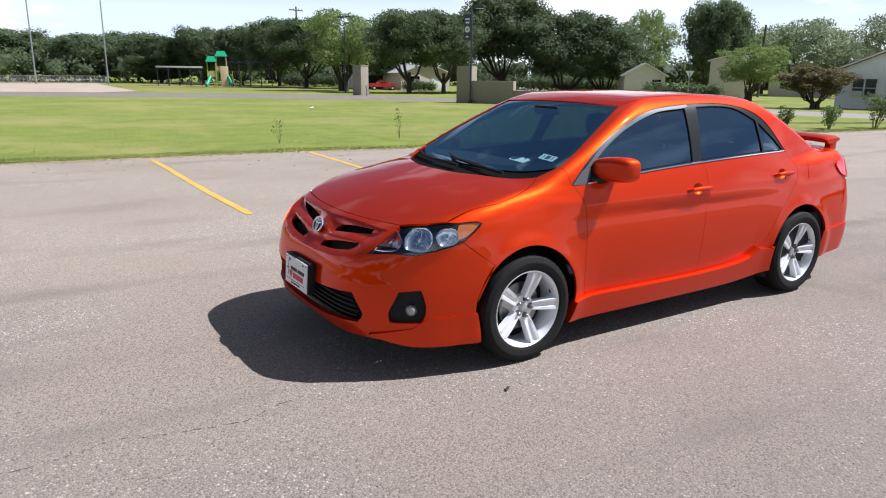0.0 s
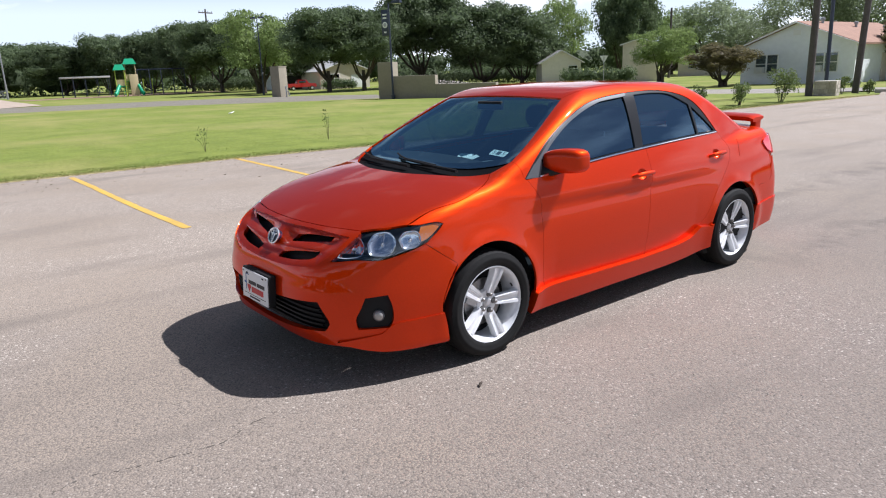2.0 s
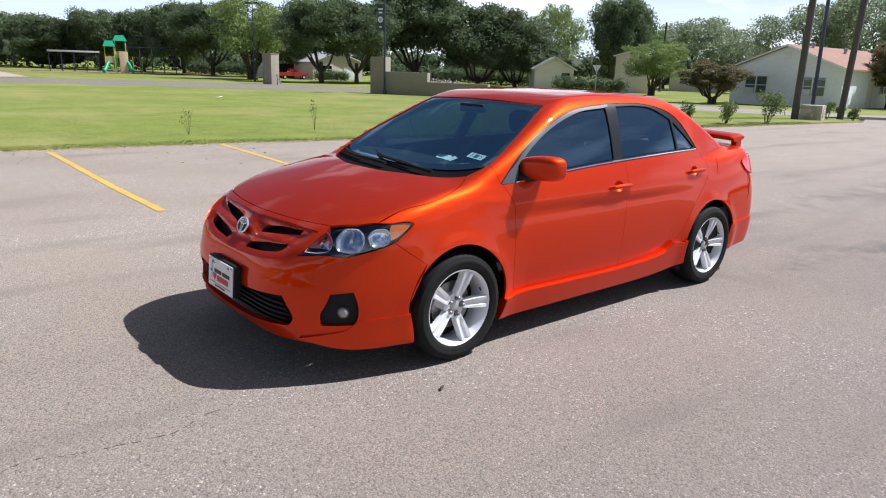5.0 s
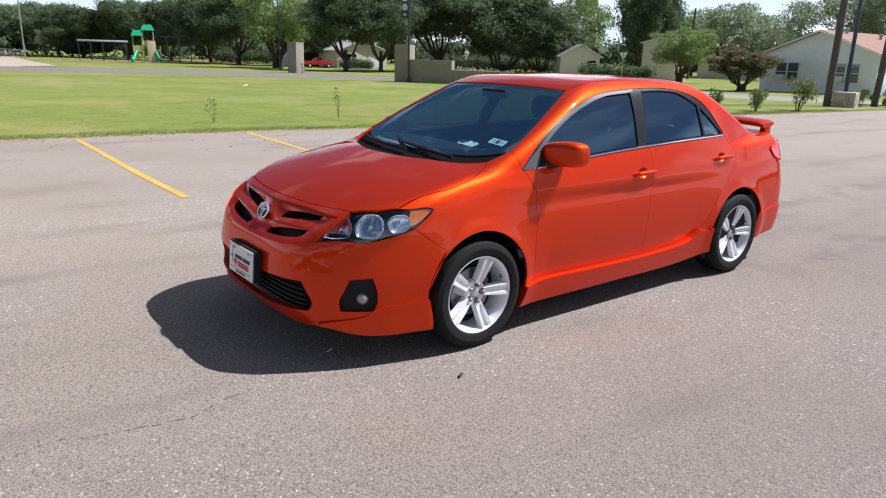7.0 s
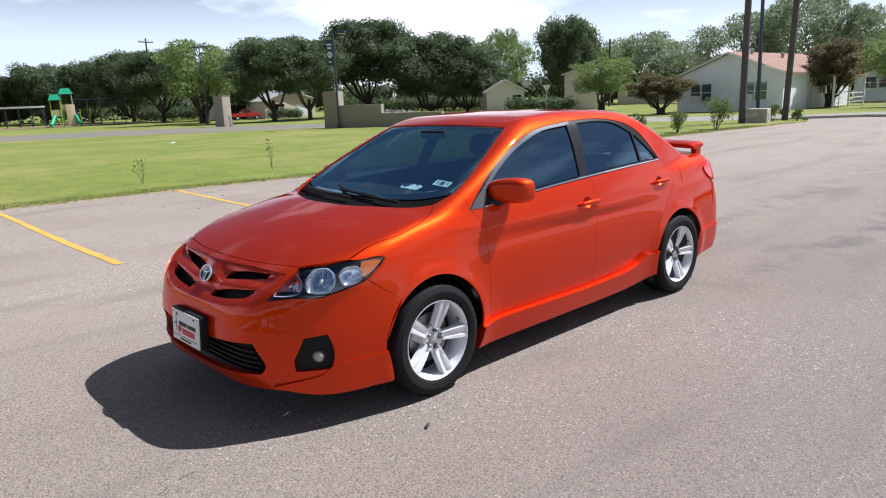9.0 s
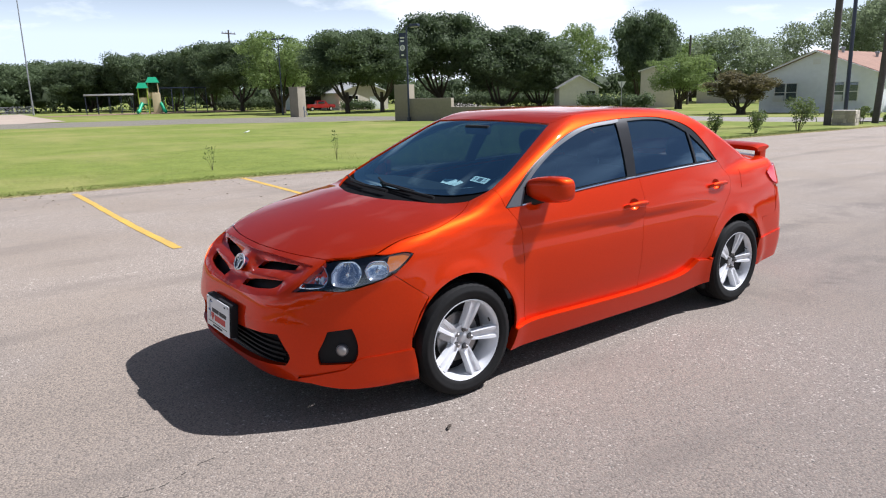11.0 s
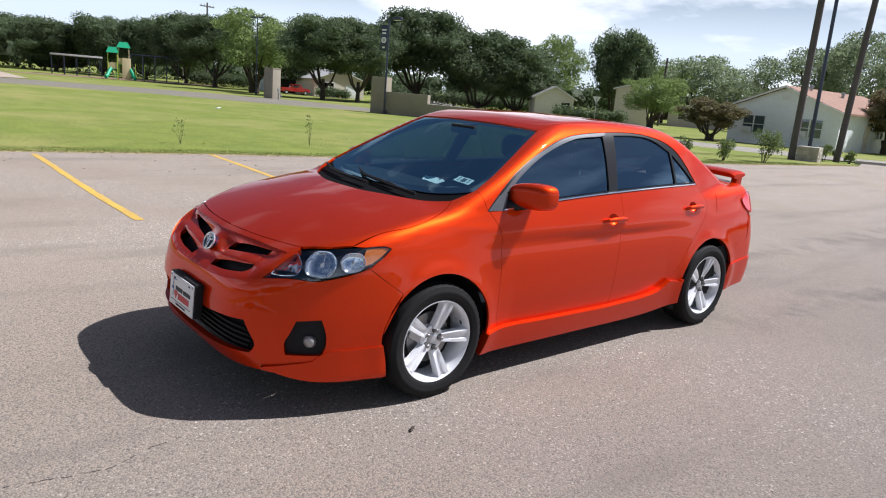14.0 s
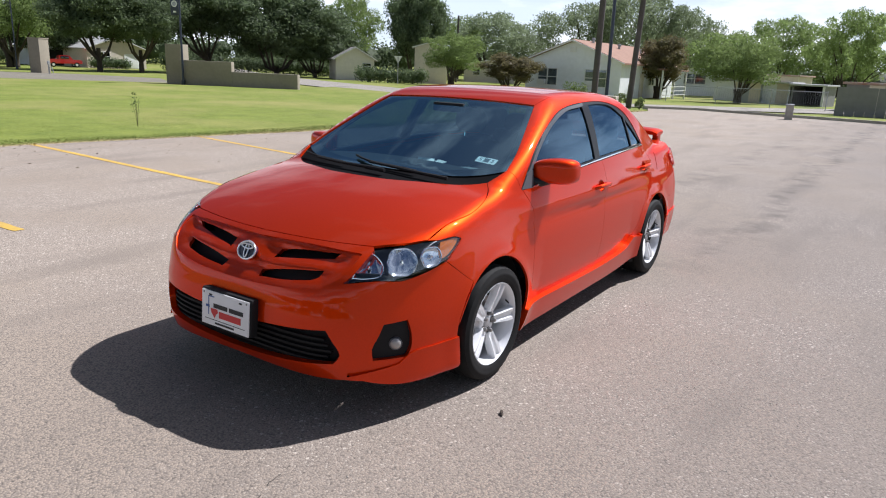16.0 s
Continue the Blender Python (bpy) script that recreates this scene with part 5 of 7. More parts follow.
sheet("gravel_field", [(70, -84), (20, -78), (-5, -74), (-10, -80), (-12, -110), (-14, -150), (70, -150)], -0.02, GRAVEL, 8, "pale tan gravel ball field")
sheet("street", [(-31.0, -15.6), (-32.0, -26), (-36, -36), (-44, -52), (-62, -84), (-110, -160), (-120, -155), (-70, -80), (-52, -50), (-43, -33), (-38.5, -22), (-39.5, -12), (-46, -6), (-75, 10), (-72, 15), (-42, -2), (-36.5, -8), (-34.0, -12)], -0.005, ROAD, 5, "pale grey residential street")
kerb = bmesh.new()
pts = [(-33.4, -9.8), (-35.2, -7.5), (-33.7, -3.0), (-32.2, 2.0), (-31.2, 30)]
for a, b in zip(pts, pts[1:]):
    n = 6
    for k in range(n):
        x0, y0, x1, y1 = [p + (q - p) * f for f in (k / n, (k + 1) / n) for p, q in zip(a, b)]
        d = Vector((y1 - y0, x0 - x1, 0)).normalized() * -0.15
        vs = []
        for x, y in ((x0, y0), (x1, y1), (x1 + d.x, y1 + d.y), (x0 + d.x, y0 + d.y)):
            vs.append((kerb.verts.new((x, y, lie(x, y) - 0.05)), kerb.verts.new((x, y, lie(x, y) + 0.12))))
        kerb.faces.new([v[1] for v in vs])
        for i in range(4):
            kerb.faces.new((vs[i][0], vs[(i + 1) % 4][0], vs[(i + 1) % 4][1], vs[i][1]))
bmesh.ops.recalc_face_normals(kerb, faces=kerb.faces)
tagged(part("kerb", kerb, CONCRETE, smooth=False), "pale concrete kerb at the edge of the lot", "kerb", kind="structure")

# parking bay lines
for x, near, slant in ((1.34, -4.05, 0.0), (-1.47, -4.05, -0.33), (-4.12, -4.05, -0.95)):
    bm = bmesh.new()
    rnd = random.Random(int(x * 100))
    rows = []
    for k in range(61):
        f = k / 60
        y = near + (-10.2 + 0.11 * x - near) * f
        xx = x + 0.02 * math.sin(f * 5) + slant * f
        j = [rnd.uniform(-0.006, 0.006) for _ in range(2)]
        rows.append((bm.verts.new((xx - 0.05 + j[0], y, lie(xx, y) + 0.004)), bm.verts.new((xx + 0.05 + j[1], y, lie(xx, y) + 0.004))))
    for a, b in zip(rows, rows[1:]):
        bm.faces.new((a[0], a[1], b[1], b[0]))
    tagged(part("parking_line", bm, YELLOW), "worn yellow painted parking line on asphalt", "parking line", "parking lines", kind="structure")

# dry fringe where the lawn meets the asphalt, grass blades, cracks, small stones
rnd = random.Random(4)
edge = np.array(LAWN_Y[1:])


def edge_y(x):
    return float(np.interp(-x, -edge[:, 0], edge[:, 1]))


def blades(name, count, place, height, mat, label):
    verts, faces = [], []
    for _ in range(count):
        x, y, k = place()
        z = lie(x, y) + 0.03 + (0.03 * noise.noise((x * 0.35, y * 0.35, 0)) if y < edge_y(x) else -0.025)
        h, a, w = height * rnd.uniform(0.5, 1.3) * k, rnd.uniform(0, 6.28), rnd.uniform(0.003, 0.007)
        c, s = math.cos(a), math.sin(a)
        lx, ly = rnd.uniform(-0.5, 0.5) * h, rnd.uniform(-0.5, 0.5) * h
        i = len(verts)
        verts += [(x - c * w, y - s * w, z), (x + c * w, y + s * w, z), (x + lx, y + ly, z + h)]
        faces.append((i, i + 1, i + 2))
    me = bpy.data.meshes.new(name)
    me.from_pydata(verts, [], faces)
    me.materials.append(mat)
    me.shade_smooth()
    me.normals_split_custom_set_from_vertices([(0.0, 0.0, 1.0)] * len(verts))
    return tagged(new(name, me), label, "grass", kind="stuff")


def fringe():
    x = rnd.uniform(-30, 9)
    return x, edge_y(x) + 0.02 + abs(rnd.gauss(0, 0.07)) * (0.8 if rnd.random() < 0.7 else -1), rnd.uniform(0.6, 1.3)


def turf():
    x = rnd.uniform(-22, 8)
    return x, edge_y(x) - 0.02 - 9.0 * rnd.random() ** 2.0, rnd.uniform(0.6, 1.1)


BLADE = material("grass_blade", (0.17, 0.222, 0.042), 0.7, 0, 0, 0.5, 2.0, 0, 0.3, (0.235, 0.275, 0.06))
blades("dry_grass", 34000, fringe, 0.022, DRY, "dry yellow grass fringe along the asphalt")
blades("turf", 90000, turf, 0.013, BLADE, "short green grass blades of the lawn")


def verge():
    x = rnd.uniform(-26, 8)
    return x, edge_y(x) - 0.03 - 0.55 * rnd.random() ** 1.6, rnd.uniform(0.5, 1.2)


VERGE = material("verge_grass_blade", (0.155, 0.215, 0.042), 0.7, 0, 0, 0.5, 2.0, 0, 0.3, (0.20, 0.245, 0.055))
blades("verge_grass", 42000, verge, 0.032, VERGE, "longer unmown grass along the edge of the lawn")

CRACK = material("dark_crack", (0.10, 0.088, 0.075), 0.95, 0, 0, 0.3, 20)


def crack(pts, width, seed, mat=CRACK, name="asphalt_crack", label="thin dark crack in the asphalt"):
    r = random.Random(seed)
    line = spline(pts, step=0.02)
    bm = bmesh.new()
    prev = None
    off = 0.0
    for k, (x, y) in enumerate(line):
        off = off * 0.6 + r.gauss(0, 0.005)
        t = line[min(k + 1, len(line) - 1)] - line[max(k - 1, 0)]
        t = np.array((-t[1], t[0])) / (np.linalg.norm(t) + 1e-9)
        w = width * r.uniform(0.05, 1.6) * min(1, k / 4, (len(line) - 1 - k) / 4)
        cx, cy = x + t[0] * off, y + t[1] * off
        row = [bm.verts.new((cx + t[0] * s * (w + 0.0008), cy + t[1] * s * (w + 0.0008), lie(x, y) + 0.0022)) for s in (-1, 1)]
        if prev and r.random() < 0.5:
            bm.faces.new((prev[0], prev[1], row[1], row[0]))
        prev = row
    for w in [w for w in bm.verts if not w.link_faces]:
        bm.verts.remove(w)
    return tagged(part(name, bm, mat), label, "crack", kind="stuff")

crack([(3.95, 0.72), (3.61, 0.70), (3.42, 0.66), (3.12, 0.74), (2.88, 0.77), (2.73, 0.72), (2.5, 0.66)], 0.0016, 1)
verts, faces = [], []
for _ in range(1200):
    x, y = rnd.uniform(-4, 4.2), rnd.uniform(0.9, 3.2) if rnd.random() < 0.7 else rnd.uniform(-8, 3)
    r, a, i = rnd.uniform(0.002, 0.0055), rnd.uniform(0, 6.28), len(verts)
    z = lie(x, y)
    verts += [(x + r * math.cos(a + k * 1.57) * rnd.uniform(0.7, 1.2), y + r * math.sin(a + k * 1.57) * rnd.uniform(0.7, 1.2), z + 0.001) for k in range(4)] + [(x, y, z + r * 0.9)]
    faces += [(i + k, i + (k + 1) % 4, i + 4) for k in range(4)]
me = bpy.data.meshes.new("loose_grit")
me.from_pydata(verts, [], faces)
me.materials.append(material("pale_grit", (0.30, 0.28, 0.25), 0.8, 0, 0, 0.5, 60))
tagged(new("loose_grit", me), "loose pale grit on the asphalt", "grit", kind="stuff")
verts, faces = [], []
for _ in range(260):
    x = rnd.uniform(-6, 6)
    y = edge_y(x) + 0.2 + abs(rnd.gauss(0, 1.1))
    r, a, i = rnd.uniform(0.006, 0.020), rnd.uniform(0, 6.28), len(verts)
    z = lie(x, y) + 0.003
    verts += [(x + r * math.cos(a) * 1.6, y + r * math.sin(a) * 1.6, z), (x - r * math.sin(a) * 0.6, y + r * math.cos(a) * 0.6, z + r * 0.5), (x - r * math.cos(a) * 1.6, y - r * math.sin(a) * 1.6, z), (x + r * math.sin(a) * 0.6, y - r * math.cos(a) * 0.6, z + r * 0.3)]
    faces.append((i, i + 1, i + 2, i + 3))
me = bpy.data.meshes.new("leaf_litter")
me.from_pydata(verts, [], faces)
me.materials.append(material("dry_leaf", (0.42, 0.34, 0.22), 0.8, 0, 0, 0.8, 3.0, 0, 0.3, (0.09, 0.065, 0.04)))
tagged(new("leaf_litter", me), "dry leaf scraps scattered near the lawn", "litter", kind="stuff")
twig = thing("bark_chip", "small dark bark chip lying on the asphalt", "debris", m=pose(1.615, 1.139, 0.003, 0, 0, 25))
bm = bmesh.new()
blob(bm, (0, 0, 0.007), (0.021, 0.009, 0.008), 2, 1.6)
part("chip", bm, BARK, twig)
bm = bmesh.new()
blob(bm, (0.018, 0.005, 0.004), (0.013, 0.006, 0.004), 2, 1.6)
part("splinter", bm, BARK, twig)


# ---------------------------------------------------------------- plants
def leaf_mesh(name, count, shape, size, mat, seed, core=True):
    """Many small bent leaves spread through lumps; shape: (x, y, z, rx, ry, rz) lumps."""
    r = np.random.RandomState(seed)
    vol = np.array([s[3] * s[4] * s[5] for s in shape]) ** 0.67
    pick = r.choice(len(shape), count, p=vol / vol.sum())
    d = r.normal(size=(count, 3))
    d /= np.linalg.norm(d, axis=1, keepdims=True)
    rad = 0.62 + 0.48 * r.rand(count) ** 0.7
    sh = np.array(shape)[pick]
    c = sh[:, :3] + d * rad[:, None] * sh[:, 3:] * (1 + 0.10 * r.randn(count, 1))
    n = d * 0.75 + r.normal(size=(count, 3)) * 0.6
    n /= np.linalg.norm(n, axis=1, keepdims=True)
    u = np.cross(n, r.normal(size=(count, 3)))
    u /= np.linalg.norm(u, axis=1, keepdims=True)
    w = np.cross(n, u)
    s = size * r.uniform(0.55, 1.35, (count, 1))
    v = np.stack([c - u * s, c - w * s * 0.55 + n * s * 0.12, c + u * s, c + w * s * 0.55 + n * s * 0.12], 1).reshape(-1, 3)
    i = np.arange(count)[:, None] * 4
    f = np.hstack([i, i + 1, i + 2, i + 3])
    verts, faces = v.tolist(), f.tolist()
    if core:
        bm = bmesh.new()
        for k, q in enumerate(shape):
            vs = blob(bm, q[:3], [0.58 * a for a in q[3:]], 2)
            for p in vs:
                p.co += Vector(q[3:]).length * 0.16 * noise.noise_vector(p.co * (1.6 / max(q[3:])) + Vector((k, 0, seed)))
        b = len(verts)
        bm.verts.index_update()
        verts += [tuple(p.co) for p in bm.verts]
        faces += [[b + p.index for p in q.verts] for q in bm.faces]
        bm.free()
    me = bpy.data.meshes.new(name)
    me.from_pydata(verts, [], faces)
    me.materials.append(mat)
    return me


def foliage(name, a, b):
    m = material(name, a, 0.62, 0, 0, 0.5, 1.1, 0, 0.25, b, per_object=0.12)
    n, l = m.node_tree.nodes, m.node_tree.links
    g, hs = n.new("ShaderNodeNewGeometry"), n.new("ShaderNodeHueSaturation")
    mr = n.new("ShaderNodeMapRange")
    mr.inputs[3].default_value, mr.inputs[4].default_value = 0.75, 1.3
    l.new(g.outputs["Random Per Island"], mr.inputs[0])
    l.new(mr.outputs[0], hs.inputs["Value"])
    bsdf = n["Principled BSDF"]
    src = bsdf.inputs["Base Color"].links[0].from_socket
    l.new(src, hs.inputs["Color"])
    l.new(hs.outputs[0], bsdf.inputs["Base Color"])
    tr, mix = n.new("ShaderNodeBsdfTranslucent"), n.new("ShaderNodeMixShader")
    l.new(hs.outputs[0], tr.inputs["Color"])
    mix.inputs[0].default_value = 0.52
    l.new(bsdf.outputs[0], mix.inputs[1])
    l.new(tr.outputs[0], mix.inputs[2])
    l.new(mix.outputs[0], n["Material Output"].inputs[0])
    return m


OAK = foliage("dark_oak_leaves", (0.155, 0.200, 0.102), (0.085, 0.122, 0.058))
LIGHT_LEAF = foliage("bright_green_leaves", (0.27, 0.345, 0.125), (0.160, 0.225, 0.075))
DULL_LEAF = foliage("grey_green_leaves", (0.29, 0.345, 0.205), (0.18, 0.225, 0.125))
MYRTLE = foliage("reddish_green_leaves", (0.20, 0.165, 0.085), (0.125, 0.12, 0.055))
SHRUB_LEAF = foliage("shrub_leaves", (0.19, 0.24, 0.085), (0.11, 0.15, 0.05))


def tree(label, seed, wide, leaf, low=0.25, lumps=13, leaves=5200, size=0.21, trunks=1, airy=False):
    """A tree ten metres high with its crown about wide metres across, to be scaled."""
    r = random.Random(seed)
    t = thing("tree", label, "tree")
    base, top = 10 * low, 10.0
    mid, half = (base + top) / 2, (top - base) / 2
    shape = []
    count = int(lumps * (2.3 if airy else 2.7))
    for k in range(count):
        up = -0.72 + 1.66 * (k + 0.5) / count
        a = k * 2.39996 + r.uniform(-0.35, 0.35)
        flank = math.sqrt(max(0.05, 1 - up * up))
        q, out = r.uniform(0.6, 1.45), r.uniform(0.48, 0.92)
        if up < -0.3:
            flank *= 0.9
        if airy:
            q, out = q * r.uniform(0.55, 1.0), r.uniform(0.30, 1.04)
        shape.append((wide / 2 * flank * out * math.cos(a), wide / 2 * flank * out * math.sin(a), mid + half * up * r.uniform(0.70, 0.97), wide * 0.125 * q, wide * 0.125 * q, half * 0.22 * q))
    if not airy:
        shape.append((0, 0, mid, wide * 0.27, wide * 0.27, half * 0.62))
    crown = new("crown", leaf_mesh("crown", leaves, shape, size, leaf, seed, not airy))
    crown.parent = t
    for j in range(trunks):
        bm = bmesh.new()
        ox, oy = (0, 0) if trunks == 1 else (0.35 * math.cos(j * 2.1), 0.35 * math.sin(j * 2.1))
        tube(bm, [(ox, oy, -0.3), (ox * 1.1, oy * 1.1, base * 0.45), (ox * 2, oy * 2, base * 0.95)], [0.36, 0.27, 0.22], 10)
        for k in range(7 if trunks == 1 else 4):
            q = shape[(k * 5 + j * 3) % count]
            tube(bm, [(ox * 1.4, oy * 1.4, base * 0.42), (q[0] * 0.30, q[1] * 0.30, base * 0.85), (q[0] * 0.62, q[1] * 0.62, base * 0.85 + (q[2] - base * 0.85) * 0.6), (q[0] * 0.9, q[1] * 0.9, q[2])], [0.17, 0.13, 0.09, 0.04], 7)
        part("trunk", bm, BARK, t)
    return t


def stand(proto, spots, group):
    for k, (x, y, h, w, turn) in enumerate(spots):
        base_w = proto["span"]
        m = Matrix.Translation((x, y, lie(x, y))) @ pose(0, 0, 0, 0, 0, turn) @ Matrix.Diagonal((w / base_w, w / base_w, h / 10, 1))
        if k == 0:
            proto.matrix_basis = m
            tagged(proto, group=group)
            first = proto
        else:
            o = copy_thing(first, Matrix.Identity(4))
            o.matrix_basis = m


def proto(label, seed, wide, *args, **kw):
    t = tree(label, seed, wide, *args, **kw)
    t["span"] = float(wide)
    return t


stand(proto("dark green live oak with a broad dense crown", 11, 13, OAK, low=0.27, lumps=18, leaves=30000, size=0.14),
      [(-42.0, -76.4, 10.1, 12.9, 10), (-56.9, -76.1, 12.9, 15.0, 80), (-46.5, -75.2, 10.0, 12.0, 200), (-42.3, -112.7, 11.3, 14.0, 300)], "live oaks")
stand(proto("dark green oak with branches near the ground", 12, 13, OAK, low=0.12, lumps=18, leaves=22000, size=0.16),
      [(-66.5, -66.2, 9.4, 12.5, 0), (-62.2, -69.1, 11.3, 15.5, 150), (-43.1, -128.4, 12.8, 15.5, 60), (-39.5, -140.1, 11.8, 15.0, 130), (-34.6, -151.8, 12.0, 14.0, 210), (-27.5, -158.4, 10.3, 17.0, 280), (-50.5, -104.0, 10.2, 14.0, 330), (-24.6, -184.3, 12.0, 19.0, 45), (-14.0, -172.0, 10.6, 18.0, 100), (-2, -190, 12.0, 20, 10), (12, -200, 12, 22, 200), (-79.2, -58.7, 13.2, 9.8, 120)], "park oaks")
stand(proto("bright green tree with several slim trunks", 13, 12, LIGHT_LEAF, low=0.22, lumps=18, leaves=17000, size=0.14, trunks=3, airy=True),
      [(-38.6, -89.2, 11.0, 13.6, 0), (-62.7, -41.6, 5.7, 7.4, 90), (-55.6, -9.6, 4.9, 6.0, 75), (-75.8, -14.8, 6.9, 10.0, 200), (-85.5, -76.9, 12.8, 11.0, 30)], "bright green trees")
stand(proto("grey-green tree with an open ragged crown", 14, 12, DULL_LEAF, low=0.22, lumps=19, leaves=15000, size=0.14, airy=True),
      [(-103.8, -60.6, 11.4, 16.0, 70), (-106.8, -55.3, 8.0, 11.0, 140), (-100.8, -41.6, 12.6, 15.0, 210), (-94.3, -32.5, 13.8, 14.0, 280), (-91.4, -24.5, 11.0, 8.5, 340)], "ragged trees")
stand(proto("large green tree beyond the back yards", 15, 13, LIGHT_LEAF, low=0.14, lumps=18, leaves=16500, size=0.14, airy=True),
      [(-114.3, -15.8, 11.6, 13.5, 0), (-95.3, -5.2, 10.9, 10.0, 60), (-119.8, -8.2, 9.0, 14.0, 120), (-123.4, -23.7, 8.4, 16.0, 180), (-104.9, -68.2, 10.5, 15.0, 240), (-92, 4, 11, 15, 300), (-98, 18, 11, 17, 20), (-112, -32, 10, 16, 20)], "yard trees")
stand(proto("small crape myrtle with reddish green leaves", 16, 9, MYRTLE, low=0.20, lumps=12, leaves=8000, size=0.17, trunks=3),
      [(-46.2, -25.0, 3.15, 5.0, 0), (-56.8, -16.4, 5.2, 5.2, 120)], "crape myrtles")
# unseen tree belt, added to close the place and show in the car's reflections
stand(proto("dark trees in an added, unseen belt beyond the parking lot", 17, 14, OAK, low=0.1, lumps=13, leaves=3000, size=0.34),
      [(70 + 8 * math.sin(k * 1.7) if k < 7 else 70 - 24 * (k - 7), (-45 + 19 * k) if k < 7 else 140 + 6 * math.sin(k), 5.5 + 1.5 * math.sin(k * 2.3), 24, k * 50) for k in range(14)], "tree belt")


def shrub(x, y, h, w, seed, label):
    t = thing("shrub", label, "shrub", "shrubs beside the lot", Matrix.Translation((x, y, lie(x, y) + 0.02)))
    r = random.Random(seed)
    shape = [(r.uniform(-0.28, 0.28) * w, r.uniform(-0.28, 0.28) * w, h * r.uniform(0.3, 0.86), w * 0.22, w * 0.22, h * 0.17) for _ in range(9)]
    o = new("leaves", leaf_mesh("leaves", int(900 * max(0.5, w)), shape, 0.045, SHRUB_LEAF, seed, False))
    o.parent = t
    bm = bmesh.new()
    for q in shape:
        tube(bm, [(q[0] * 0.15, q[1] * 0.15, -0.05), (q[0] * 0.6, q[1] * 0.6, q[2] * 0.55), (q[0], q[1], q[2] + h * 0.1)], [0.012, 0.009, 0.004], 5)
    part("stems", bm, BARK, t)


shrub(-19.9, -10.8, 0.80, 0.55, 1, "small sparse green shrub in the lawn")
shrub(-21.1, -9.9, 0.95, 0.75, 2, "sparse green shrub beside the asphalt")
shrub(-23.4, -9.5, 1.35, 1.30, 3, "bushy green shrub beside the asphalt")
shrub(-30.2, -10.0, 0.85, 0.80, 4, "green shrub beside the stone planter")
shrub(-31.2, -9.3, 0.60, 0.55, 5, "small green shrub by the wooden pole")
shrub(-33.0, -10.6, 0.55, 0.5, 6, "small green shrub near the kerb")


WEED_STEM = material("weed_stem", (0.20, 0.20, 0.09), 0.8, 0, 0, 0.3, 20)


def sapling(x, y, h, seed):
    t = thing("sapling", "thin leggy weed sapling standing in the lawn", "plant", "saplings in the lawn", Matrix.Translation((x, y, lie(x, y) + 0.03)))
    r = random.Random(seed)
    bm = bmesh.new()
    tips = []
    for k in range(5):
        a, s = r.uniform(0, 6.28), r.uniform(0.05, 0.16)
        q = (s * math.cos(a), s * math.sin(a), h * r.uniform(0.55, 1.0))
        tube(bm, [(0, 0, 0), (q[0] * 0.4, q[1] * 0.4, q[2] * 0.5), q], [0.005, 0.004, 0.002], 5)
        tips.append(q)
    part("stem", bm, WEED_STEM, t)
    o = new("leaves", leaf_mesh("leaves", 46, [(q[0] * f, q[1] * f, q[2] * f, 0.06, 0.06, 0.10) for q in tips for f in (0.7, 0.95)], 0.026, SHRUB_LEAF, seed, False))
    o.parent = t


sapling(-5.0, -12.0, 0.85, 1)
sapling(-1.8, -11.9, 0.62, 2)


# ---------------------------------------------------------------- walls, poles, lamps
def slab(bm, a, b, depth, z0, z1, bevel=0.02):
    """An upright block from plan point a to b, depth metres behind the line."""
    d = Vector((b[0] - a[0], b[1] - a[1], 0))
    m = Matrix.Translation((a[0], a[1], 0)) @ Matrix.Rotation(math.atan2(d.y, d.x), 4, "Z")
    add_box(bm, 0, d.length, 0, depth, z0, z1, bevel, m)


W0, WD = Vector((-24.25, -38.6)), Vector((-27.9 + 24.25, -30.2 + 38.6)).normalized()


def along(s):
    q = W0 + WD * s
    return (q.x, q.y)


gz = -0.36
wall = thing("entrance_wall", "tan stuccoed stepped entrance wall with a tall end pier", "wall")
for name, s0, s1, d0, dep, h in (("pier", 0.0, 1.1, -0.12, 0.95, 2.55), ("high_wall", 1.1, 4.7, 0.10, 0.4, 1.58), ("low_wall", 4.7, 9.15, 0.10, 0.4, 0.98)):
    bm = bmesh.new()
    nrm = Vector((-WD.y, WD.x))
    p, q = Vector(along(s0)) - nrm * -d0 * -1, Vector(along(s1)) - nrm * -d0 * -1
    slab(bm, p, q, dep, gz - 0.3, gz + h)
    part(name, bm, STUCCO, wall)
pil = thing("entrance_pier", "tan stuccoed entrance pier standing in the grass", "pier", m=Matrix.Translation((-28.75, -63.3, -0.55)) @ pose(0, 0, 0, 0, 0, 25))
part("shaft", boxed(-0.62, 0.62, -0.55, 0.55, -0.3, 2.92, 0.03), STUCCO, pil)
part("cap", boxed(-0.66, 0.66, -0.59, 0.59, 2.92, 3.0, 0.02), STUCCO, pil)


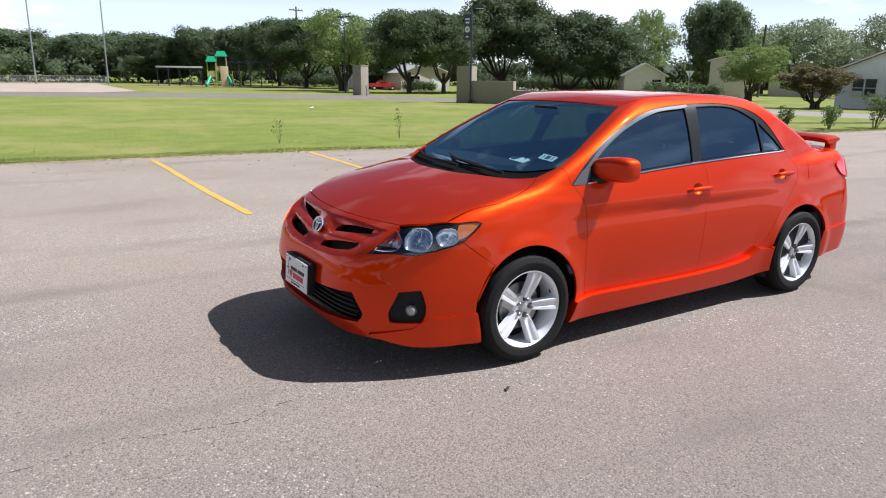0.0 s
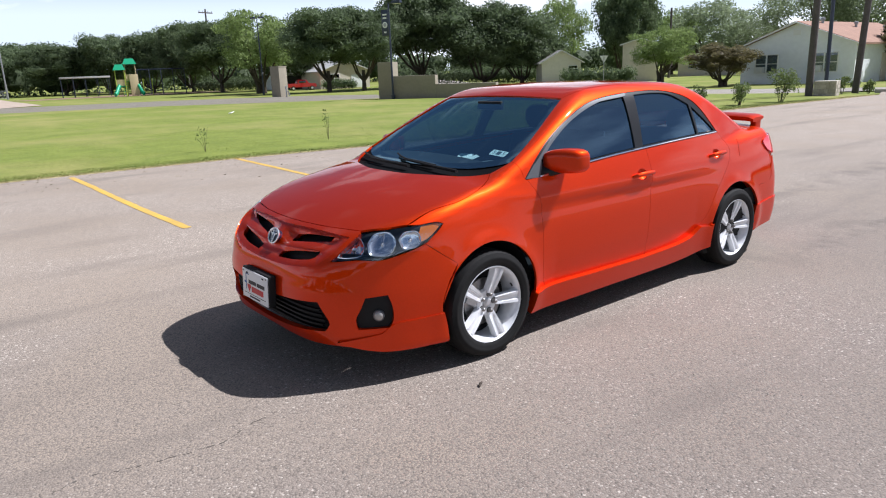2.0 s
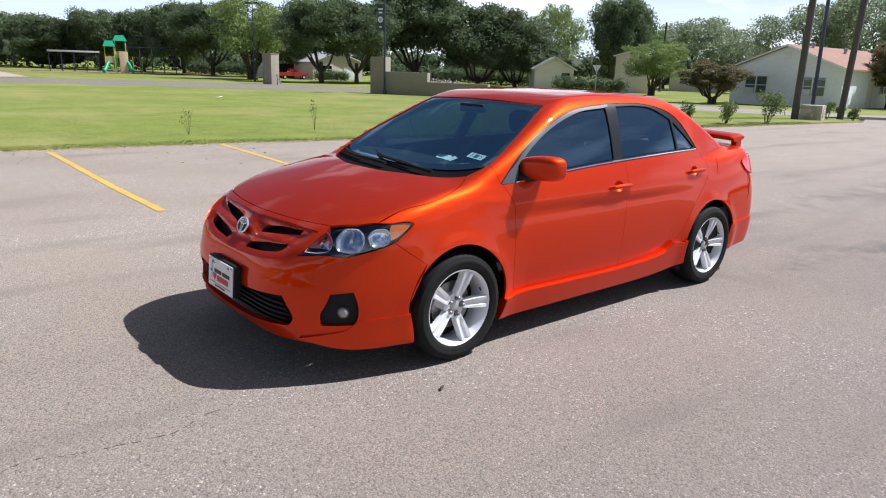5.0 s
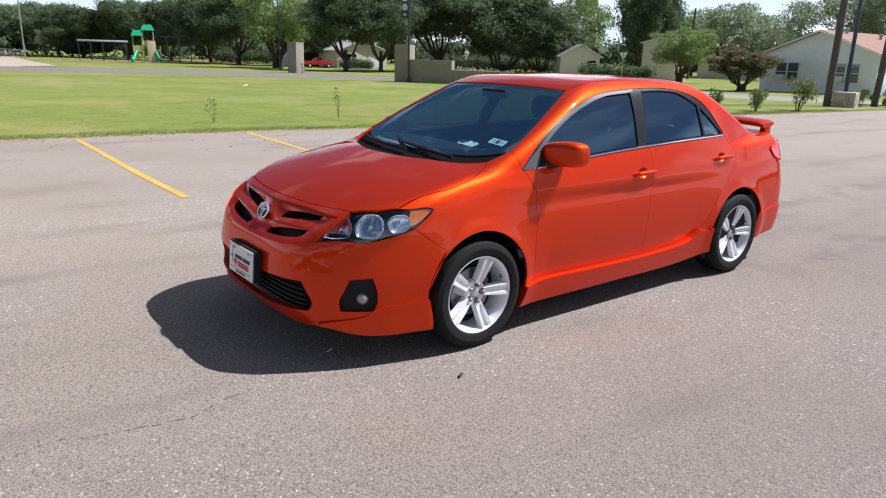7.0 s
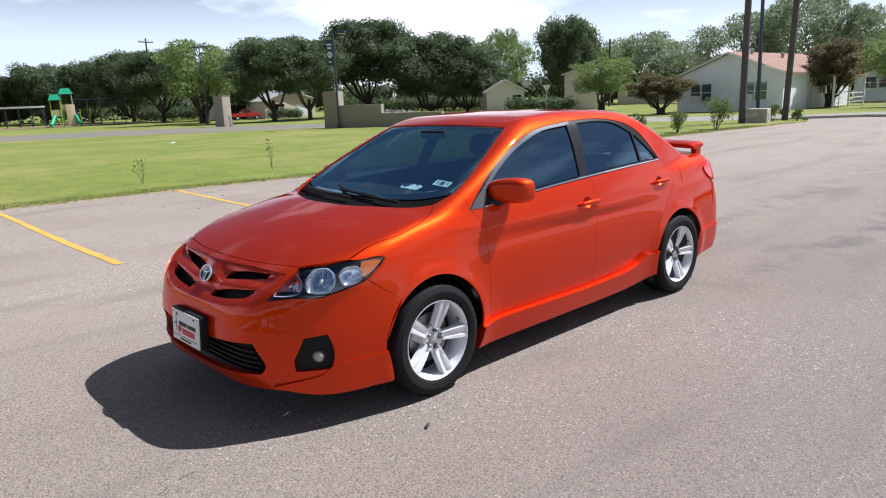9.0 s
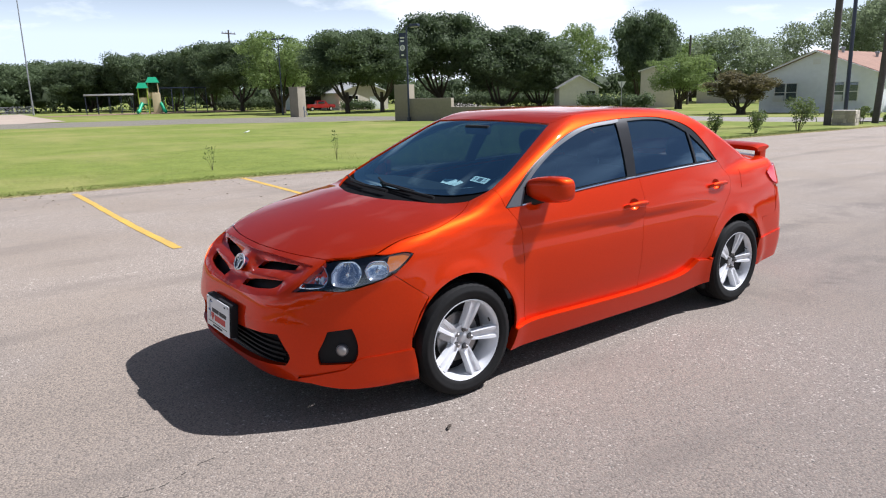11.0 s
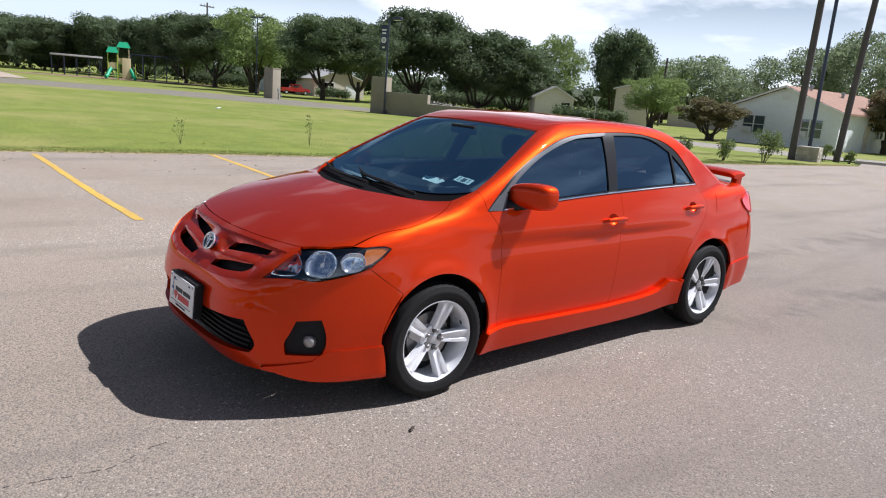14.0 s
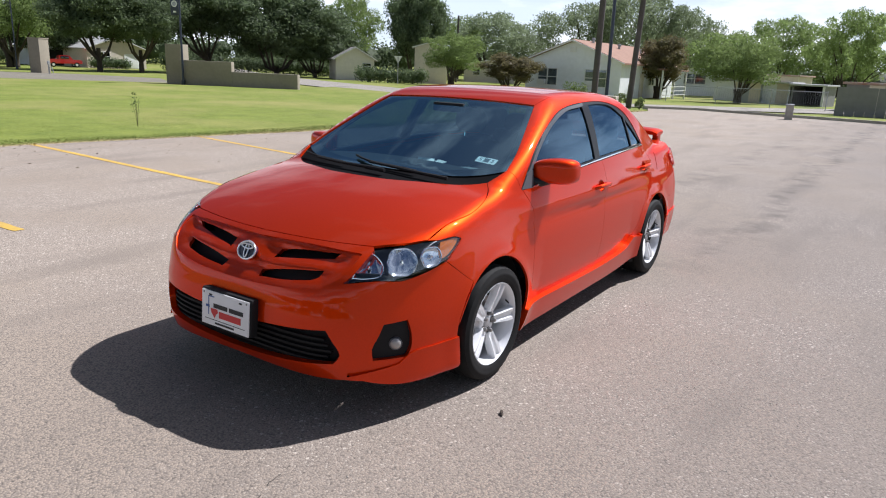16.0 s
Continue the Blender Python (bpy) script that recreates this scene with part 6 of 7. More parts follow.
def lamp_post(x, y, h, arm, banner, turn, label):
    z = lie(x, y)
    t = thing("street_lamp", label, "street lamp", m=Matrix.Translation((x, y, z)) @ pose(0, 0, 0, 0, 0, turn))
    part("post", tubed([(0, 0, -0.2), (0, 0, 0.3), (0, 0, 0.32), (0, 0, h)], [0.13, 0.13, 0.075, 0.055], 12), DARK_METAL, t)
    for s in arm:
        part("lamp_arm", tubed([(0, 0, h - 0.05), (0.45 * s, 0, h + 0.02)], 0.03, 8), DARK_METAL, t)
        head = part("lamp_head", boxed(0.32, 1.0, -0.16, 0.16, -0.10, 0.10, 0.05, Matrix.Translation((0, 0, h)) @ Matrix.Diagonal((s, 1, 1, 1))), DARK_METAL, t, "dark shoebox lamp head")
        part("lamp_glass", boxed(0.40, 0.92, -0.11, 0.11, -0.115, -0.10, 0.0, Matrix.Translation((0, 0, h)) @ Matrix.Diagonal((s, 1, 1, 1))), PAPER, head)
    if banner:
        b = part("banner", boxed(-0.62, -0.08, -0.012, 0.012, h - 2.1, h - 0.45, 0.004), DARK_METAL, t, "dark blue-green banner with a pale round emblem")
        bm = turned([(0.20, -0.018), (0.20, 0.018)], 24, Matrix.Translation((-0.35, 0, h - 1.42)) @ pose(0, 0, 0, 90, 0, 0))
        part("emblem", bm, TRIM_WHITE, b)
        part("emblem_field", turned([(0.13, -0.022), (0.13, 0.022)], 20, Matrix.Translation((-0.35, 0, h - 1.42)) @ pose(0, 0, 0, 90, 0, 0)), GALV, b)
        for k, w in enumerate((0.36, 0.30)):
            part("printed_bar", boxed(-0.35 - w / 2, -0.35 + w / 2, -0.017, 0.017, h - 0.80 - 0.22 * k, h - 0.70 - 0.22 * k, 0), TRIM_WHITE, b, smooth=False)
        part("printed_bar", boxed(-0.45, -0.25, -0.017, 0.017, h - 1.95, h - 1.85, 0), TRIM_WHITE, b, smooth=False)
        for zz in (h - 0.44, h - 2.11):
            part("banner_rod", tubed([(0, 0, zz), (-0.64, 0, zz)], 0.014, 6), DARK_METAL, b)


lamp_post(-24.55, -37.17, 6.4, (1,), True, 112, "dark street lamp with a banner before the wall")
lamp_post(-34.8, -80.3, 9.2, (1, -1), False, 112, "dark double-headed park lamp among the trees")

p1 = thing("wooden_pole", "thick weathered wooden utility pole", "utility pole", "wooden poles", Matrix.Translation((-28.09, -10.54, -0.2)))
part("shaft", tubed([(0, 0, -0.5), (0, 0.02, 6), (0.05, 0.05, 13)], [0.155, 0.14, 0.12], 14), POLE_WOOD, p1)
p3 = thing("wooden_pole", "leaning weathered wooden utility pole", "utility pole", "wooden poles", Matrix.Translation((-31.48, -9.99, -0.21)))
part("shaft", tubed([(0, 0, -0.5), (-0.05, 0.22, 6), (-0.1, 0.5, 13)], [0.15, 0.135, 0.115], 14), POLE_WOOD, p3)
p2 = thing("steel_pole", "slim dark steel pole behind the stone planter", "pole", m=Matrix.Translation((-29.64, -10.50, -0.2)))
part("shaft", tubed([(0, 0, -0.5), (0, -0.06, 6), (0, -0.1, 13)], [0.085, 0.08, 0.075], 12), DARK_METAL, p2)
part("collar", tubed([(0, 0, 0.0), (0, 0, 0.1)], 0.16, 12), DARK_METAL, p2)

for x, y, h, cross, tag in ((-46.5, -127.2, 14.5, True, "utility pole with a crossarm beyond the trees"), (-52.4, -156.9, 11.7, True, "far utility pole with a crossarm"), (-27.0, -183.9, 9.6, True, "far utility pole with a crossarm"), (-20.9, -194.9, 10.9, True, "far utility pole with a crossarm"), (-83.9, -54.7, 9.3, False, "plain utility pole among the trees")):
    t = thing("utility_pole", tag, "utility pole", m=Matrix.Translation((x, y, lie(x, y))) @ pose(0, 0, 0, 0, 0, 20))
    part("shaft", tubed([(0, 0, -0.5), (0, 0, h)], [0.20, 0.14], 8), POLE_WOOD, t)
    if cross:
        part("crossarm", boxed(-1.6, 1.6, -0.07, 0.07, h - 0.75, h - 0.55, 0.01), POLE_WOOD, t)
        for k in (-1.4, -0.6, 0.6, 1.4):
            part("insulator", tubed([(k, 0, h - 0.55), (k, 0, h - 0.3)], 0.06, 6), GALV, t)
for x, y, h in ((-14.7, -140.1, 27), (-3.2, -141.1, 27)):
    t = thing("floodlight_pole", "tall slim ball field floodlight pole", "light pole", "floodlight poles", Matrix.Translation((x, y, lie(x, y))))
    part("shaft", tubed([(0, 0, -0.5), (0, 0, h)], [0.13, 0.08], 8), GALV, t)
    part("base_sleeve", tubed([(0, 0, -0.2), (0, 0, 2.4)], 0.16, 8), GALV, t)

sg = thing("road_sign", "back of a triangular yield sign on a steel post", "road sign", m=Matrix.Translation((-59.0, -46.3, lie(-59.0, -46.3))) @ pose(0, 0, 0, 0, 0, -52))
part("post", tubed([(0, 0, -0.2), (0, 0, 2.9)], 0.045, 8), GALV, sg)
bm = bmesh.new()
fr = [bm.verts.new(v) for v in ((-0.45, 0, 2.95), (0.45, 0, 2.95), (0, 0, 2.15))]
bk = [bm.verts.new(v.co + Vector((0, -0.02, 0))) for v in fr]
bm.faces.new(fr), bm.faces.new(bk[::-1])
for k in range(3):
    bm.faces.new((fr[k], bk[k], bk[(k + 1) % 3], fr[(k + 1) % 3]))
part("sign_plate", bm, PAPER, sg, smooth=False)

bp = thing("utility_box", "small pale utility pedestal at the edge of the lot", "utility box", m=Matrix.Translation((-30.9, -2.3, -0.16)) @ pose(0, 0, 0, 0, 0, 10))
part("cabinet", boxed(-0.16, 0.16, -0.16, 0.16, -0.1, 0.62, 0.02), CONCRETE, bp)
part("lid", boxed(-0.18, 0.18, -0.18, 0.18, 0.62, 0.68, 0.02), GALV, bp)


# ---------------------------------------------------------------- buildings
def window(parent, m, w, h, panes=2, ac=False, behind=None):
    """A framed window, its face along the local x axis and outwards along -y."""
    fr = bmesh.new()
    for x0, x1, z0, z1 in ((0, w, 0, 0.06), (0, w, h - 0.06, h), (0, 0.06, 0.06, h - 0.06), (w - 0.06, w, 0.06, h - 0.06)) + tuple((w * k / panes - 0.05, w * k / panes + 0.05, 0.06, h - 0.06) for k in range(1, panes)):
        add_box(fr, x0, x1, -0.05, 0.04, z0, z1, 0)
    win = part("window", fr, TRIM_WHITE, parent, smooth=False, at=m)
    part("dark_interior", boxed(0.03, w - 0.03, 0.05, 0.09, 0.03, h - 0.03), behind or SHADOW_BOX, win, smooth=False)
    for k in range(panes):
        part("pane", boxed(w * k / panes + 0.05, w * (k + 1) / panes - 0.05, 0.0, 0.012, 0.06, h - 0.06), DARK_PANE, win, smooth=False)
        part("sash_bar", boxed(w * k / panes + 0.05, w * (k + 1) / panes - 0.05, -0.025, 0.0, h * 0.5 - 0.03, h * 0.5 + 0.03), TRIM_WHITE, win, smooth=False)
    if ac:
        part("air_conditioner", boxed(0.12, w / panes - 0.1, -0.38, 0.02, 0.06, 0.48, 0.02), TRIM_WHITE, win)
    return win


def gable_house(name, label, x, y, turn, w, d, eave, ridge, wall_mat, roof_mat, windows=(), doors=(), over=0.35, siding=False):
    """A house whose gable end faces the local -y; w across the gable, d deep."""
    z = lie(x, y)
    t = thing(name, label, "house", m=Matrix.Translation((x, y, z)) @ pose(0, 0, 0, 0, 0, turn))
    bm = bmesh.new()
    pts = [(0, -0.4), (w, -0.4), (w, eave), (w / 2, ridge), (0, eave)]
    f0 = [bm.verts.new((a, 0, b)) for a, b in pts]
    f1 = [bm.verts.new((a, d, b)) for a, b in pts]
    bm.faces.new(f0), bm.faces.new(f1[::-1])
    for k in range(5):
        if k not in (2, 3):
            bm.faces.new((f0[k], f1[k], f1[(k + 1) % 5], f0[(k + 1) % 5]))
    bmesh.ops.recalc_face_normals(bm, faces=bm.faces)
    part("wall", bm, wall_mat, t, smooth=False)
    if siding:
        for k in range(int(eave / 0.2)):
            zz = 0.15 + 0.2 * k
            part("siding_board", boxed(0, w, -0.022, -0.004, zz, zz + 0.185), wall_mat, t, smooth=False)
    for s in (0, 1):
        bm = bmesh.new()
        run, rise = w / 2 + over, (ridge - eave) * (w / 2 + over) / (w / 2)
        a = [(w / 2, ridge + 0.02), (w / 2 - run, ridge - rise + 0.02)] if s == 0 else [(w / 2, ridge + 0.02), (w / 2 + run, ridge - rise + 0.02)]
        v = [bm.verts.new(q) for q in ((a[0][0], -over, a[0][1]), (a[1][0], -over, a[1][1]), (a[1][0], d + over, a[1][1]), (a[0][0], d + over, a[0][1]))]
        u = [bm.verts.new(q.co + Vector((0, 0, 0.14))) for q in v]
        bm.faces.new(v), bm.faces.new(u[::-1])
        for k in range(4):
            bm.faces.new((v[k], v[(k + 1) % 4], u[(k + 1) % 4], u[k]))
        bmesh.ops.recalc_face_normals(bm, faces=bm.faces)
        part("roof", bm, roof_mat, t, smooth=False)
        e = 1 if s else -1
        part("bargeboard", tubed([(w / 2, -over - 0.02, ridge + 0.06), (w / 2 + e * run, -over - 0.02, ridge - rise + 0.06)], 0.075, 4), TRIM_WHITE, t)
    for face, pos, sill, ww, hh, n, ac in windows:
        m = Matrix.Translation((pos, -0.065, sill)) if face == "front" else Matrix.Translation((w + 0.02, pos, sill)) @ pose(0, 0, 0, 0, 0, 90)
        window(t, m, ww, hh, n, ac, BLIND if ac else None)
    for face, pos, ww, hh, mat in doors:
        m = Matrix.Translation((pos, -0.03, 0)) if face == "front" else Matrix.Translation((w + 0.03, pos, 0)) @ pose(0, 0, 0, 0, 0, 90)
        part("door", boxed(0, ww, -0.02, 0.03, 0, hh, 0.01), mat, t, at=m)
    return t


h1 = gable_house("house", "white sided bungalow with an orange-tan shingle roof", -50.2, -25.75, 90, 8.35, 14.0, 2.72, 4.32, WHITE_SIDING, SHINGLE,
                 [("front", 1.15, 0.76, 1.8, 1.4, 2, True), ("front", 5.35, 0.78, 1.9, 1.4, 2, True), ("side", 7.0, 1.0, 1.4, 1.1, 2, False)], [("side", 4.6, 0.95, 2.0, CREAM)], siding=True)
for q in ((4.6, 3.0), (5.4, 7.0), (6.2, 10.5)):
    part("roof_vent", turned([(0.10, 0), (0.10, 0.3), (0.17, 0.3), (0.15, 0.45), (0.01, 0.48)], 12, Matrix.Translation((q[0], q[1], 4.42 - abs(q[0] - 4.175) * 0.383))), GALV, h1)
part("gable_vent", boxed(3.9, 4.45, -0.05, -0.024, 3.45, 3.85, 0.01), TRIM_WHITE, h1)
bm = boxed(8.36, 10.2, 5.0, 12.5, 2.32, 2.46, 0.02)
part("porch_roof", bm, SHINGLE, h1)
for yy in (5.2, 8.7, 12.3):
    part("porch_post", boxed(10.0, 10.13, yy - 0.06, yy + 0.06, -0.4, 2.32), TRIM_WHITE, h1)
for k in range(3):
    part("porch_rail", boxed(10.03, 10.09, 5.3, 12.2, 0.25 + 0.35 * k, 0.31 + 0.35 * k), TRIM_WHITE, h1, smooth=False)

gable_house("house", "white gabled house with a grey roof behind the trees", -63.4, -59.6, 139, 4.9, 8, 2.6, 3.95, CREAM_WHITE, GREY_ROOF, [("front", 3.3, 1.3, 1.2, 0.85, 1, False), ("side", 1.0, 1.0, 1.0, 1.0, 1, True)], over=0.4)
# the carport's shaded opening is a flat dark panel, made as a door
gable_house("house", "pale house with a carport and grey roof", -48.2, -103.5, 172, 7.4, 9, 2.6, 3.7, WHITE_SIDING, PALE_ROOF, [], [("front", 0.5, 4.2, 2.2, SHADOW_BOX)])
gable_house("house", "low cream house with a pale roof and garage door", -50.9, -94.6, 172, 8.4, 9, 2.6, 4.2, CREAM, PALE_ROOF, [("front", 1.4, 0.9, 1.8, 1.3, 2, False)], [("front", 5.2, 2.2, 2.0, WHITE_SIDING)])
gable_house("house", "tall cream house partly hidden by trees", -68.2, -50.8, 126, 4.1, 6, 4.3, 4.9, CREAM, GREY_ROOF, [("front", 2.2, 2.6, 0.9, 1.0, 1, False)])
gable_house("house", "low pale house far behind the myrtle", -90.4, -57.5, 122, 8.0, 7, 2.5, 3.3, CREAM, GREY_ROOF, [("front", 1.4, 1.0, 1.1, 1.0, 1, False)])
gable_house("house", "white sided house with a dark window in the back yards", -78.3, -21.2, 104, 7.6, 9, 2.5, 3.3, WHITE_SIDING, GREY_ROOF, [("front", 0.9, 1.2, 2.4, 1.2, 2, False)], siding=True)


def hedge(label, a, b, h, deep, seed):
    """A clipped or wild row of shrubs from a to b."""
    d = Vector((b[0] - a[0], b[1] - a[1]))
    t = thing("hedge", label, "hedge", "hedges", Matrix.Translation((a[0], a[1], lie(*a))) @ Matrix.Rotation(math.atan2(d.y, d.x), 4, "Z"))
    r = random.Random(seed)
    n = max(3, int(d.length / 0.9))
    shape = [(d.length * (k + 0.5) / n, r.uniform(-0.1, 0.1) * deep, h * r.uniform(0.42, 0.52), d.length / n * 0.95, deep * 0.6, h * r.uniform(0.46, 0.56)) for k in range(n)]
    o = new("leaves", leaf_mesh("leaves", int(420 * n), shape, 0.12, OAK, seed))
    o.parent = t
    bm = bmesh.new()
    for q in shape:
        tube(bm, [(q[0], q[1], -0.1), (q[0], q[1], h * 0.5)], [0.06, 0.03], 5)
    part("stems", bm, BARK, t)


hedge("dark clipped hedge in front of the cream house", (-59.2, -52.3), (-64.2, -46.2), 1.75, 1.6, 1)
# the next two rows are dark filling, added for the shade below the crowns
hedge("dark filler shrubs behind the entrance wall", (-59.0, -89.3), (-69.0, -81.7), 2.6, 2.0, 2)
hedge("dark filler shrubs below the oaks by the white house", (-69.2, -81.5), (-72.6, -68.7), 2.4, 2.0, 3)
# added row, standing in for dark cars and houses under the trees
hedge("dark filler shrubs in place of unclear dark shapes under the park trees", (-42.0, -123.5), (-52.8, -113.5), 2.4, 2.0, 4)
hedge("low shrubs before the garage house", (-50.0, -92.2), (-54.0, -89.6), 1.4, 1.2, 5)


# distant woods that close the horizon behind the houses
rw = random.Random(21)
shape = []
for k in range(150):
    a = radians(-72 - 135 * k / 150) + rw.uniform(-0.01, 0.01)
    dist = rw.uniform(168, 190)
    x, y, q = 3.5 + dist * math.cos(a), 3.6 + dist * math.sin(a), rw.uniform(0.75, 1.15)
    shape.append((x, y, lie(x, y) + 3.3 * q, 5.2, 5.2, 3.9 * q))
woods = new("distant_woods", leaf_mesh("distant_woods", 42000, shape, 0.42, OAK, 5))
tagged(woods, "dark distant woods along the horizon", "woods", kind="stuff")


def shed(label, x, y, turn, w, d, h, wall_mat, roof_mat, front_open=False):
    z = lie(x, y)
    t = thing("shed", label, "shed", m=Matrix.Translation((x, y, z)) @ pose(0, 0, 0, 0, 0, turn))
    for x0, x1, y0, y1 in ((0, 0.1, 0, d), (w - 0.1, w, 0, d), (0.1, w - 0.1, d - 0.1, d)) + (() if front_open else ((0.1, w - 0.1, 0, 0.1),)):
        part("wall", boxed(x0, x1, y0, y1, -0.3, h), wall_mat, t, smooth=False)
    part("roof", boxed(-0.2, w + 0.2, -0.3, d + 0.2, h, h + 0.15, 0.02), roof_mat, t)
    if front_open:
        part("dark_interior", boxed(0.15, w - 0.15, d - 0.4, d - 0.15, -0.3, h - 0.05), SHADOW_BOX, t, smooth=False)
        part("corner_post", boxed(w - 0.16, w, -0.1, 0.06, -0.3, h), TRIM_WHITE, t, smooth=False)
    else:
        part("door", boxed(w * 0.55, w * 0.55 + 0.9, -0.04, 0.0, 0, 1.9), CREAM, t, smooth=False)


shed("weathered grey garden shed with a low roof", -59.4, -10.5, 80, 1.9, 2.6, 1.62, FENCE_PALE, PALE_ROOF)
shed("pale sided garden shed with a pale roof", -59.7, -8.7, 82, 2.3, 3.0, 1.62, WHITE_SIDING, PALE_ROOF)
shed("open-fronted dark carport with a pale roof", -58.7, -6.2, 84, 2.4, 4.0, 1.50, FENCE_GREY, PALE_ROOF, True)
shed("low reddish-roofed outbuilding behind the shed", -69.7, -9.9, 80, 2.7, 4.0, 2.3, CREAM, RUST)
shed("low white outbuilding beside a tree", -64.0, -13.4, 80, 3.4, 3.0, 1.7, WHITE_SIDING, GREY_ROOF)
shed("rusty-roofed shed behind the grey fence", -49.6, -1.7, 85, 2.4, 3.0, 1.72, FENCE_GREY, RUST)
gf = thing("metal_fence", "tall grey sheet metal fence at the end of the yards", "fence", m=Matrix.Translation((-41.5, -1.46, -0.24)) @ pose(0, 0, 0, 0, 0, 92))
for k in range(24):
    part("fence_sheet", boxed(0.5 * k, 0.5 * k + 0.485, 0.0 if k % 2 else 0.03, 0.03 if k % 2 else 0.06, -0.2, 1.55), FENCE_GREY, gf, smooth=False)

cf = thing("chain_link_fence", "low chain-link fence along the back yards", "fence")
line = [(-52.0, -14.2), (-50.2, -10.0), (-48.4, -6.0), (-46.4, -2.4)]
for a, b in zip(line, line[1:]):
    bm = bmesh.new()
    for zz in (1.15, 0.15):
        tube(bm, [(a[0], a[1], lie(*a) + zz), (b[0], b[1], lie(*b) + zz)], 0.02 if zz > 1 else 0.008, 6)
    for k in range(24):
        f, g = k / 24, (k + 1) / 24
        p, q = [(a[0] + (b[0] - a[0]) * s, a[1] + (b[1] - a[1]) * s, lie(*a)) for s in (f, g)]
        tube(bm, [(p[0], p[1], p[2] + 0.1), (q[0], q[1], q[2] + 1.15)], 0.004, 3, False)
        tube(bm, [(p[0], p[1], p[2] + 1.15), (q[0], q[1], q[2] + 0.1)], 0.004, 3, False)
    part("wire_panel", bm, GALV, cf)
for a in line:
    part("fence_post", tubed([(a[0], a[1], lie(*a) - 0.2), (a[0], a[1], lie(*a) + 1.25)], 0.03, 8), GALV, cf)

bf = thing("ball_field_fence", "long low grey chain-link ball field fence", "fence")
for k in range(12):
    x0, y0, x1, y1 = 24 - 3.3 * k, -144 - 0.15 * k, 24 - 3.3 * (k + 1), -144 - 0.15 * (k + 1)
    z = lie(x0, y0)
    bm = bmesh.new()
    for zz in (0.08, 0.75, 1.42):
        tube(bm, [(x0, y0, z + zz), (x1, y1, z + zz)], 0.025, 4)
    for i in range(16):
        p, q = [(x0 + (x1 - x0) * f, y0 + (y1 - y0) * f) for f in (i / 16, (i + 1) / 16)]
        tube(bm, [(p[0], p[1], z + 0.08), (q[0], q[1], z + 1.42)], 0.010, 3, False)
        tube(bm, [(p[0], p[1], z + 1.42), (q[0], q[1], z + 0.08)], 0.010, 3, False)
    part("mesh_panel", bm, FENCE_PALE, bf, smooth=False)
    part("fence_post", tubed([(x0, y0, z - 0.2), (x0, y0, z + 1.6)], 0.05, 6), GALV, bf)

# stone planter
pl = thing("stone_planter", "square planter of rough pale limestone blocks", "planter", m=Matrix.Translation((-28.5, -9.98, -0.22)) @ pose(0, 0, 0, 0, 0, 100) @ Matrix.Diagonal((0.60, 0.60, 0.95, 1)))
part("mortar_core", boxed(-0.68, 0.68, -0.56, 0.56, 0.0, 0.74, 0.02), CONCRETE, pl)
rs = random.Random(9)
for c in range(4):
    z0 = 0.01 + 0.185 * c
    for fx, fy, ln, ang in ((-0.70, -0.58, 1.40, 0), (0.70, -0.58, 1.16, 90), (0.70, 0.58, 1.40, 180), (-0.70, 0.58, 1.16, 270)):
        s = 0.0
        while s < ln - 0.05:
            L = min(rs.uniform(0.22, 0.42), ln - s)
            if ln - s - L < 0.12:
                L = ln - s
            bm = boxed(s + 0.006, s + L - 0.006, -0.03 - rs.uniform(0, 0.025), 0.08, z0, z0 + 0.172, 0.012)
            part("block", bm, STONE, pl, at=Matrix.Translation((fx, fy, 0)) @ pose(0, 0, 0, 0, 0, ang))
            s += L

# playground
pg = thing("play_structure", "green and tan playground tower with pyramid roofs", "playground", m=Matrix.Translation((-29.2, -117.0, -0.78)) @ pose(0, 0, 0, 0, 0, 165) @ Matrix.Diagonal((0.84, 0.84, 1.08, 1)))
for cx, cy, deck, top, w in ((0, 0, 2.2, 4.6, 1.8), (-1.9, -0.6, 1.5, 3.8, 1.6)):
    for sx in (-1, 1):
        for sy in (-1, 1):
            part("post", tubed([(cx + sx * w / 2, cy + sy * w / 2, -0.2), (cx + sx * w / 2, cy + sy * w / 2, top)], 0.08, 8), LIME_PLASTIC if cx else TAN_PLASTIC, pg)
    part("deck", boxed(cx - w / 2, cx + w / 2, cy - w / 2, cy + w / 2, deck - 0.1, deck), GREEN_PLASTIC, pg)
    bm = bmesh.new()
    base = [bm.verts.new((cx + a * w * 0.68, cy + b * w * 0.68, top - 0.05)) for a, b in ((-1, -1), (1, -1), (1, 1), (-1, 1))]
    mid = [bm.verts.new((cx + a * w * 0.40, cy + b * w * 0.40, top + 0.75)) for a, b in ((-1, -1), (1, -1), (1, 1), (-1, 1))]
    for k in range(4):
        bm.faces.new((base[k], base[(k + 1) % 4], mid[(k + 1) % 4], mid[k]))
    bm.faces.new(mid), bm.faces.new(base[::-1])
    part("roof", bm, GREEN_PLASTIC, pg, "green pyramid roof", smooth=False)
    part("panel", boxed(cx - w / 2, cx + w / 2, cy - w / 2, cy - w / 2 + 0.06, deck, deck + 0.9), TAN_PLASTIC, pg, smooth=False)
part("climbing_wall", boxed(-0.3, 1.2, -1.5, -1.25, -0.1, 2.9, 0.05, pose(0, 0, 0, -8, 0, 0)), TAN_PLASTIC, pg)
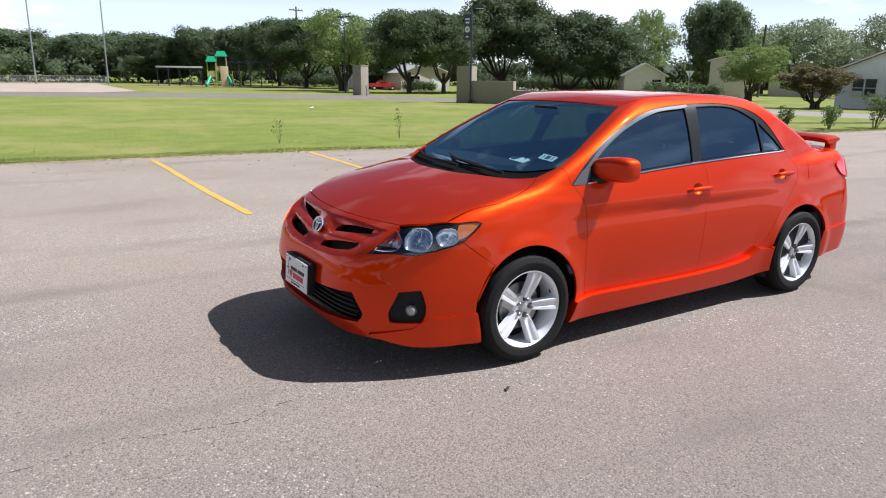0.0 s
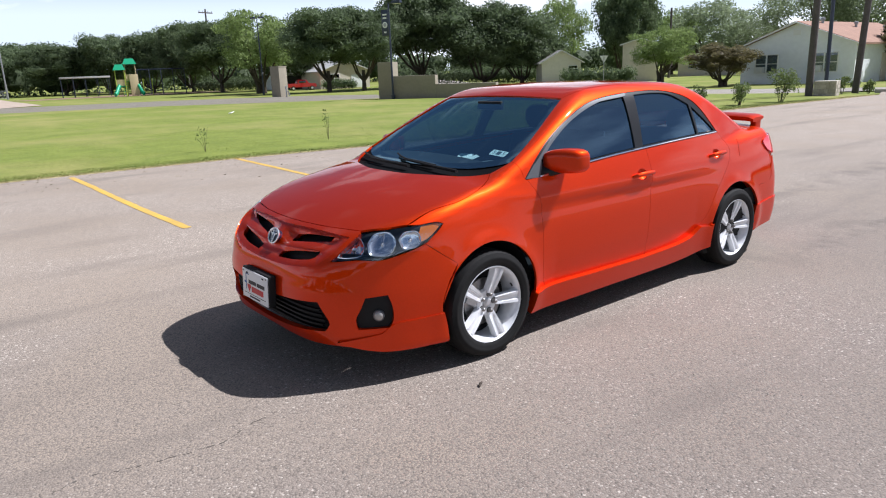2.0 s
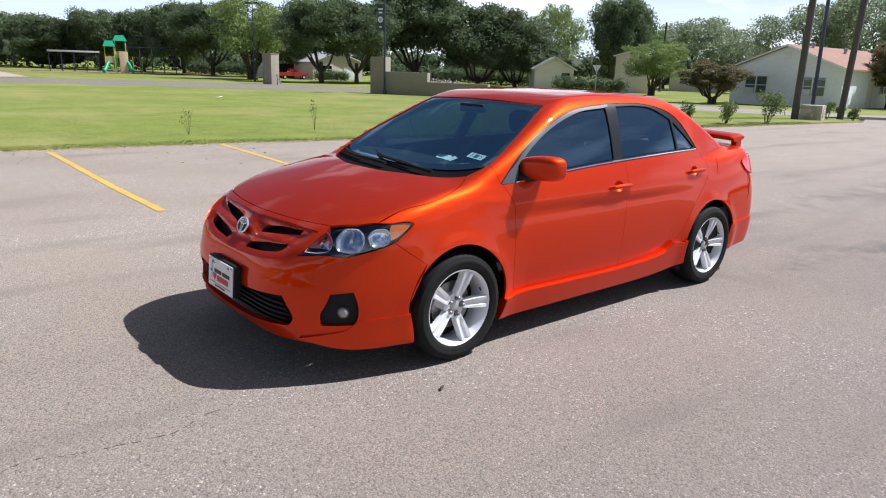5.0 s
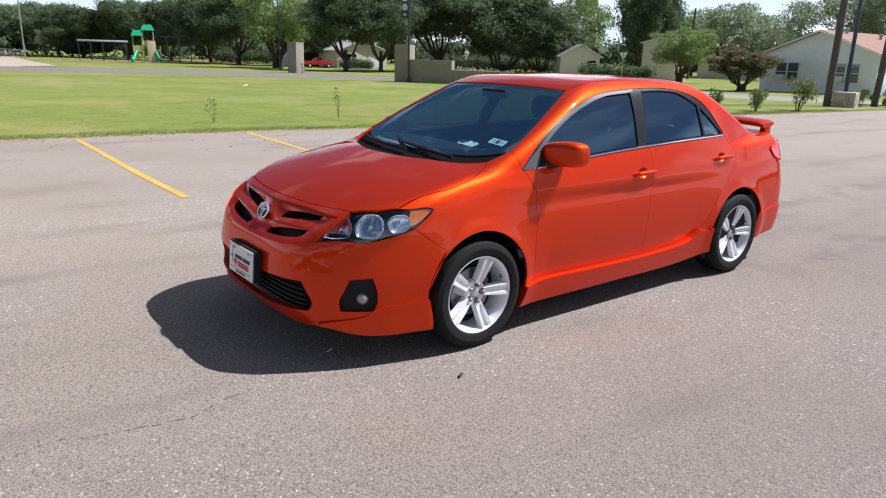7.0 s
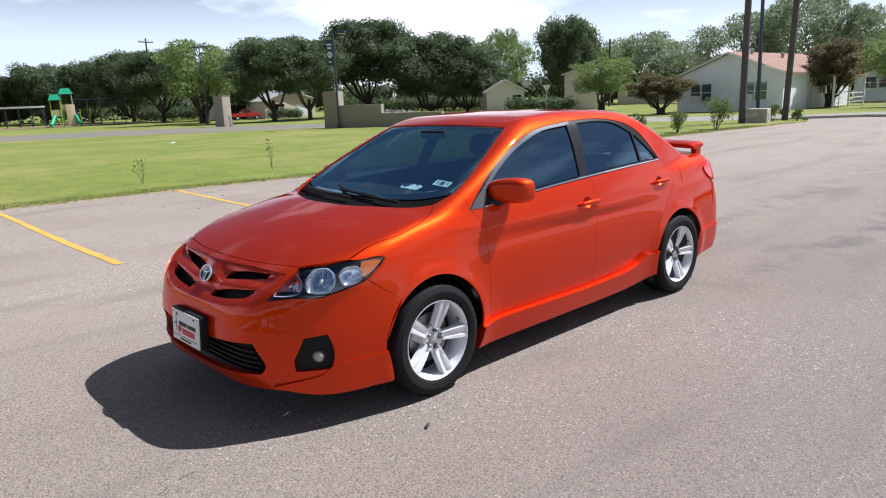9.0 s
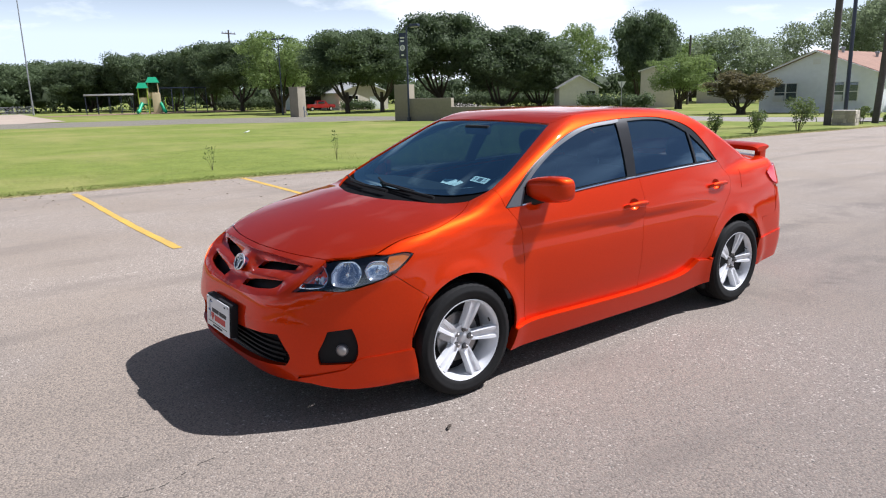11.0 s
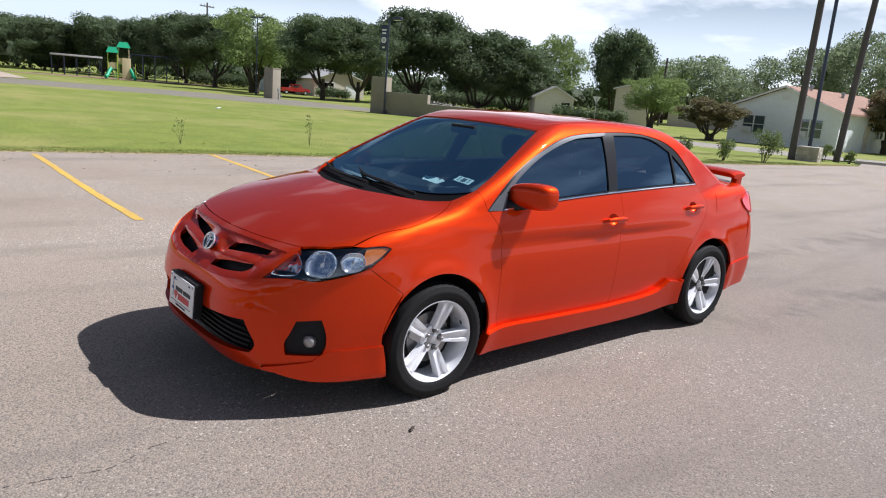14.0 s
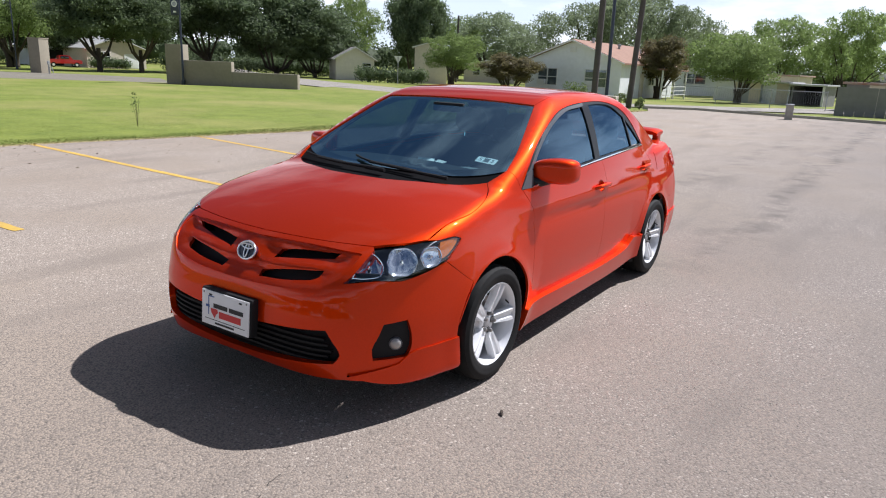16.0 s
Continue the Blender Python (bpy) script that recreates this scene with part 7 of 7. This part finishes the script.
part("slide", tubed([(-2.2, -1.4, 1.5), (-2.5, -1.9, 1.1), (-2.8, -2.5, 0.5), (-3.1, -3.0, 0.3)], 0.30, 10), GREEN_PLASTIC, pg)
part("tube_slide", tubed([(1.0, -0.9, 1.6), (1.3, -1.4, 1.2), (1.6, -1.9, 0.5), (1.9, -2.3, 0.3)], 0.30, 10), GREEN_PLASTIC, pg)
for k in range(6):
    part("overhead_rung", boxed(1.12 + 0.4 * k, 1.2 + 0.4 * k, -0.5, 0.5, 2.3, 2.36), LIME_PLASTIC, pg, smooth=False)
for cx, cy, deck, w in ((0, 0, 2.2, 1.8), (-1.9, -0.6, 1.5, 1.6)):
    for sx in (-1, 1):
        for k in range(5):
            y = cy - w / 2 + w * (k + 0.5) / 5
            part("rail_bar", tubed([(cx + sx * w / 2, y, deck), (cx + sx * w / 2, y, deck + 0.9)], 0.035, 6), GREEN_PLASTIC, pg)
    for sx in (-1, 1):
        part("hand_rail", tubed([(cx + sx * w / 2, cy - w / 2, deck + 0.92), (cx + sx * w / 2, cy + w / 2, deck + 0.92)], 0.05, 6), GREEN_PLASTIC, pg)
part("ladder_side", tubed([(-1.0, -1.2, -0.1), (-0.6, -0.9, 2.4), (-0.5, -0.6, 3.1)], 0.06, 8), LIME_PLASTIC, pg)
part("ladder_side", tubed([(-1.6, -1.2, -0.1), (-1.2, -0.9, 2.4), (-1.1, -0.6, 3.1)], 0.06, 8), LIME_PLASTIC, pg)
for k in range(6):
    f = k / 6
    part("ladder_rung", tubed([(-1.0 + 0.4 * f, -1.2 + 0.3 * f, 0.3 + 2.1 * f), (-1.6 + 0.4 * f, -1.2 + 0.3 * f, 0.3 + 2.1 * f)], 0.04, 6), GREEN_PLASTIC, pg)
for x in (2.0, 3.6):
    for y in (-0.5, 0.5):
        part("climber_post", tubed([(x, y, -0.2), (x, y, 2.4)], 0.06, 8), LIME_PLASTIC, pg)
sw = thing("swing_set", "long dark green swing frame", "swing set", m=Matrix.Translation((-35.2, -121.0, -0.78)) @ pose(0, 0, 0, 0, 0, -20) @ Matrix.Diagonal((0.62, 1, 1, 1)))
part("top_bar", tubed([(-6, 0, 4.1), (6, 0, 4.1)], 0.09, 8), DARK_METAL, sw)
for k in range(5):
    x = -6 + 3 * k
    for s in (-1, 1):
        part("leg", tubed([(x, 0, 4.1), (x, s * 1.3, -0.1)], 0.08, 8), DARK_METAL, sw)
for k in range(8):
    x = -5.3 + 1.5 * k
    part("chain", tubed([(x, 0, 4.1), (x, 0, 0.7)], 0.025, 5), DARK_METAL, sw)
    part("swing_seat", boxed(x - 0.05, x + 0.5, -0.12, 0.12, 0.62, 0.70), DARK_METAL, sw, smooth=False)
sheet("play_bed", [(-13, -124), (-14, -117), (-40, -112), (-46, -118), (-36, -130)], 0.0, MULCH, 8, "brown mulch bed under the playground")
ps = thing("picnic_shelter", "long low picnic shelter with a pale flat roof", "shelter", m=Matrix.Translation((-24.6, -127.4, -0.78)) @ pose(0, 0, 0, 0, 0, -10) @ Matrix.Diagonal((0.42, 0.8, 0.92, 1)))
part("roof", boxed(-9, 9, -3, 3, 3.3, 3.6, 0.03), PALE_ROOF, ps)
for x in (-8.6, -4.3, 0, 4.3, 8.6):
    for y in (-2.8, 2.8):
        part("post", boxed(x - 0.12, x + 0.12, y - 0.12, y + 0.12, -0.2, 3.3), DARK_METAL, ps, smooth=False)
part("table", boxed(-6, 6, -0.5, 0.5, 0.6, 0.75), POLE_WOOD, ps, smooth=False)


# red pickup before the far house
def pickup(x, y, turn):
    t = thing("pickup_truck", "bright red pickup truck parked in a driveway", "truck", m=Matrix.Translation((x, y, lie(x, y))) @ pose(0, 0, 0, 0, 0, turn) @ Matrix.Diagonal((0.82, 0.82, 0.82, 1)))
    bm = bmesh.new()
    pts = [(-2.7, 0.55), (2.6, 0.55), (2.65, 0.95), (2.5, 1.15), (1.25, 1.22), (0.75, 1.85), (-0.75, 1.88), (-0.95, 1.25), (-2.7, 1.22)]
    a = [bm.verts.new((p, -0.95, q)) for p, q in pts]
    b = [bm.verts.new((p, 0.95, q)) for p, q in pts]
    bm.faces.new(a), bm.faces.new(b[::-1])
    for k in range(len(pts)):
        bm.faces.new((a[k], b[k], b[(k + 1) % len(pts)], a[(k + 1) % len(pts)]))
    bmesh.ops.recalc_face_normals(bm, faces=bm.faces)
    bmesh.ops.bevel(bm, geom=bm.edges[:], offset=0.05, segments=2, affect="EDGES")
    part("body", bm, RED_PAINT, t)
    for s in (-1, 1):
        part("side_glass", boxed(-0.62, 0.62, 0.951 * s - 0.012, 0.951 * s + 0.012, 1.32, 1.74, 0.01), TINT_GLASS, t)
        for wx in (-1.75, 1.75):
            w = part("wheel", turned([(0.2, -0.13), (0.38, -0.12), (0.38, 0.12), (0.2, 0.13)], 24, Matrix.Translation((wx, 0.9 * s, 0.38)) @ pose(0, 0, 0, 90)), RUBBER, t)
            part("rim", turned([(0.21, -0.14), (0.21, 0.14)], 18, Matrix.Translation((wx, 0.9 * s, 0.38)) @ pose(0, 0, 0, 90)), ALLOY, w)
    part("bumper", boxed(2.62, 2.78, -0.92, 0.92, 0.5, 0.7, 0.03), CHROME, t)


pickup(-47.6, -94.6, 165)


# small things on the grass
lt = thing("litter", "scrap of white paper lying in the lawn", "litter", m=Matrix.Translation((-10.2, -30.9, lie(-10.2, -30.9) + 0.05)) @ pose(0, 0, 0, 12, 8, 40))
part("scrap", boxed(-0.16, 0.16, -0.10, 0.10, 0.0, 0.03, 0.012), PAPER, lt)
mt = thing("water_meter", "small grey metal standpipe beside the entrance pier", "standpipe", m=Matrix.Translation((-28.0, -60.4, lie(-28.0, -60.4))))
part("riser", tubed([(0, 0, -0.1), (0, 0, 0.75)], 0.06, 10), GALV, mt)
part("dial", turned([(0.17, -0.05), (0.19, 0.0), (0.17, 0.05)], 18, Matrix.Translation((0, 0, 0.9)) @ pose(0, 0, 0, 90, 0, 40)), GALV, mt)
part("elbow", tubed([(0, 0, 0.55), (-0.18, 0.12, 0.55), (-0.26, 0.17, 0.1)], 0.045, 8), GALV, mt)
